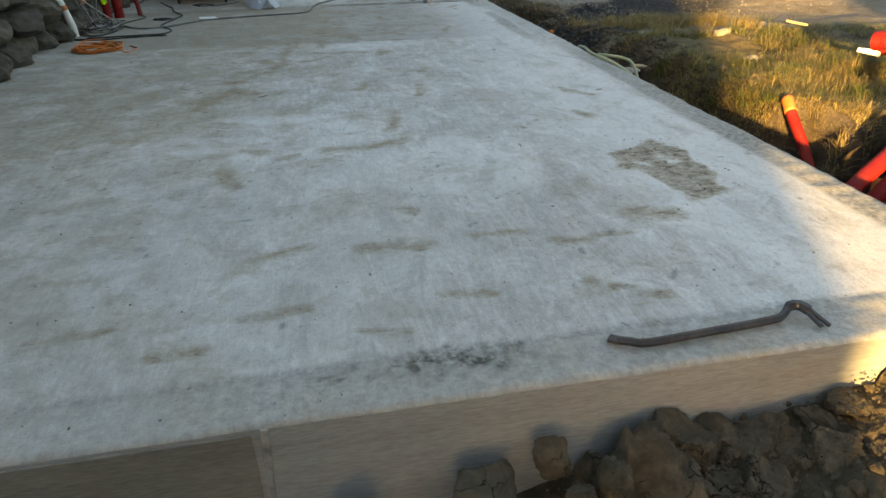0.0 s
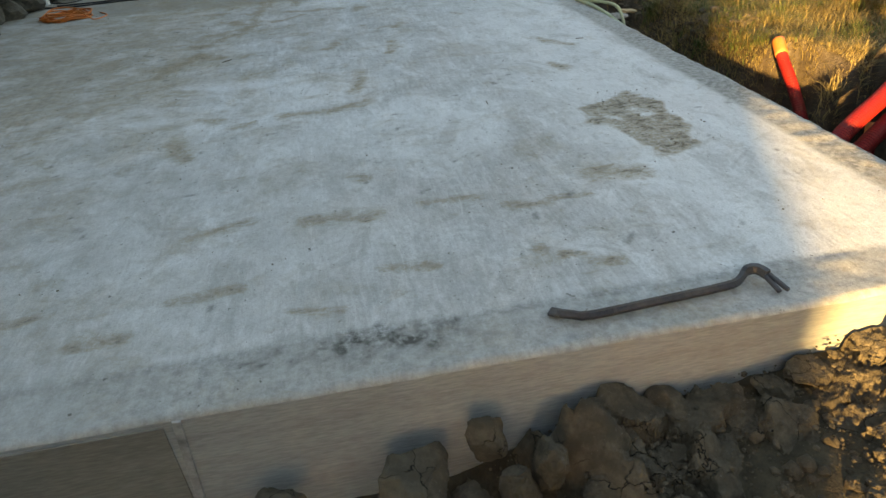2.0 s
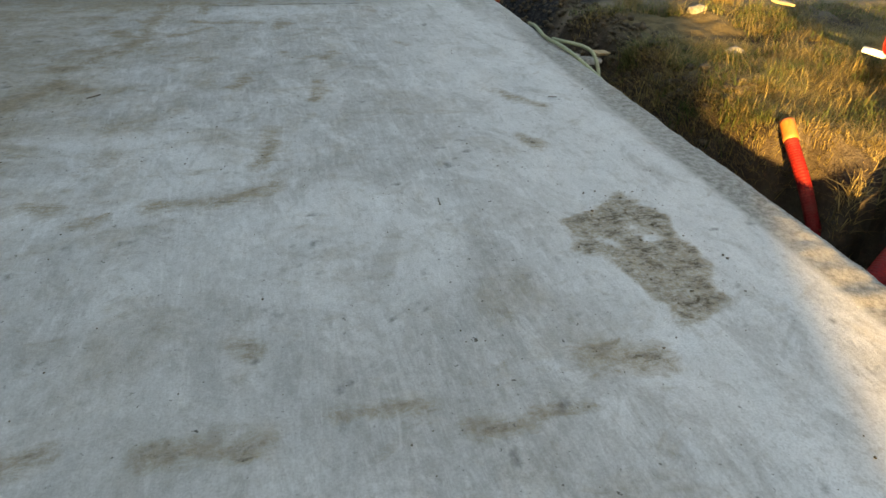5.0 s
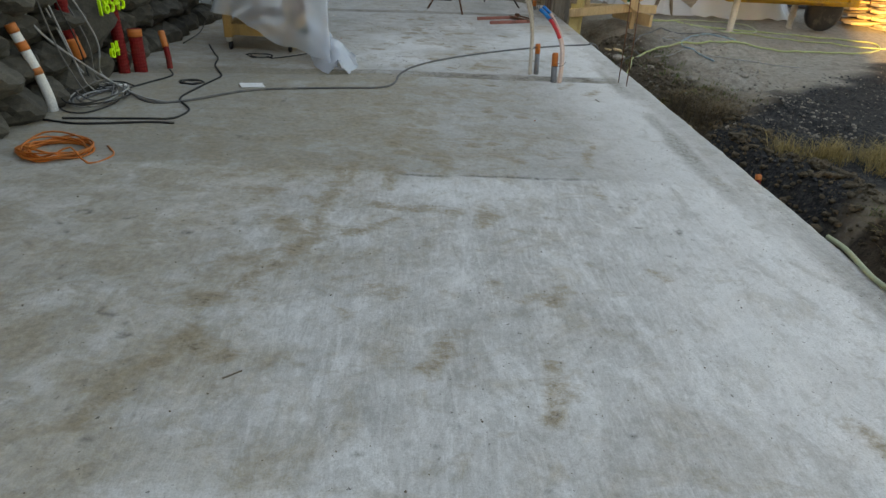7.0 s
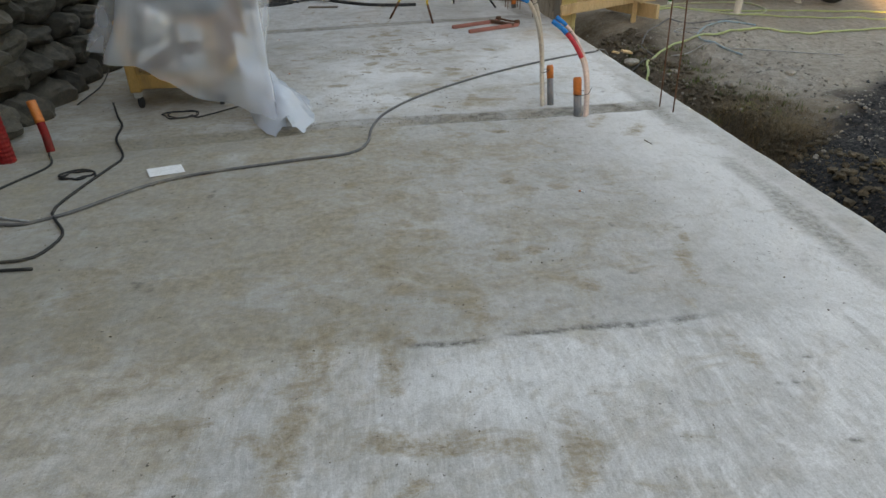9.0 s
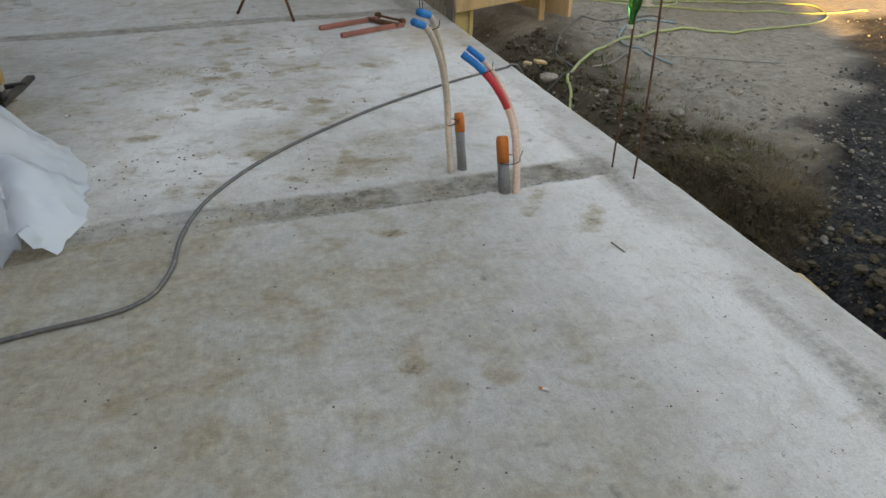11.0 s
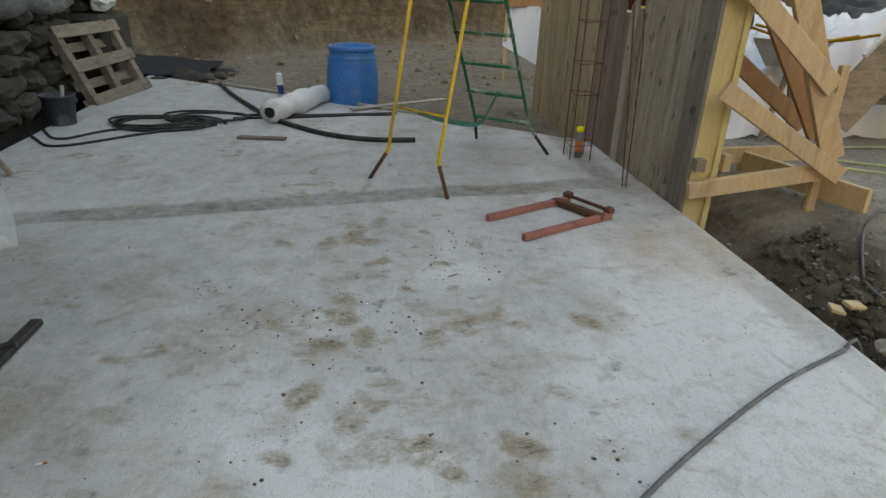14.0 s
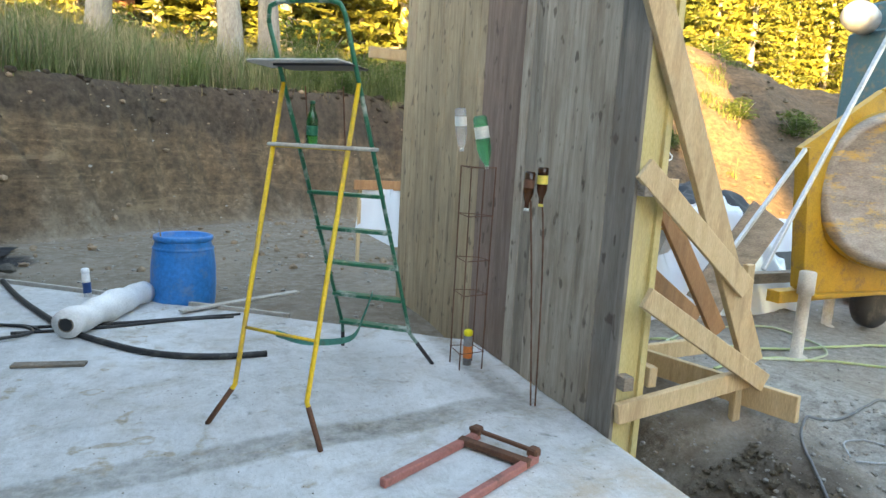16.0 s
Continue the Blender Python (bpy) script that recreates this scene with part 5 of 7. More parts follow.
line_thing("green_hose", [(2.56, 5.6, 0.03), (2.62, 5.5, 0.035), (2.7, 5.42, 0.03), (2.74, 5.32, 0.01), (2.75, 5.22, -0.08), (2.74, 5.15, -0.2)], 0.0125, M_PALEHOSE, "arched end of pale green hose", "hose", seg_=9)
for i, pts in enumerate(([(4.2, 13.9, -0.17), (5.5, 14.3, -0.17), (6.5, 13.9, -0.17), (8.5, 13.4, -0.17)], [(4.1, 14.6, -0.17), (5.2, 15.2, -0.16), (6.4, 15.2, -0.17), (6.2, 14.4, -0.17), (5.0, 14.2, -0.17)], [(3.9, 12.55, -0.16), (4.15, 12.45, -0.16), (4.3, 12.6, -0.16), (4.1, 12.75, -0.16), (3.92, 12.6, -0.15)], [(3.6, 11.9, -0.15), (4.5, 12.0, -0.15), (5.5, 11.6, -0.16)])):
    line_thing("yard_hose", pts, 0.012 if i < 2 else 0.006, (M_HOSE, M_PALEHOSE, M_GREYWIRE, M_GREYWIRE)[i], "hose lying slack on the bare yard" if i < 2 else "thin grey wire lying on the yard", "hose")
line_thing("blue_hose", [(5.2, 12.95, -0.17), (4.6, 12.8, -0.17), (4.2, 12.5, -0.17), (4.1, 12.15, -0.17), (4.4, 11.8, -0.17)], 0.012, paint("grey_blue_hose", (0.2, 0.3, 0.36), 0.5), "grey-blue hose lying slack on the yard", "hose")


# ---- things along the stone wall ----
def tube_thing(points, r, mat_, label, ends=None, wave=0.0035, bands=()):
    th = thing("conduit_pipe", label, "pipe", pose(0, 0, 0))
    part("pipe", sweep(points, r, 16, 0.014, wave, 1), mat_, th)
    line = spline(points, 0.02)
    n = len(line) - 1
    for a, b, mt in bands:
        part("tape_band", sweep(line[int(a * n):int(b * n) + 1], r + 0.003, 16, straight=True), mt, th, soft=True)
    return th


tube_thing([(-2.3, 7.73, -0.01), (-2.31, 7.73, 0.12), (-2.36, 7.72, 0.35), (-2.43, 7.7, 0.6)], 0.034, M_WHITE, "white conduit with orange tape bands by the wall", wave=0, bands=((0.45, 0.53, M_ORANGE), (0.72, 0.81, M_ORANGE), (0.9, 1.0, M_ORANGE)))
tube_thing([(-2.28, 8.9, -0.01), (-2.28, 8.9, 0.3), (-2.31, 8.92, 0.7), (-2.36, 8.9, 1.2)], 0.05, M_RED, "tall red corrugated conduit by the wall")
tube_thing([(-2.17, 8.99, -0.01), (-2.17, 8.99, 0.2), (-2.17, 8.99, 0.36)], 0.058, M_RED, "short thick red conduit with taped top", bands=((0.85, 1, M_ORANGE),))
tube_thing([(-2.36, 8.28, 1.3), (-2.34, 8.24, 0.8), (-2.36, 8.26, 0.5), (-2.34, 8.32, 0.25)], 0.048, M_RED, "red corrugated conduit hanging from the wall", bands=((0.86, 1, M_ORANGE),))
tube_thing([(-1.97, 9.15, -0.01), (-1.99, 9.19, 0.12), (-2.05, 9.27, 0.3)], 0.026, M_RED, "thin red pipe stub with orange tape", wave=0, bands=((0.6, 1, M_ORANGE),))
rng = random.Random(8)
tangle = thing("cable_tangle", "tangle of black and grey cables at the wall foot", "cables", pose(-2.12, 8.05, 0))
for i in range(11):
    a0, r0 = rng.uniform(0, 6.3), rng.uniform(0.1, 0.3)
    pts = [(r0 * 0.8 * math.cos(a0 + k_ * 0.9) * rng.uniform(0.6, 1.1), r0 * 1.3 * math.sin(a0 + k_ * 0.9), 0.008 + 0.012 * i * rng.uniform(0.2, 0.8)) for k_ in range(7)]
    part("cable", sweep(pts, 0.006, 6, 0.04), (M_BLACK, M_CABLE, M_GREYWIRE)[i % 3], tangle, soft=True)
for i in range(5):
    y0 = 7.95 + i * 0.09
    pts = [(-0.28 - 0.02 * i, y0 - 8.05 - 0.1, 1.5), (-0.26, y0 - 8.05, 0.9), (-0.2 + 0.03 * i, y0 - 8.0, 0.4), (-0.12, y0 - 7.95, 0.1), (0.05 * i - 0.1, y0 - 7.9, 0.01)]
    part("cable", sweep(pts, 0.006, 6, 0.05), (M_CABLE, M_GREYWIRE, M_BLACK)[i % 3], tangle, soft=True)
line_thing("grey_lead", [(-2.45, 7.85, 0.75), (-2.38, 7.95, 0.5), (-2.2, 8.1, 0.25), (-2.0, 8.2, 0.06), (-1.8, 8.12, 0.01), (-1.62, 8.05, 0.008)], 0.008, M_GREYWIRE, "light grey cable hanging down from the wall", "cable")
line_thing("grey_lead", [(-2.45, 8.05, 0.9), (-2.37, 8.15, 0.5), (-2.3, 8.2, 0.2), (-2.2, 8.3, 0.02)], 0.007, M_GREYWIRE, "light grey cable hanging down from the wall", "cable")
line_thing("black_lead", [(-2.05, 8.35), (-1.95, 8.6), (-1.85, 8.85), (-1.95, 9.08)], 0.007, M_BLACK, "thin black cable by the red stubs", "cable")
line_thing("black_lead", [(-2.25, 7.5), (-2.0, 7.45), (-1.75, 7.5), (-1.55, 7.55), (-1.38, 7.55)], 0.008, M_BLACK, "thin black cable along the slab", "cable")
sock = thing("socket_box", "small grey cable socket on the slab", "socket", pose(-2.02, 8.26, 0, 0, 0, 20))
part("body", boxed((0.09, 0.06, 0.06), pose(0, 0, 0.03), 0.008), M_GREYWIRE, sock)
part("lid", boxed((0.06, 0.045, 0.012), pose(0, 0, 0.064), 0.004), M_PAPER, sock)
paper = part("paper_sheet", boxed((0.2, 0.13, 0.004), pose(-1.1, 8.66, 0.006, 2, 3, 24), 0.0015), M_PAPER)
tagged(paper, "crumpled white sheet lying on the slab", "paper")
spray = thing("spray_marks", "fluorescent green numbers sprayed on the wall stones", "writing", pose(0, 0, 0))
for m_, body, s_ in ((pose(WALL_X + 0.1, 8.72, 0.6, 90, 0, 90), "18545", 0.2), (pose(WALL_X + 0.1, 8.62, 0.25, 90, 0, 90), "d4", 0.17)):
    text_part("number", body, s_, m_, M_SPRAY, spray, 0.01)
block = part("wall_block", stone_bm((0.3, 0.75, 0.62), 77, 3, 0.06), M_STONE, wall_west)
block.location = (WALL_X - 0.07, 8.66, 0.45)
line_thing("dark_cable", [(-2.2, 10.2, 0.01), (-2.15, 10.6, 0.05), (-2.2, 11.0, 0.1)], 0.006, M_BLACK, "dark cord at the wall foot", "cable")

# ---- cart under a plastic film ----
cart = thing("machine_cart", "yellow timber cart on castors carrying a covered machine", "cart", pose(-1.35, 10.68, 0))
for x, y in ((-0.31, -0.62), (0.31, -0.62), (0.31, 0.62), (-0.31, 0.62)):
    part("leg", boxed((0.08, 0.08, 0.5), pose(x, y, 0.38), 0.005), M_CART, cart)
    castor = part("castor", boxed((0.05, 0.06, 0.05), pose(x, y, 0.11), 0.004), M_STEEL, cart, "steel swivel castor")
    part("wheel", lathe([(0.04, -0.014), (0.046, -0.008), (0.046, 0.008), (0.04, 0.014)], 16, pose(x + 0.01, y, 0.046, 0, 90, 0)), M_BLACK, castor, "dark castor wheel", True)
for x in (-0.31, 0.31):
    part("side_rail", boxed((0.07, 1.16, 0.11), pose(x, 0, 0.21), 0.004), M_CART, cart)
for y in (-0.62, 0.62):
    part("end_rail", boxed((0.54, 0.07, 0.11), pose(0, y, 0.21), 0.004), M_CART, cart)
part("deck", boxed((0.7, 1.32, 0.03), pose(0, 0, 0.645), 0.003), M_PINE_RED, cart)
crate = part("crate", boxed((0.03, 1.12, 0.32), pose(0.29, 0, 0.44), 0.004), M_BROWNCRATE, cart, "brown slatted crate side")
for k_ in range(5):
    part("slat", boxed((0.012, 1.12, 0.02), pose(0.312, 0, 0.3 + 0.068 * k_), 0.003), M_PINE_RED, crate)
for k_ in range(9):
    part("upright_slat", boxed((0.012, 0.022, 0.32), pose(0.324, -0.5 + 0.125 * k_, 0.44), 0.003), M_BROWNCRATE, crate)
part("machine_body", boxed((0.55, 0.8, 0.42), pose(0.1, -0.1, 0.86), 0.05), M_MACHINE, cart, "blue-grey machine housing")
part("machine_board", boxed((0.04, 0.9, 0.5), pose(0.55, 0.0, 0.95, 0, -24, 0), 0.01), M_BROWNCRATE, cart, "brown board leaning on the machine")
part("machine_table", boxed((0.95, 0.95, 0.04), pose(0.3, -0.1, 1.16), 0.01), M_STEEL, cart)
part("motor", lathe([(0.12, -0.15), (0.14, -0.1), (0.14, 0.1), (0.1, 0.15)], 20, pose(-0.05, -0.7, 0.65, 90, 0, 0)), M_STEEL, cart, soft=True)
NA, NS = 150, 40
verts = []
for i in range(NS):
    s = i / (NS - 1)
    for j in range(NA):
        a = 2 * math.pi * j / NA
        ca, sa = math.cos(a), math.sin(a)
        top = Vector((0.3 + 0.56 * math.copysign(abs(ca) ** 0.5, ca), -0.1 + 0.64 * math.copysign(abs(sa) ** 0.5, sa), 1.24 + 0.05 * math.sin(3 * a)))
        front = max(0, -sa) ** 2
        tail = math.exp(-((a - 5.3) / 0.2) ** 2)
        hem = Vector((0.04 + 0.66 * math.copysign(abs(ca) ** 0.7, ca), -0.05 + 0.95 * math.copysign(abs(sa) ** 0.7, sa), 0.44 + 0.24 * max(0, ca) * step01(sa, -0.5, -0.1) - 0.34 * front * step01(ca, -0.2, 0.3) + 0.04 * math.sin(5 * a + 1)))
        tip = Vector((0.9, -1.4, 0.03))
        hem = hem.lerp(tip + Vector((0.3 * (a - 5.3), 0.25 * (a - 5.3), 0.03 * math.sin(40 * a))), tail * 0.92)
        bend = s ** 0.85
        p = top.lerp(hem, bend) if s > 0.06 else Vector((top.x * s / 0.06, top.y * s / 0.06, top.z + 0.03 * (1 - s / 0.06)))
        fold = (math.sin(9 * a + 2 * math.sin(3 * a)) * 0.05 + math.sin(23 * a + 4 * s) * 0.012 + 0.02 * noise.noise(Vector((4 * ca, 4 * sa, 5 * s)))) * s
        sag = 0.1 * math.sin(math.pi * s) * tail
        crumple = 0.03 * noise.noise(Vector((p.x * 7, p.y * 7, p.z * 7)))
        p += Vector((ca, sa, 0)) * (fold + crumple) - Vector((0, 0, sag)) + Vector((0, 0, crumple * 0.5))
        p.z = max(p.z, 0.006)
        verts.append(p)
faces = [(i * NA + j, i * NA + (j + 1) % NA, (i + 1) * NA + (j + 1) % NA, (i + 1) * NA + j) for i in range(NS - 1) for j in range(NA)]
film = fast_mesh("plastic_cover", verts, faces, M_FILM, True)
film.matrix_world = pose(-1.35, 10.68, 0)
tagged(film, "milky translucent plastic film draped over the cart", "plastic sheet")
scrap = bmesh.new()
left_hem = spline([(-0.5, 9.18, 0), (-0.66, 9.42, 0), (-0.78, 9.75, 0), (-0.86, 10.1, 0), (-0.9, 10.4, 0)], 0.05)
right_hem = spline([(-0.33, 9.22, 0), (-0.27, 9.5, 0), (-0.31, 9.8, 0), (-0.35, 10.05, 0), (-0.5, 10.42, 0)], 0.05)
rg_ = random.Random(77)
prev = None
for i in range(21):
    v_ = i / 20
    a_, b_ = left_hem[int(v_ * (len(left_hem) - 1))], right_hem[int(v_ * (len(right_hem) - 1))]
    rise_ = float(step01(v_, 0.05, 0.8))
    hang = float(step01(v_, 0.3, 0.65))
    row = []
    for j in range(12):
        u_ = j / 11
        tent = math.sin(math.pi * u_) * (1 - hang) + hang * (1 - u_) ** 1.3
        crush = 0.045 * (abs(noise.noise(Vector((u_ * 3, v_ * 4, 4)))) * 2 - 0.4) + rg_.uniform(-0.005, 0.005)
        c = Vector(a_).lerp(Vector(b_), u_)
        row.append(scrap.verts.new((c.x + rg_.uniform(-0.015, 0.015), c.y + rg_.uniform(-0.015, 0.015), max(0.006, (0.09 + 0.42 * rise_) * tent + crush * (0.3 + tent)))))
    if prev:
        for j in range(11):
            if rg_.random() < 0.5:
                scrap.faces.new((prev[j], row[j], row[j + 1]))
                scrap.faces.new((prev[j], row[j + 1], prev[j + 1]))
            else:
                scrap.faces.new((prev[j], row[j], prev[j + 1]))
                scrap.faces.new((row[j], row[j + 1], prev[j + 1]))
    prev = row
tagged(part("plastic_scrap", scrap, M_SCRAP, soft=True), "crumpled white end of plastic film on the slab", "plastic sheet")
stand = thing("steel_stand", "dark steel base stand lying beside the cart", "stand", pose(-1.06, 11.5, 0, 0, 0, 10))
part("bar", beamed((-0.02, -0.3, 0.02), (0.12, 0.3, 0.02), 0.05, 0.03), M_BAR, stand)
part("cross_bar", beamed((-0.26, -0.26, 0.02), (0.02, -0.2, 0.02), 0.05, 0.03), M_MACHINE, stand)
part("cross_bar", beamed((-0.2, 0.05, 0.03), (0.1, 0.1, 0.03), 0.035, 0.03), M_BAR, stand)
part("post", lathe([(0.07, 0.03), (0.07, 0.5)], 14, pose(-0.22, 0.22, 0)), M_MACHINE, stand, soft=True)
for i, (a, b, mt) in enumerate((((-1.93, 13.38, 0.03), (-2.42, 13.2, 1.5), M_PINE), ((-2.02, 13.5, 0.02), (-2.5, 13.35, 1.4), M_PINE), ((-2.12, 13.95, 0.01), (-2.6, 13.8, 1.0), M_OLDWOOD))):
    tagged(part("leaning_plank", beamed(a, b, 0.1 if mt is M_PINE else 0.05, 0.03), mt), "raw pine plank leaning on the stone wall" if mt is M_PINE else "dark narrow plank leaning on the wall", "plank")

# ---- far end of the slab ----
drum = thing("plastic_drum", "blue plastic drum with grey cement smears", "drum", pose(0.3, 16.85, -0.14))
R = 0.3
part("body", lathe([(R * 0.84, 0), (R * 0.92, 0.02), (R * 0.985, 0.14), (R, 0.3), (R * 0.99, 0.46), (R * 0.93, 0.62), (R * 0.86, 0.7), (R * 0.86, 0.72), (R * 0.8, 0.72), (R * 0.8, 0.1)], 40), M_DRUM, drum, soft=True)
part("rim", lathe([(R * 0.86, 0.715), (R * 0.91, 0.725), (R * 0.91, 0.76), (R * 0.86, 0.77), (R * 0.8, 0.76), (R * 0.8, 0.72)], 40), M_DRUM, drum, soft=True)
part("hoop", lathe([(R * 0.93, 0.63), (R * 0.95, 0.645), (R * 0.91, 0.66)], 40, cap=False), M_DRUM, drum, soft=True)
part("stick", sweep([(-0.15, 0.05, 0.1), (-0.22, 0.06, 0.9)], 0.008, 7, straight=True), M_OLDWOOD, drum)
a, b = Vector((-0.5, 15.6, 0.115)), Vector((-0.05, 16.72, 0.1))
roll = thing("membrane_roll", "roll of white plastic membrane lying on the slab", "roll", pose(0, 0, 0))
line = [a.lerp(b, i / 14) + Vector((0, 0, 0.01 * math.sin(i * 1.7))) for i in range(15)]
part("body", sweep(line, lambda u_: 0.112 - 0.012 * math.sin(u_ * 9) * (u_ > 0.2), 28, straight=True), M_WHITE, roll, soft=True)
d = (a - b).normalized()
# flat black disc paints the shade inside the roll's hollow end
part("core", sweep([a + d * 0.003, a + d * 0.007], 0.05, 20, straight=True), M_BLACK, roll, "black disc painted for the shaded hollow core")
part("core_tube", sweep([a + d * 0.002, a + d * 0.005], 0.06, 20, straight=True), M_OLDWOOD, roll)
tagged(part("lath", beamed((0.28, 16.2, 0.03), (1.42, 16.95, 0.0), 0.075, 0.022), M_WORN), "long pale wooden lath across the slab edge", "lath")
tagged(part("board_offcut", boxed((0.44, 0.075, 0.02), pose(-0.5, 15.0, 0.012, 0, 0, -8), 0.003), M_OLDWOOD), "short grey board offcut on the slab", "board")
tagged(part("edge_board", beamed((-1.6, 17.93, -0.02), (1.2, 15.98, -0.02), 0.03, 0.09), M_WORN), "pale board along the far slab edge", "board")
bucket = thing("bucket", "dark plastic bucket with cement splashes and a brush", "bucket", pose(-2.42, 15.55, 0))
part("body", lathe([(0.11, 0), (0.115, 0.005), (0.145, 0.26), (0.152, 0.262), (0.152, 0.28), (0.138, 0.28), (0.108, 0.02)], 28), M_BUCKET, bucket, soft=True)
part("handle", sweep([(-0.15, 0, 0.26), (-0.13, 0.08, 0.2), (0, 0.16, 0.17), (0.13, 0.08, 0.2), (0.15, 0, 0.26)], 0.004, 6, 0.04), M_STEEL, bucket)
part("brush", sweep([(0.02, 0.0, 0.1), (0.05, 0.02, 0.36)], 0.018, 8, straight=True), M_WORN, bucket, "pale wooden brush handle")
pallet = thing("pallet", "old grey wooden pallet leaning on the stone wall", "pallet", pose(-2.3, 16.95, 0.0, 0, -24, -12))
for y in (-0.5, 0.0, 0.5):
    part("stringer", boxed((0.09, 0.1, 0.86), pose(-0.06, y, 0.43), 0.006), M_OLDWOOD, pallet)
for z in (0.06, 0.44, 0.8):
    part("deck_board", boxed((0.022, 1.15, 0.13), pose(0.0, 0, z, random.uniform(-2, 2), 0, 0), 0.004), M_OLDWOOD, pallet)
for z in (0.05, 0.25, 0.45, 0.65, 0.82):
    part("back_board", boxed((0.022, 1.15, 0.1), pose(-0.12, 0, z), 0.004), M_OLDWOOD, pallet)
for i, (x, y, s) in enumerate(((-1.95, 18.3, 0.28), (-1.75, 18.4, 0.22), (-2.05, 18.55, 0.3), (-1.6, 18.6, 0.2), (-2.3, 18.2, 0.2))):
    ob = part("loose_stone", stone_bm((s * 1.3, s, s * 0.7), 300 + i, 2), M_STONE)
    ob.location = (x, y, -0.02)
    tagged(ob, "loose grey wall stone on the ground", "stone", "loose stones")
plaster = bmesh.new()
prev = None
for i in range(50):
    row = []
    for j in range(34):
        y, z = 14.4 + 4.0 * i / 49, 0.95 + 1.4 * j / 33
        low = 0.25 * noise.noise(Vector((y * 1.3, 2.0, 5.0)))
        row.append(plaster.verts.new((WALL_X - 0.42 + 0.12 * noise.noise(Vector((y * 3, z * 3, 1))) + 0.06 * noise.noise(Vector((y * 9, z * 9, 1))) - 0.05 * (j == 0), y, z + low * (1 - j / 33))))
    if prev:
        for j in range(33):
            plaster.faces.new((prev[j], row[j], row[j + 1], prev[j + 1]))
    prev = row
bmesh.ops.solidify(plaster, geom=plaster.faces[:], thickness=0.12)
part("plaster_patch", plaster, M_PLASTER, wall_west, "rough pale plaster on the upper wall", True)
bag = part("white_bag", stone_bm((0.34, 0.5, 0.26), 55, 3, 0.3), M_WHITE)
bag.location = (-2.62, 17.6, 0.98)
tagged(bag, "crumpled white plastic bag on the wall ledge", "bag")
tagged(part("wall_ledge", boxed((0.6, 0.9, 0.9), pose(-2.85, 17.75, 0.4), 0.06), M_MORTAR), "broken stub of old stone wall", "wall", kind="structure")

# ---- trench pipes and near ground ----
def corrugated(points, r, label, tape=0.0):
    th = thing("corrugated_pipe", label, "pipe", pose(0, 0, 0), "red drain pipes")
    part("pipe", sweep(points, r, 18, 0.0075, r * 0.045, 1), M_RED, th)
    if tape:
        line_ = spline(points, 0.02)
        part("taped_end", sweep(line_[-max(3, int(len(line_) * tape)):], r + 0.003, 18, straight=True), M_ORANGE, th, "orange taped end", True)
    return th


corrugated([(3.26, 3.3, -0.8), (3.22, 3.55, -0.45), (3.2, 3.75, -0.2), (3.21, 3.92, -0.06), (3.24, 4.04, 0.02)], 0.035, "upright red corrugated pipe with orange taped end", 0.14)
corrugated([(2.62, 2.86, -0.36), (2.93, 3.01, -0.16), (3.21, 3.13, -0.05), (3.49, 3.26, 0.06), (3.82, 3.4, 0.2), (4.09, 3.51, 0.29), (4.5, 3.66, 0.32), (5.4, 3.95, 0.15)], 0.047, "red corrugated pipe rising out of the trench")
corrugated([(2.9, 2.94, -0.34), (3.3, 3.08, -0.12), (3.54, 3.17, -0.02), (3.8, 3.28, 0.03), (4.12, 3.41, 0.12), (4.6, 3.58, 0.18), (5.5, 3.8, 0.1)], 0.047, "red corrugated pipe along the trench side")
corrugated([(4.27, 4.5, 0.27), (4.3, 4.41, 0.29), (4.36, 4.2, 0.31), (4.43, 3.96, 0.36), (4.5, 3.7, 0.4), (4.65, 3.2, 0.34), (4.9, 2.4, 0.12)], 0.07, "thick red corrugated pipe lying across the others")
corrugated([(4.62, 4.75, 0.16), (4.76, 4.51, 0.2), (4.89, 4.3, 0.22), (5.0, 4.1, 0.2), (5.4, 3.3, 0.1)], 0.06, "red corrugated pipe lying on the grass")
corrugated([(3.2, 3.08, -0.6), (3.32, 3.2, -0.42), (3.4, 3.3, -0.29)], 0.034, "short red pipe stub with orange end", 0.3)
corrugated([(2.66, 7.02, -0.16), (2.69, 7.12, -0.03)], 0.018, "thin red pipe end beside the slab edge", 0.4)
tagged(part("foam_offcut", boxed((0.22, 0.14, 0.04), pose(4.5, 4.75, 0.13, 6, 12, 35), 0.006), M_PAPER), "white foam board offcut on the grass", "board")
tagged(part("flat_stone", stone_bm((0.26, 0.12, 0.05), 431, 2), M_PEBBLE), "flat pale stone beside the slab edge", "stone").location = (2.8, 5.46, -0.09)
tagged(part("flat_stone", stone_bm((0.16, 0.12, 0.05), 432, 2), M_PEBBLE), "flat pale stone beside the slab edge", "stone").location = (2.72, 5.58, -0.09)
for i, (x, y, z, s) in enumerate(((3.66, 4.62, -0.03, 0.11), (3.87, 5.3, 0.0, 0.13), (3.5, 5.9, -0.02, 0.1), (4.3, 6.4, 0.02, 0.16), (3.02, 11.62, -0.16, 0.14), (3.3, 11.2, -0.18, 0.1), (3.6, 10.6, -0.16, 0.12), (4.4, 10.9, -0.16, 0.1), (5.2, 7.0, -0.02, 0.14))):
    ob = part("field_stone", stone_bm((s * 1.3, s, s * 0.7), 400 + i, 2), M_PEBBLE)
    ob.location = (x, y, z - 0.02)
    tagged(ob, "pale weathered stone on the ground", "stone", "pale stones")
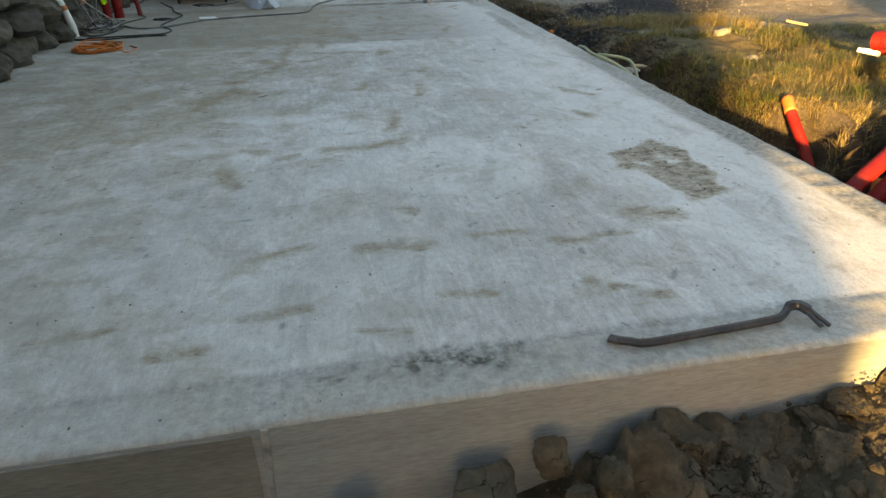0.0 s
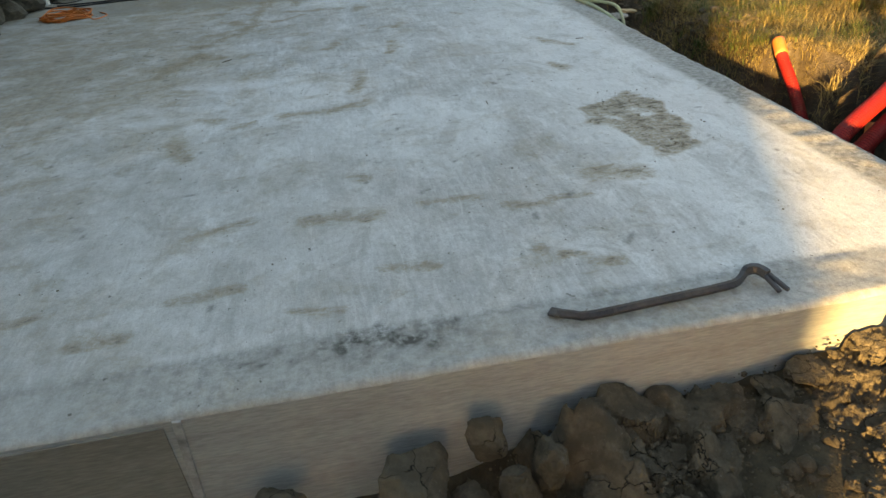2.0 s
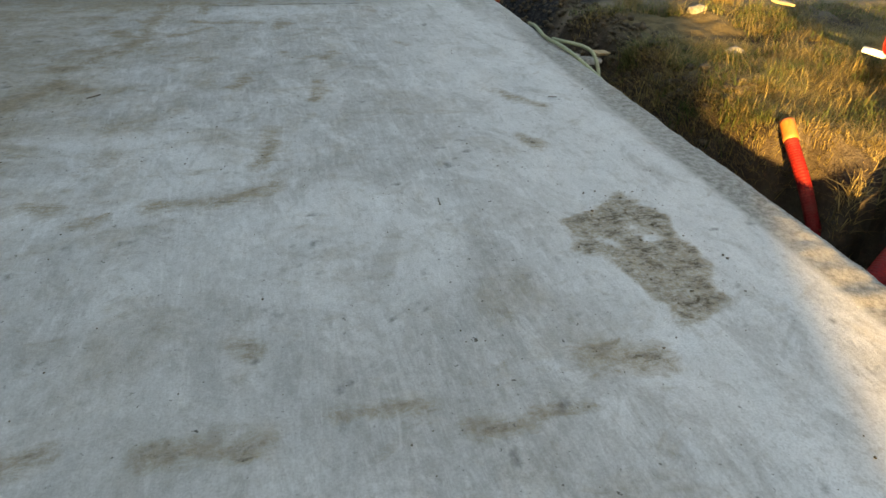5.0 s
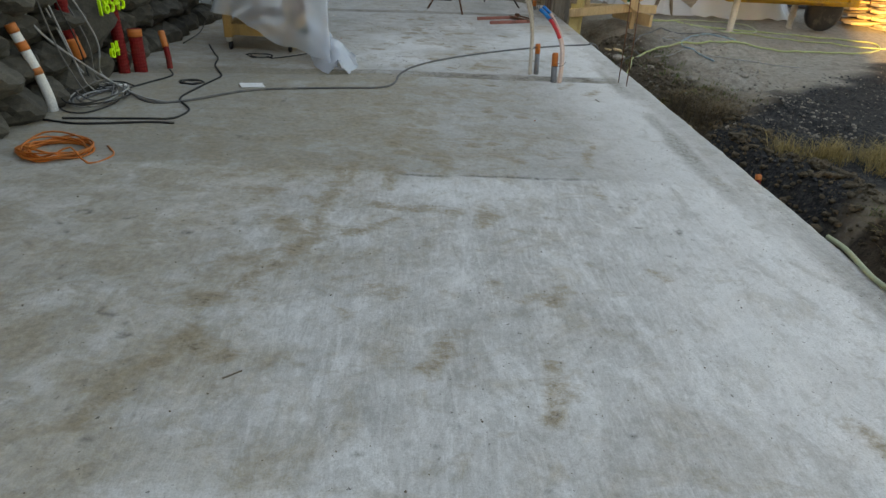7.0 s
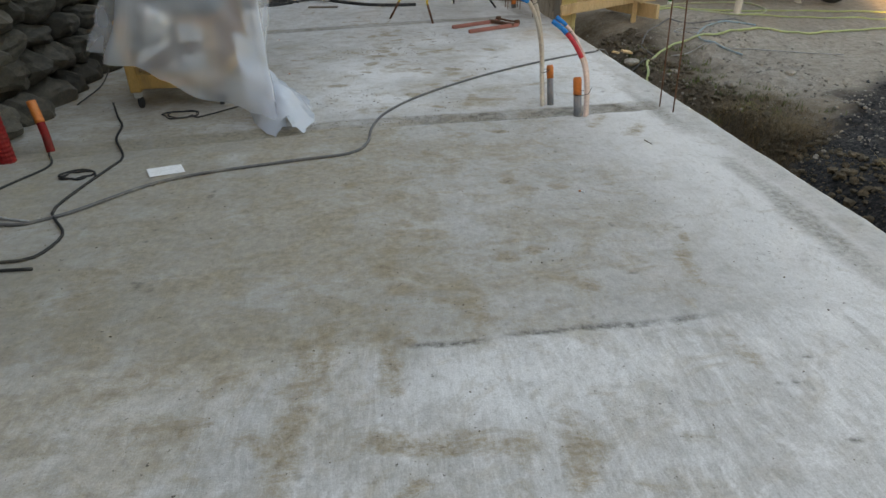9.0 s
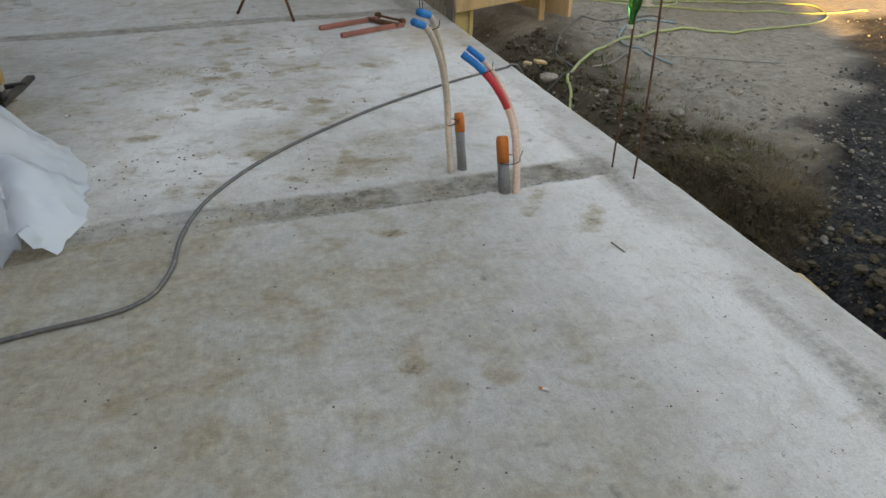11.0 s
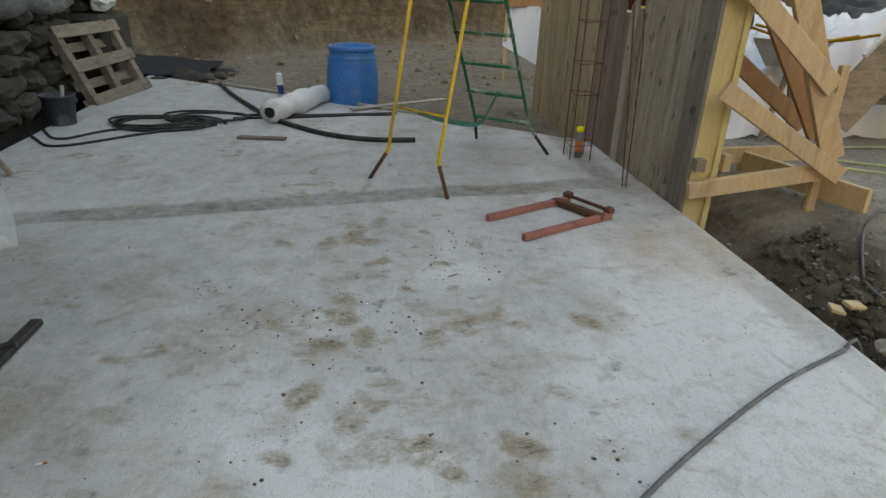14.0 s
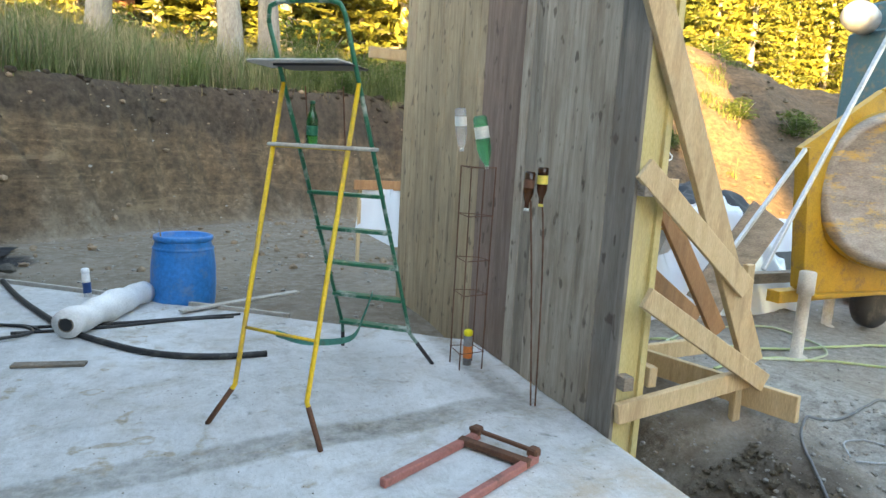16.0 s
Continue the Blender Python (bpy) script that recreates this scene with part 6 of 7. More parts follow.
for i, (x, y, z, l, r) in enumerate(((3.05, 5.75, -0.16, 0.2, 30), (2.95, 11.95, -0.17, 0.14, 60), (3.1, 12.0, -0.18, 0.12, 10), (2.68, 8.35, -0.12, 0.25, 70), (4.9, 6.1, 0.1, 0.3, 20))):
    tagged(part("wood_chip", boxed((l, 0.07, 0.02), pose(x, y, z + 0.03, 8, 10, r), 0.003), M_PINE), "small pale wood offcut on the ground", "wood offcut", "wood offcuts")

def clod_bm(size, seed):
    """A crumbly lump of dug clay with cracks and broken faces."""
    bm_ = stone_bm((size * 1.25, size * 1.1, size), seed, 4, 0.2, 0, (0.42, 0.68), 12)
    off = Vector((seed * 1.7 % 53, seed * 2.9 % 47, 3.1))
    for v in bm_.verts:
        p = v.co / size
        d_ = 0.1 * (1 - 2 * abs(noise.noise(p * 3.2 + off))) + 0.07 * noise.noise(p * 7 + off) + 0.03 * noise.noise(p * 14 + off) + 0.02 * noise.noise(p * 28 + off)
        crack = abs(noise.noise(p * 2.1 - off))
        v.co *= 1 + d_ - 0.12 * max(0.0, 1 - crack / 0.05)
    return bm_


# the heap of dug clay, its crust broken by cracks
hx, hy = np.meshgrid(np.arange(0.45, 2.6, 0.0075), np.arange(0.85, 1.672, 0.0075))
wx, wy = hx + 0.06 * fbm(hx, hy, 9, 5, 110), hy + 0.06 * fbm(hx, hy, 9, 5, 111)
seeds = np.random.RandomState(12)
cells = np.stack([0.3 + 2.6 * seeds.rand(150), 0.4 + 1.4 * seeds.rand(150)], 1)
tilt = seeds.randn(150, 3) * np.array([0.2, 0.2, 0.026])
first, second, owner = np.full(hx.shape, 9.0), np.full(hx.shape, 9.0), np.zeros(hx.shape, int)
for k, (cx, cy) in enumerate(cells):
    d_ = np.hypot(wx - cx, wy - cy)
    closer = d_ < first
    second = np.where(closer, first, np.minimum(second, d_))
    owner = np.where(closer, k, owner)
    first = np.where(closer, d_, first)
gap = second - first
lean_ = tilt[owner]
hz = heap_profile(hx, hy) + lean_[..., 2] + lean_[..., 0] * (hx - cells[owner, 0]) + lean_[..., 1] * (hy - cells[owner, 1])
hz = hz - 0.055 * (1 - step01(gap, 0.0, 0.012)) * step01(fbm(hx, hy, 4, 3, 115), -0.45, 0.1) - 0.012 * (1 - step01(gap, 0.0, 0.05)) + 0.011 * fbm(hx, hy, 14, 4, 112) + 0.007 * fbm(hx, hy, 50, 3, 113) + 0.05 * np.maximum(0, fbm(hx, hy, 4, 3, 114))
hz = np.minimum(hz, -0.03)
earth_heap = fast_mesh("earth_heap", np.stack([hx.ravel(), hy.ravel(), hz.ravel()], 1).tolist(), grid_faces(hx.shape[1], hx.shape[0]), M_CLOD)
tagged(earth_heap, "heap of dug brown clay with cracked crust", "earth heap", kind="stuff")

# clods of dug earth in front of the slab
rng = random.Random(21)
CLODS = [(0.08, 1.55, -0.27, 0.16, 1.0), (0.45, 1.53, -0.25, 0.22, 0.9), (0.675, 1.6, -0.205, 0.13, 1.25), (0.83, 1.5, -0.25, 0.115, 1.75), (0.73, 1.49, -0.27, 0.12, 1.3), (0.6, 1.5, -0.34, 0.13, 0.8),
         (1.02, 1.57, -0.27, 0.16, 0.95), (1.0, 1.47, -0.3, 0.17, 0.85), (0.88, 1.38, -0.33, 0.13, 0.9), (0.3, 1.42, -0.36, 0.16, 0.8), (1.23, 1.61, -0.245, 0.15, 0.8), (1.4, 1.6, -0.26, 0.13, 0.85), (1.68, 1.61, -0.2, 0.13, 0.8), (2.0, 1.6, -0.14, 0.13, 0.9), (1.55, 1.6, -0.22, 0.1, 0.8), (-0.2, 1.5, -0.36, 0.17, 0.8)]
for i, (x, y, z, s, tall) in enumerate(CLODS):
    ob = part("earth_clod", clod_bm(s, 500 + i), M_CLOD)
    ob.matrix_world = pose(x, y, z, rng.uniform(-12, 12), rng.uniform(-12, 12), rng.uniform(0, 360)) @ Matrix.Diagonal((1, 1, tall, 1))
    tagged(ob, "lump of broken brown earth beside the slab", "earth clod", "earth clods")


def scatter(name, count, area, size, mat_, label, seed, tall=0.7, keep=None, base=None, sub=1, kinds=8, lift=0.0):
    """Many small lumps joined in one mesh."""
    rg = random.Random(seed)
    kinds_ = []
    for k_ in range(kinds):
        b_ = stone_bm((1, 1, tall), seed * 31 + k_, sub, 0.35)
        kinds_.append((np.array([v.co[:] for v in b_.verts]), [[v.index for v in f.verts] for f in b_.faces]))
        b_.free()
    vs, fs, n = [], [], 0
    xs_ = [rg.uniform(area[0], area[1]) for _ in range(count)]
    ys_ = [rg.uniform(area[2], area[3]) for _ in range(count)]
    hs = ground_height(np.array(xs_), np.array(ys_)) if base is None else [base] * count
    for x, y, h in zip(xs_, ys_, hs):
        if keep and not keep(x, y):
            continue
        s = size[0] * (size[1] / size[0]) ** (rg.random() ** 2.2)
        pv, pf = rg.choice(kinds_)
        a_ = rg.uniform(0, 6.28)
        c_, s_ = math.cos(a_) * s, math.sin(a_) * s
        q = np.stack([x + pv[:, 0] * c_ - pv[:, 1] * s_, y + pv[:, 0] * s_ + pv[:, 1] * c_, h + lift + pv[:, 2] * s + s * 0.12], 1)
        vs.extend(q.tolist())
        fs.extend([[i + n for i in f] for f in pf])
        n += len(pv)
    return tagged(fast_mesh(name, vs, fs, mat_), label, "rubble", kind="stuff")


outside = lambda x, y: x > EDGE_X + 0.02 or y < FRONT_Y - 0.02 or y > back_y(x) + 0.05
scatter("earth_crumbs", 5200, (0.2, 4.2, 0.2, 1.66), (0.008, 0.06), M_CLOD, "broken crumbs of brown earth in the pit", 31, 0.8, outside)
scatter("heap_crumbs", 3000, (0.7, 2.5, 0.9, 1.66), (0.003, 0.022), M_CLOD, "small crumbs of clay on the heap", 43, 0.8, None, None, 1, 8, 0.058)
scatter("earth_lumps", 60, (0.45, 3.4, 0.5, 1.64), (0.03, 0.11), M_CLOD, "broken lumps of dug earth", 30, 0.8, outside, None, 3)
scatter("ditch_rubble", 2400, (2.6, 4.8, 8.6, 13.4), (0.008, 0.05), M_PEBBLE, "grey rubble and stones along the slab edge", 32, 0.7, outside)
scatter("ditch_clods", 5600, (2.6, 3.5, 4.4, 12.9), (0.012, 0.085), M_CLOD, "brown clods along the slab edge", 33, 0.7, outside, None, 1, 8, 0.012)
scatter("yard_stones", 4200, (3.1, 8.5, 9.0, 16.0), (0.006, 0.035), M_PEBBLE, "small stones strewn over the yard", 34, 0.6, outside)
scatter("yard_stones", 1500, (-4, 6, 15.5, 25.5), (0.015, 0.09), M_PEBBLE, "small stones strewn below the cut bank", 35, 0.6, outside)
M_TARCHIP = stuff_mat("black_gravel", (0.012, 0.013, 0.016), (0.06, 0.062, 0.07), 30, 0.8, fine=90, depth=0.5)
scatter("black_gravel", 4200, (2.7, 8.5, 6.9, 11.5), (0.01, 0.05), M_TARCHIP, "black crushed gravel heap", 36, 0.7, lambda x, y: outside(x, y) and near_line(np.array(x), np.array(y), (2.7, 7.45), (8.2, 12.2))[0] < 0.85)
M_CRUMB = stuff_mat("dry_mud_crumbs", (0.075, 0.06, 0.042), (0.2, 0.155, 0.105), 20, 0.95, fine=60)
scatter("mud_crumbs", 2600, (-2.2, 2.5, 1.75, 14.5), (0.002, 0.011), M_CRUMB, "dry mud crumbs on the slab", 37, 0.6, base=0.001)
scatter("mud_crumbs", 2200, (-0.4, 1.3, 9.6, 13.0), (0.003, 0.02), M_CRUMB, "dry mud crumbs trodden over the slab", 38, 0.4, lambda x, y: fbm(np.array([x]), np.array([y]), 2.2, 3, 38)[0] > 0.1, 0.001)
scatter("mud_crumbs", 160, (1.72, 2.12, 2.8, 3.55), (0.003, 0.017), M_CRUMB, "dry mud crumbs on the mud patch", 39, 0.4, base=0.001)
scatter("joint_crumbs", 900, (-0.6, 2.3, 9.3, 9.58), (0.003, 0.014), M_CRUMB, "mud crumbs lying in the slab joint", 44, 0.5, base=-0.004)
M_BANKSTONE = stuff_mat("bank_stone", (0.14, 0.1, 0.065), (0.3, 0.22, 0.15), 9, 0.95, fine=45, depth=0.7, vary=0.2)
scatter("bank_stones", 1500, (-8, 8, 18.4, 26.6), (0.02, 0.16), M_BANKSTONE, "stones and clods in the cut bank", 40, 0.8)
for i, (x, y, r) in enumerate(((-0.62, 10.95, 20), (0.42, 11.9, 70), (1.3, 8.0, 140), (-0.9, 12.6, 40))):
    butt = thing("cigarette_end", "small white cigarette end on the slab", "litter", pose(x, y, 0.005, 0, 0, r), "cigarette ends")
    part("paper", sweep([(0, 0, 0), (0.02, 0, 0)], 0.004, 8, straight=True), M_PAPER, butt)
    part("filter", sweep([(0.02, 0, 0), (0.032, 0, 0)], 0.0042, 8, straight=True), M_ORANGE, butt)
for i, (x, y, r, l) in enumerate(((1.95, 8.75, 30, 0.09), (-1.0, 11.3, 70, 0.05), (0.9, 12.2, 10, 0.06), (2.1, 4.6, 50, 0.05), (-0.3, 4.9, 120, 0.07), (1.2, 3.6, 80, 0.05))):
    tagged(part("twig", sweep([(x, y, 0.004), (x + l * math.cos(r), y + l * math.sin(r), 0.006)], 0.003, 6, straight=True), M_OLDWOOD), "small dry twig lying on the slab", "twig", "twigs")
scatter("turf_clods", 5200, (-9, 8, 17.5, 28.0), (0.05, 0.26), M_TOPSOIL, "dark topsoil clods along the bank edge", 41, 0.7, lambda x, y: 0.78 < y - bank_foot(x) < 1.22, sub=2)


# ---- yard behind the formwork ----
part("waling", beamed((2.2, 17.3, 2.62), (2.9, 17.3, 2.62), 0.05, 0.12), M_PINE, formwork)
mixer = thing("concrete_mixer", "large yellow concrete mixer with cement-caked drum", "mixer", pose(0.02, 0, 0.02))
bm = bmesh.new()
poly = [(5.72, 1.78), (5.92, 0.42), (6.1, 0.34), (7.9, 0.34), (7.9, 2.6), (7.3, 2.6), (6.75, 2.4)]
lo_, hi_ = [bm.verts.new((x, 14.62, z)) for x, z in poly], [bm.verts.new((x, 14.7, z)) for x, z in poly]
bm.faces.new(lo_)
bm.faces.new(hi_[::-1])
for i in range(len(poly)):
    j = (i + 1) % len(poly)
    bm.faces.new((lo_[j], lo_[i], hi_[i], hi_[j]))
part("side_plate", bm, M_MIXER, mixer, "scratched yellow side plate")
for i in range(len(poly) - 1):
    (x0, z0), (x1, z1) = poly[i], poly[i + 1]
    part("plate_rim", beamed((x0, 14.6, z0), (x1, 14.6, z1), 0.12, 0.035), M_MIXER, mixer)
axis = Vector((-0.42, -0.9, 0.06)).normalized()
m_ = Matrix.Translation((6.8, 14.4, 1.42)) @ axis.to_track_quat("Z", "Y").to_matrix().to_4x4()
part("drum", lathe([(0.5, -0.5), (0.74, -0.3), (0.78, -0.05), (0.78, 0.08), (0.74, 0.14), (0.7, 0.15), (0.68, 0.1), (0.3, 0.06), (0.02, 0.06)], 48, m_), M_MIXDRUM, mixer, "drum caked with dry cement", True)
part("drum_band", lathe([(0.785, -0.02), (0.8, 0.0), (0.8, 0.05), (0.785, 0.07)], 48, m_, False), M_MIXER, mixer, soft=True)
for x, y in ((5.75, 14.4), (7.25, 15.2)):
    part("leg", lathe([(0.1, -0.22), (0.1, -0.2), (0.055, -0.19), (0.055, 0.4), (0.075, 0.41), (0.075, 0.62), (0.06, 0.63)], 16, pose(x, y, 0)), M_WORN, mixer, "pale steel prop leg", True)
part("chassis", beamed((5.7, 14.7, 0.32), (8.2, 14.9, 0.32), 0.14, 0.12), M_MIXER, mixer)
part("chassis", beamed((5.7, 15.5, 0.32), (8.2, 15.6, 0.32), 0.14, 0.12), M_OLDWOOD, mixer)
for a, b in (((5.9, 14.1, 2.75), (4.62, 13.95, 0.75)), ((5.35, 14.3, 1.75), (4.55, 14.2, 0.9))):
    part("stay", beamed(a, b, 0.034, 0.034), M_STEEL, mixer, "galvanised steel stay")
part("chute", beamed((5.0, 14.9, 0.2), (5.55, 14.75, 1.15), 0.03, 0.4), M_OLDWOOD, mixer, "grey plank chute side")
part("wheel", lathe([(0.1, -0.08), (0.28, -0.09), (0.33, -0.05), (0.33, 0.05), (0.28, 0.09), (0.1, 0.08)], 28, pose(7.7, 15.0, 0.14, 90, 0, 0)), M_BLACK, mixer, soft=True)


def heap_sheet(name, c, size, high, mat_, label, seed, rough=0.12, n=46):
    """A crumpled sheet over a heap."""
    bm_ = bmesh.new()
    rows_ = []
    for i in range(n):
        row_ = []
        for j in range(n):
            u_, v_ = i / (n - 1) * 2 - 1, j / (n - 1) * 2 - 1
            x, y = c[0] + u_ * size[0] / 2, c[1] + v_ * size[1] / 2
            dome = max(0.0, 1 - u_ ** 4) * max(0.0, 1 - v_ ** 4)
            q = Vector((x * 1.6, y * 1.6, seed))
            crease = 1 - 2 * abs(noise.noise(q * 1.3))
            h = high * dome * (0.8 + 0.35 * noise.noise(q * 0.6)) + rough * (crease * 0.8 + 0.5 * noise.noise(q * 3.5)) * (0.3 + dome)
            row_.append(bm_.verts.new((x + 0.06 * noise.noise(q * 2), y + 0.06 * noise.noise(q * 2.2), c[2] + max(0.0, h))))
        rows_.append(row_)
    for a_, b_ in zip(rows_, rows_[1:]):
        for j in range(n - 1):
            bm_.faces.new((a_[j], b_[j], b_[j + 1], a_[j + 1]))
    return tagged(part(name, bm_, mat_, soft=True), label, "plastic sheet")


heap_sheet("white_sheet", (5.95, 16.7, -0.15), (3.5, 2.2), 1.3, M_FILM_HEAVY, "crumpled white plastic sheeting over a heap", 4.0, 0.26, 70)
heap_sheet("black_tarpaulin", (8.3, 19.6, -0.1), (5.0, 3.4), 1.5, M_TARP, "black tarpaulin over a material heap", 9.0)
heap_sheet("white_bag", (8.0, 16.6, 0.5), (0.9, 0.7), 0.5, M_FILM_HEAVY, "crumpled white plastic bag beside the mixer", 12.0, 0.06, 24)
heap_sheet("dark_sheet", (-3.2, 19.7, -0.08), (2.6, 1.5), 0.12, M_TARP, "dark plastic sheet flat below the bank", 15.0, 0.04, 30)
hung = thing("hung_sheet", "white plastic sheet hanging from a brown plank", "plastic sheet", pose(3.3, 19.0, 0))
bm = bmesh.new()
prev = None
for i in range(22):
    x = -0.75 + 1.5 * i / 21
    row = [bm.verts.new((x + 0.08 * (1 - k_ / 12) * (x < -0.3), 0.05 * math.sin(i * 0.9 + k_ * 0.2) + 0.03 * math.sin(i * 2.3), 1.0 - (0.85 - 0.5 * max(0, -x - 0.2)) * k_ / 12)) for k_ in range(13)]
    if prev:
        for k_ in range(12):
            bm.faces.new((prev[k_], row[k_], row[k_ + 1], prev[k_ + 1]))
    prev = row
part("sheet", bm, M_FILM_HEAVY, hung, soft=True)
part("plank", beamed((-0.8, 0, 1.05), (1.4, 0.1, 1.05), 0.04, 0.14), M_PINE_RED, hung)
for x in (-0.7, 1.2):
    part("post", beamed((x, 0.06, -0.15), (x, 0.06, 1.1), 0.05, 0.05), M_PINE, hung)
stack = thing("timber_stack", "stack of weathered planks and pallets in the yard", "timber", pose(9.9, 15.9, -0.18, 0, 0, 12))
rng = random.Random(14)
for k_ in range(6):
    for j in range(4):
        part("plank", boxed((2.4 + rng.uniform(-0.3, 0.3), 0.2, 0.05), pose(rng.uniform(-0.15, 0.15), -0.45 + 0.27 * j, 0.12 + 0.12 * k_, 0, 0, rng.uniform(-4, 4)), 0.004), M_PINE if (k_ + j) % 3 else M_OLDWOOD, stack)
    for x in (-0.8, 0.8):
        part("batten", boxed((0.07, 1.1, 0.06), pose(x, -0.05, 0.06 + 0.12 * k_), 0.003), M_OLDWOOD, stack)
plant = thing("site_machine", "tall blue-grey site machine with yellow rail", "machine", pose(15.2, 20.5, 0.05))
part("column", boxed((1.0, 1.2, 5.0), pose(0.2, 0, 2.4), 0.05), M_MACHINE, plant)
part("cabin", boxed((1.4, 1.3, 0.7), pose(0.9, -0.05, 5.3), 0.06), M_MACHINE, plant)
part("tank", lathe([(0.2, -0.42), (0.32, -0.36), (0.34, 0.0), (0.32, 0.36), (0.2, 0.42)], 24, pose(-0.75, 0, 5.1, 0, 90, 20)), M_STEEL, plant, "round grey steel tank", True)
for z in (4.9, 5.4):
    part("rail", beamed((-0.3, -0.9, z), (1.6, -0.9, z), 0.06, 0.06), M_MIXER, plant, "yellow guard rail")
for x in (-0.3, 0.6, 1.5):
    part("rail_post", beamed((x, -0.9, 4.7), (x, -0.9, 5.5), 0.05, 0.05), M_MIXER, plant)
barrow = thing("wheelbarrow", "wheelbarrow with yellow handles behind the braces", "wheelbarrow", pose(4.9, 15.6, -0.18, 0, 0, 30))
part("tray", lathe([(0.22, 0.32), (0.4, 0.58), (0.41, 0.6), (0.38, 0.58), (0.2, 0.34)], 4, pose(0, 0, 0.5, 0, 0, 45)), M_STEEL, barrow)
part("wheel", lathe([(0.05, -0.04), (0.16, -0.045), (0.2, 0), (0.16, 0.045), (0.05, 0.04)], 24, pose(-0.2, 0.5, 1.25, 90, 0, 60)), M_BLACK, barrow, soft=True)
for x in (-0.24, 0.24):
    part("handle", sweep([(x, -0.7, 1.2), (x, -0.2, 1.1), (x * 0.5, 0.5, 1.2)], 0.016, 8), M_MIXER, barrow, "yellow tube handle", True)
part("stand", beamed((-0.2, 0, 0.02), (0.1, 0, 0.85), 0.05, 0.05), M_OLDWOOD, barrow)
part("stand", beamed((0.25, -0.1, 0.02), (0.1, 0, 0.85), 0.05, 0.05), M_OLDWOOD, barrow)


cords = thing("cord_bundle", "bundle of loose white cords hung behind the formwork", "cords", pose(3.8, 14.4, 1.72))
rng = random.Random(31)
for k_ in range(9):
    pts = [(rng.uniform(-0.05, 0.05), rng.uniform(-0.04, 0.04), 0.16)] + [(rng.uniform(-0.16, 0.16), rng.uniform(-0.06, 0.06), 0.1 - 0.07 * i_) for i_ in range(5)]
    part("cord", sweep(pts, 0.005, 6, 0.03), M_PAPER if k_ % 3 else M_GREYWIRE, cords, soft=True)
part("hook", sweep([(-1.0, 0, 0.2), (-0.4, 0, 0.21), (0, 0, 0.17)], 0.006, 6, 0.05), M_RUST, cords, "thin rusty wire hook")


# ---- plants ----
def leaf_mat(name, c1, c2, scale=1.5):
    m, t, b = blank(name, 0.7, 0.0, 0.25)
    g = t.nodes.new("ShaderNodeNewGeometry")
    n = noise_tex(t, world_coords(t), scale, 4)
    col = mix(t, ramp(t, n, 0.35, 0.65), c1, c2)
    hsv = t.nodes.new("ShaderNodeHueSaturation")
    r = node(t, "ShaderNodeMapRange", To_Min=0.65, To_Max=1.35)
    t.links.new(g.outputs["Random Per Island"], r.inputs[0])
    t.links.new(r.outputs[0], hsv.inputs["Value"])
    t.links.new(col, hsv.inputs["Color"])
    t.links.new(hsv.outputs[0], b.inputs["Base Color"])
    b.inputs["Subsurface Weight"].default_value = 0.0
    tr = t.nodes.new("ShaderNodeBsdfTranslucent")
    t.links.new(hsv.outputs[0], tr.inputs[0])
    mx = t.nodes.new("ShaderNodeMixShader")
    mx.inputs[0].default_value = 0.35
    out = t.nodes["Material Output"]
    t.links.new(b.outputs[0], mx.inputs[1])
    t.links.new(tr.outputs[0], mx.inputs[2])
    t.links.new(mx.outputs[0], out.inputs[0])
    return m


M_GRASS = leaf_mat("mixed_grass", (0.055, 0.085, 0.022), (0.15, 0.165, 0.06))
M_DRY = leaf_mat("dry_grass", (0.19, 0.145, 0.06), (0.38, 0.3, 0.14))
M_WEED = leaf_mat("brown_weeds", (0.09, 0.068, 0.042), (0.2, 0.15, 0.09))
M_TALL = leaf_mat("shaded_tall_grass", (0.08, 0.12, 0.035), (0.2, 0.22, 0.1))
M_TALLDRY = leaf_mat("ripe_tall_grass", (0.2, 0.17, 0.1), (0.38, 0.33, 0.2))
M_LEAF = leaf_mat("broad_leaves", (0.05, 0.09, 0.02), (0.1, 0.13, 0.03))
M_NEEDLE = leaf_mat("pine_needles", (0.08, 0.1, 0.02), (0.22, 0.21, 0.038), 0.3)
M_BARK = stuff_mat("pale_bark", (0.14, 0.12, 0.1), (0.32, 0.3, 0.27), 6, 0.9, fine=30, depth=0.8, stretch=(1, 1, 0.3))


def blades(name, places, mat_, label, low, high, width, seed, lean=0.5):
    """Blades of grass at given places (x, y, z)."""
    rg = np.random.RandomState(seed)
    p = np.asarray(places, float)
    n = len(p)
    h, a = low + (high - low) * rg.rand(n) ** 1.5, rg.rand(n) * 6.283
    d = np.stack([np.cos(a), np.sin(a), np.zeros(n)], 1)
    side = np.stack([-np.sin(a), np.cos(a), np.zeros(n)], 1) * (width * (0.6 + 0.8 * rg.rand(n)))[:, None]
    up = np.array([0, 0, 1.0])
    k = (lean * rg.rand(n) * h)[:, None]
    b0, b1 = p - side / 2, p + side / 2
    mid = p + d * k * 0.35 + up * (h * 0.6)[:, None]
    m0, m1 = mid - side * 0.35, mid + side * 0.35
    tip = p + d * k * 1.3 + up * h[:, None]
    v = np.stack([b0, b1, m0, m1, tip], 1).reshape(-1, 3)
    i = np.arange(n) * 5
    quads, tris = np.stack([i, i + 1, i + 3, i + 2], 1).tolist(), np.stack([i + 2, i + 3, i + 4], 1).tolist()
    return tagged(fast_mesh(name, v.tolist(), quads + tris, mat_), label, "grass", kind="stuff")


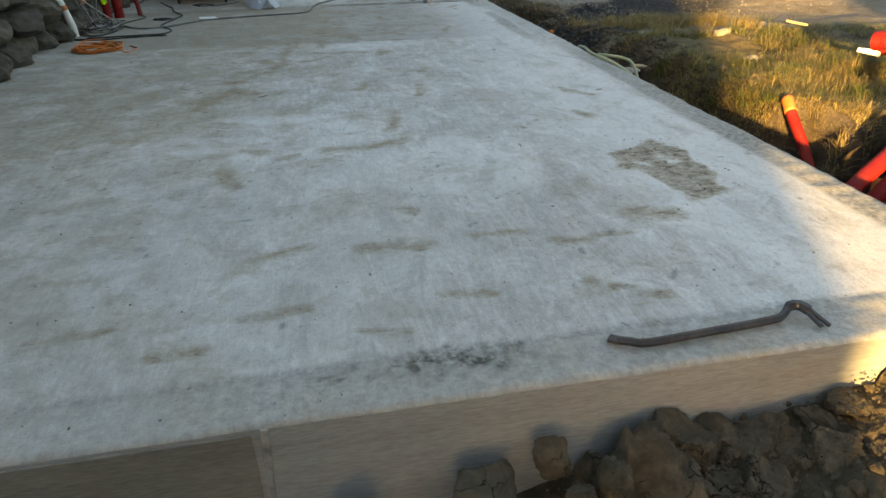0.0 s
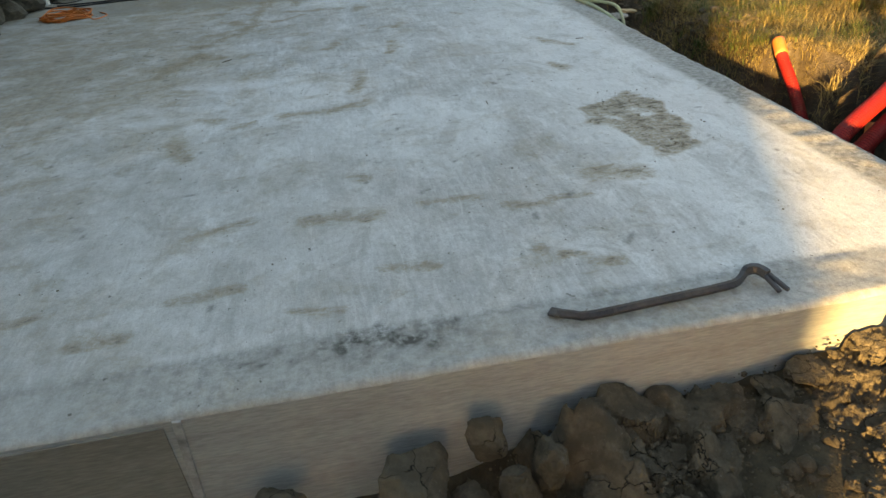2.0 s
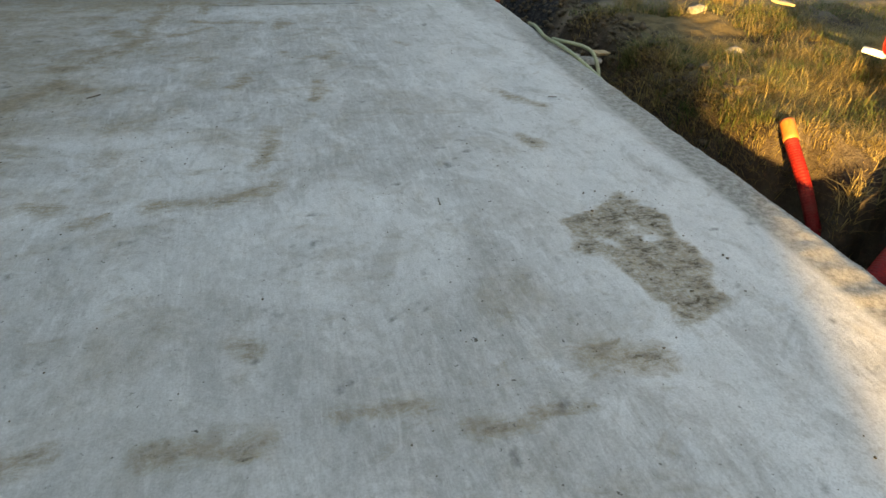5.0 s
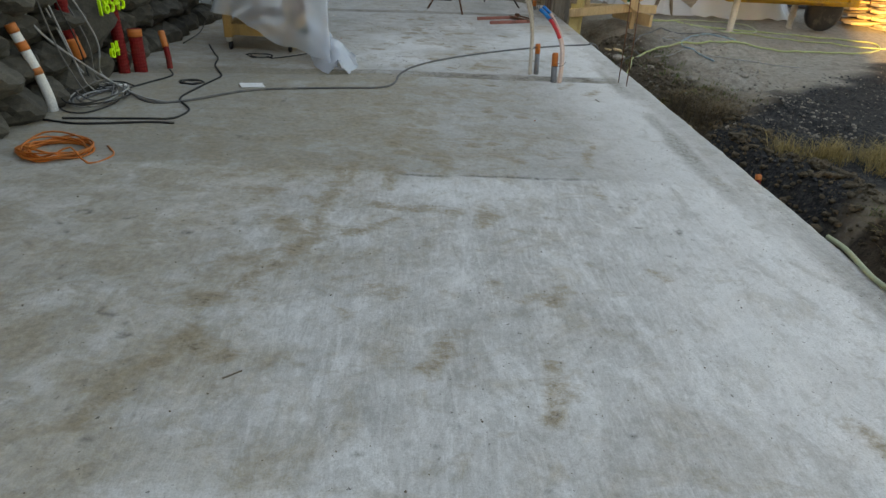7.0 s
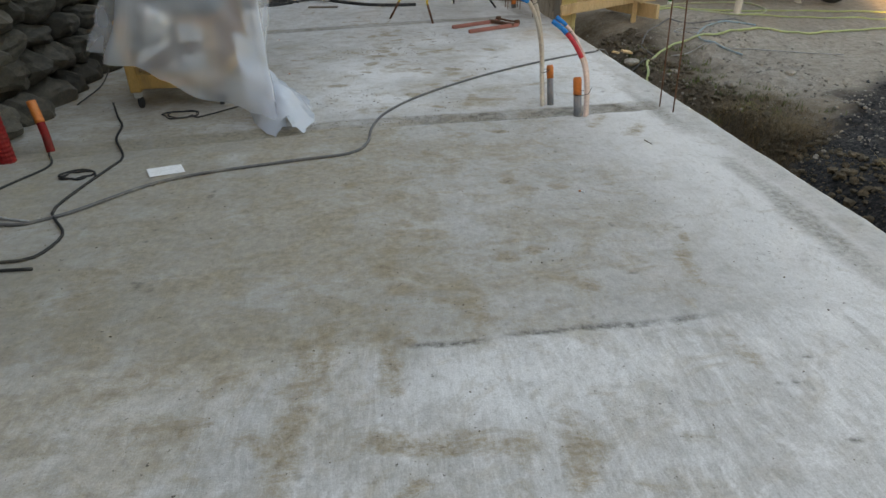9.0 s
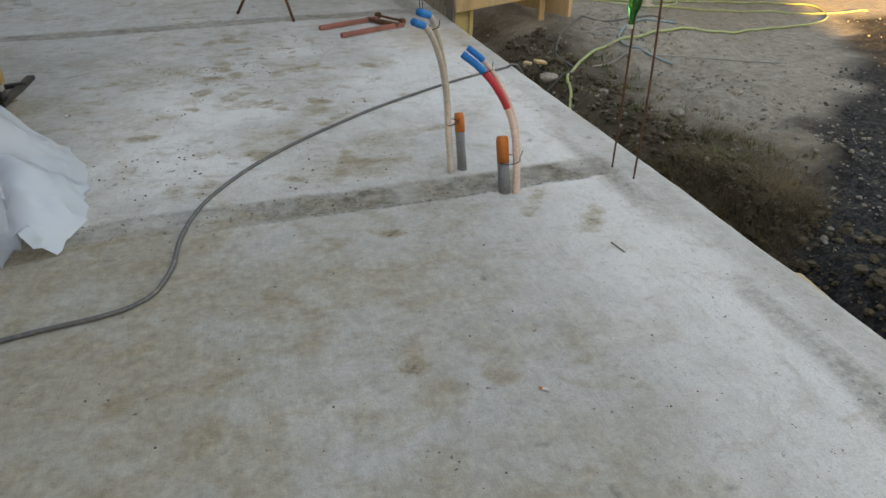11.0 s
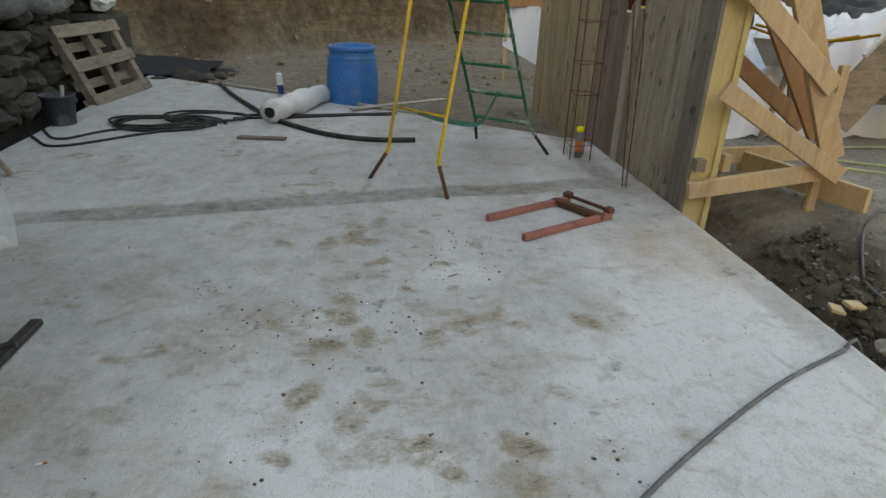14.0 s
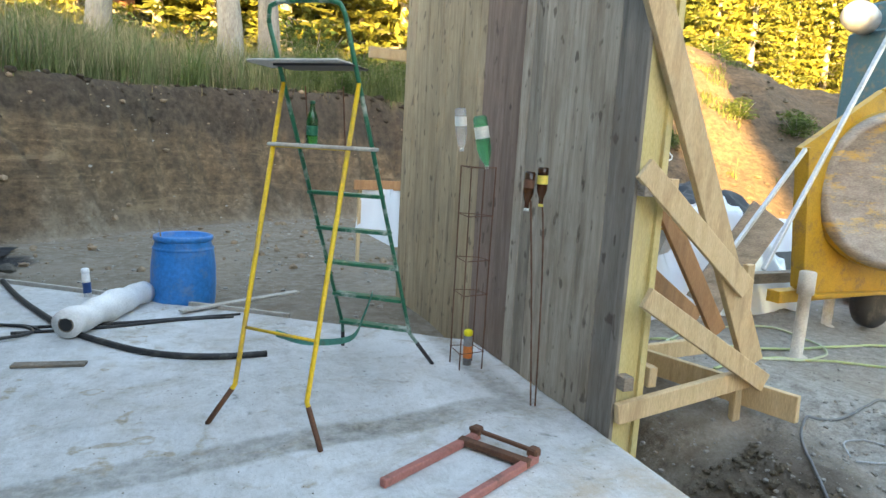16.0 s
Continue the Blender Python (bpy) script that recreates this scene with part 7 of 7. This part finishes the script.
def spread(n, x0, x1, y0, y1, seed, clump, test):
    rg = np.random.RandomState(seed)
    x, y = x0 + (x1 - x0) * rg.rand(n), y0 + (y1 - y0) * rg.rand(n)
    ok = fbm(x, y, clump, 3, seed) > -0.25
    z = ground_height(x, y)
    ok &= test(x, y, z)
    return np.stack([x, y, z - 0.01], 1)[ok]


on_knoll = lambda x, y, z: (z > -0.14) & (x > 2.95) & (y < 6.7) & (np.hypot((x - 3.75) * 0.9, y - 5.9) > 0.55)
off_tar = lambda x, y: near_line(x, y, (2.7, 7.45), (8.2, 12.2))[0] > 0.75
blades("grass_tufts", spread(20000, 2.9, 8.5, 3.2, 7.4, 71, 2.2, lambda x, y, z: on_knoll(x, y, z) & (fbm(x, y, 1.4, 3, 171) > -0.15)), M_GRASS, "short green grass on the bank beside the slab", 0.02, 0.09, 0.006, 1, 3.2)
blades("dry_grass_tufts", spread(22000, 2.8, 8.5, 3.2, 7.4, 72, 1.8, lambda x, y, z: on_knoll(x, y, z) & (fbm(x, y, 1.4, 3, 171) < 0.35)), M_DRY, "dry straw-coloured grass beside the trench", 0.02, 0.1, 0.005, 2, 4.2)
blades("hanging_grass", spread(90000, 2.9, 5.6, 3.0, 5.6, 79, 2.0, lambda x, y, z: (z > -0.34) & (z < 0.08) & (fbm(x, y, 3.0, 3, 179) > -0.25)), M_DRY, "dry grass and roots hanging over the trench side", 0.02, 0.07, 0.004, 9, 3.0)
blades("dry_grass_tufts", spread(9000, 2.9, 6.0, 0.8, 2.9, 73, 2.0, lambda x, y, z: z > -0.2), M_DRY, "dry grass on the near trench side", 0.02, 0.09, 0.005, 3, 1.0)
blades("dry_grass_tufts", spread(6000, 2.7, 3.8, 8.6, 10.2, 74, 2.6, lambda x, y, z: (x > 2.7) & off_tar(x, y)), M_WEED, "dry weeds along the ditch", 0.02, 0.08, 0.004, 4, 3.0)
blades("grass_tufts", spread(5000, 3.2, 6.0, 7.2, 10.0, 75, 1.6, lambda x, y, z: (fbm(x, y, 0.9, 3, 75) > 0.35) & off_tar(x, y)), M_GRASS, "green grass tufts by the black gravel", 0.03, 0.14, 0.005, 5, 0.8)
blades("slope_grass", spread(26000, 7.5, 20, 20, 33, 78, 0.5, lambda x, y, z: fbm(x, y, 0.7, 4, 78) > 0.22), M_GRASS, "green weeds in patches on the spoil heap", 0.08, 0.3, 0.03, 8, 0.9)
scatter("slope_stones", 900, (6.5, 20, 20, 33), (0.05, 0.3), M_CLOD, "stones strewn over the spoil heap", 42, 0.6)
top = lambda x, y, z: y - bank_foot(x) > 1.1
blades("tall_grass", spread(70000, -12, 8.5, 17.5, 31, 76, 0.7, top), M_TALL, "tall green grass on top of the cut bank", 0.35, 1.3, 0.017, 6, 0.9)
blades("tall_dry_grass", spread(42000, -12, 8.5, 18.5, 33, 77, 0.6, top), M_TALLDRY, "tall dry grass on top of the cut bank", 0.7, 1.7, 0.01, 7, 0.6)
blades("bank_roots", spread(2200, -10, 8, 17.0, 27.8, 78, 1.0, lambda x, y, z: (y - bank_foot(x) > 0.75) & (y - bank_foot(x) < 1.25)), M_DRY, "hanging roots and straw at the bank edge", 0.1, 0.3, 0.012, 8, 2.0)
blades("heap_weeds", spread(5000, 8, 30, 22, 34, 79, 0.45, lambda x, y, z: fbm(x, y, 0.35, 3, 80) > 0.42), M_DRY, "weeds in tufts on the spoil heap", 0.1, 0.45, 0.02, 9, 0.7)


def tuft_places(centres, per, wide, seed):
    """Places of blades gathered round each tuft's middle."""
    rg = np.random.RandomState(seed)
    p = np.repeat(np.asarray(centres, float), per, 0)
    p[:, :2] += wide * rg.randn(len(p), 2)
    p[:, 2] = np.minimum(p[:, 2], ground_height(p[:, 0], p[:, 1]) + 0.04)
    return p


bare = lambda x, y: (y < 6.5) & (np.hypot((x - 3.75) * 0.9, y - 5.85) > 0.6) & (x > 2.85)
green_tufts = spread(230, 2.9, 5.2, 4.0, 6.6, 181, 1.6, lambda x, y, z: (z > -0.2) & bare(x, y))
blades("tussocks", tuft_places(green_tufts, 60, 0.045, 3), M_GRASS, "green grass tussocks beside the slab", 0.04, 0.11, 0.006, 21, 2.0)
hay_tufts = spread(520, 2.95, 5.6, 3.1, 6.8, 182, 1.6, lambda x, y, z: (z > -0.22) & bare(x, y))
blades("dry_tussocks", tuft_places(hay_tufts, 50, 0.05, 4), M_DRY, "dry straw tussocks on the trench edge", 0.03, 0.12, 0.005, 22, 2.2)
near_tufts = spread(260, 2.85, 5.0, 1.2, 4.2, 183, 1.6, lambda x, y, z: (z > -0.14) & (y < 2.7 + 0.62 * (x - 2.6)))
blades("dry_tussocks", tuft_places(near_tufts, 45, 0.05, 5), M_DRY, "dry straw tussocks on the near trench side", 0.03, 0.09, 0.005, 23, 2.2)
weed_tufts = spread(260, 2.68, 3.5, 8.6, 10.0, 184, 1.4, lambda x, y, z: off_tar(x, y))
blades("ditch_weeds", tuft_places(weed_tufts, 40, 0.06, 6), M_WEED, "brown dry weeds in the ditch beside the slab", 0.03, 0.1, 0.004, 24, 2.6)
mound_tufts = spread(200, 3.3, 4.9, 6.6, 8.1, 185, 1.4, lambda x, y, z: x > 3.3)
blades("dry_tussocks", tuft_places(mound_tufts, 45, 0.05, 7), M_DRY, "dry grass tussocks by the black gravel", 0.05, 0.18, 0.005, 25, 1.6)
ditch_green = spread(120, 2.75, 4.0, 9.5, 12.3, 186, 1.0, lambda x, y, z: x > 2.75)
blades("small_weeds", tuft_places(ditch_green, 14, 0.03, 8), M_GRASS, "small green weeds among the clods", 0.02, 0.08, 0.007, 26, 1.6)


def leaf_cloud(bm, c, r, n, size, rg):
    for _ in range(n):
        while True:
            p = Vector((rg.uniform(-1, 1), rg.uniform(-1, 1), rg.uniform(-1, 1)))
            if 0.25 < p.length < 1:
                break
        q = Vector(c) + Vector((p.x * r[0], p.y * r[1], p.z * r[2]))
        a, b = Vector((rg.gauss(0, 1), rg.gauss(0, 1), rg.gauss(0, 0.6))).normalized(), Vector((rg.gauss(0, 1), rg.gauss(0, 1), rg.gauss(0, 1))).normalized()
        s = size * rg.uniform(0.6, 1.4)
        bm.faces.new([bm.verts.new(q - a * s), bm.verts.new(q + b * s * 0.4), bm.verts.new(q + a * s), bm.verts.new(q - b * s * 0.4)])


def bush(m, seed, label, mat_=None):
    rg = random.Random(seed)
    th = thing("bush", label, "bush", m, "bushes")
    bm_ = bmesh.new()
    for _ in range(16):
        a = rg.uniform(0, 6.28)
        leaf_cloud(bm_, (0.7 * math.cos(a) * rg.random(), 0.7 * math.sin(a) * rg.random(), rg.uniform(0.2, 0.9)), (0.35, 0.35, 0.28), 70, 0.07, rg)
    part("leaves", bm_, mat_ or M_LEAF, th)
    for k_ in range(5):
        a = k_ * 1.3
        part("stem", sweep([(0, 0, -0.1), (0.2 * math.cos(a), 0.2 * math.sin(a), 0.4), (0.5 * math.cos(a), 0.5 * math.sin(a), 0.9)], lambda u_: 0.02 - 0.014 * u_, 6, 0.2), M_BARK, th)
    return th


def on_ground(x, y, turn=0, s=1.0):
    return pose(x, y, float(ground_height(np.array([x]), np.array([y]))[0]) - 0.05, 0, 0, turn) @ Matrix.Scale(s, 4)


first_bush = bush(on_ground(3.1, 27.0), 3, "dense green bush on top of the bank")
for x, y, s in ((4.6, 27.4, 1.0), (0.4, 26.0, 0.6), (2.3, 26.8, 0.8), (1.4, 26.2, 0.55), (-1.2, 25.5, 0.5), (5.6, 27.6, 1.0), (3.9, 26.6, 0.6)):
    b_ = copy_thing(first_bush, on_ground(x, y, x * 70))
    b_.scale = (s, s, s)
for x, y, s in ((16.5, 25.5, 0.9), (18.5, 25.0, 1.1), (12.5, 24.0, 0.7), (20.5, 31, 1.2)):
    b_ = copy_thing(first_bush, on_ground(x, y, x * 70))
    b_.scale = (s, s, s * 0.7)
    b_["label"] = "low green bush on the spoil heap"


def conifer(m, seed, high=11.0):
    """A pine: tapered trunk, whorls of drooping limbs, and needle sprays along them."""
    rg = random.Random(seed)
    th = thing("conifer_tree", "tall conifer with layered sunlit needles", "tree", m, "conifers")
    part("trunk", sweep([(0, 0, -0.3), (0.05, 0.02, high * 0.5), (0, 0, high)], lambda u_: 0.2 * (1 - u_) + 0.02, 9, 0.5), M_BARK, th)
    limbs, needles = bmesh.new(), bmesh.new()
    z = high * 0.06
    while z < high:
        reach = 0.27 * (high - z) ** 0.85 + 0.25
        n = 7
        for k_ in range(n):
            a = 6.283 * k_ / n + rg.uniform(-0.3, 0.3)
            l = reach * rg.uniform(0.7, 1.15)
            d = Vector((math.cos(a), math.sin(a), 0))
            tip = d * l + Vector((0, 0, z - 0.12 * l + rg.uniform(-0.1, 0.25)))
            v_ = [limbs.verts.new(p) for p in (Vector((0, 0, z)) + Vector((0, 0, 0.03)), Vector((0, 0, z - 0.03)), tip)]
            limbs.faces.new(v_)
            for i in range(max(3, int(l * 4))):
                f = 0.25 + 0.75 * (i + rg.random()) / max(3, int(l * 4))
                leaf_cloud(needles, Vector((0, 0, z)).lerp(tip, f), (0.3, 0.3, 0.12), 6, 0.19, rg)
        z += 0.34 + 0.02 * (high - z)
    part("branchwork", limbs, M_BARK, th)
    part("crown", needles, M_NEEDLE, th, "layered sprays of needles")
    return th


rng = random.Random(9)
pines = [conifer(on_ground(14.0, 41.0), 1, 11.0), conifer(on_ground(3.0, 40.0), 2, 9.0), conifer(on_ground(22.0, 42.0), 3, 13.0)]
spots = [(x + rng.uniform(-1.3, 1.3), 39 + 4.2 * r + rng.uniform(-1.2, 1.2) + 0.12 * abs(x - 10)) for r in range(7) for x in np.arange(-20, 60, 2.1)]
for x, y in spots:
    t_ = copy_thing(rng.choice(pines), on_ground(x, y, rng.uniform(0, 360)))
    s = rng.uniform(0.95, 1.55)
    t_.scale = (s, s, s * rng.uniform(0.9, 1.15))


for x in range(-14, 34, 3):
    b_ = copy_thing(first_bush, on_ground(x + rng.uniform(-1, 1), 34.5 + rng.uniform(-1, 1) + 3.5 * (x > 8), x * 50))
    s = rng.uniform(1.6, 2.6)
    b_.scale = (s, s, s)
    b_["label"] = "large sunlit bush at the wood's edge"


def leafy_tree(m, seed, high, label):
    """A broad tree: leaning trunk, limbs, and a crown of leaf clumps with gaps."""
    rg = random.Random(seed)
    th = thing("leafy_tree", label, "tree", m, "trees on the bank")
    part("trunk", sweep([(0, 0, -0.3), (0.1, 0, 1.2), (0.0, 0.1, high * 0.5), (0.3, 0.1, high)], lambda u_: 0.36 * (1 - u_) ** 0.8 + 0.05, 14, 0.25), M_BARK, th, "pale mottled trunk", True)
    crown = bmesh.new()
    for k_ in range(9):
        a = k_ * 2.4
        z = high * rg.uniform(0.55, 0.95)
        tip = Vector((2.2 * math.cos(a), 2.2 * math.sin(a), z + 1.2))
        part("limb", sweep([(0.05, 0.05, z - 0.4), Vector((0, 0, z)).lerp(tip, 0.5) + Vector((0, 0, 0.2)), tip], lambda u_: 0.09 * (1 - u_) + 0.015, 7, 0.3), M_BARK, th)
        for f in (0.5, 0.75, 1.0):
            leaf_cloud(crown, Vector((0, 0, z)).lerp(tip, f) + Vector((rg.uniform(-0.4, 0.4), rg.uniform(-0.4, 0.4), rg.uniform(-0.2, 0.5))), (0.8, 0.8, 0.5), 130, 0.1, rg)
    part("crown", crown, M_LEAF, th, "crown of green leaves")
    return th


leafy_tree(on_ground(1.25, 29.0, 10), 5, 7.5, "pale-barked tree standing on the bank")
leafy_tree(on_ground(-1.95, 30.5, 200), 6, 8.0, "pale-barked tree behind the bank grass")
leafy_tree(on_ground(2.6, 31.0, 90), 7, 8.0, "slim pale-barked tree on the bank")
far_house = thing("far_house", "pale rendered house beyond the trees", "house", pose(-7.0, 44.0, 2.6, 0, 0, 5))
part("wall", boxed((9.0, 6.0, 4.4), pose(0, 0, 2.2), 0.02), stuff_mat("cream_render", (0.3, 0.27, 0.22), (0.4, 0.37, 0.32), 2, 0.9), far_house)
bm = bmesh.new()
q = [bm.verts.new(p) for p in ((-4.8, -3.4, 4.4), (4.8, -3.4, 4.4), (4.8, 3.4, 4.4), (-4.8, 3.4, 4.4), (-4.8, 0, 6.4), (4.8, 0, 6.4))]
for f in ((0, 1, 5, 4), (2, 3, 4, 5), (0, 4, 3), (1, 2, 5), (3, 2, 1, 0)):
    bm.faces.new([q[i] for i in f])
part("roof", bm, stuff_mat("clay_roof", (0.3, 0.13, 0.08), (0.42, 0.2, 0.12), 3, 0.8), far_house, "red clay roof")
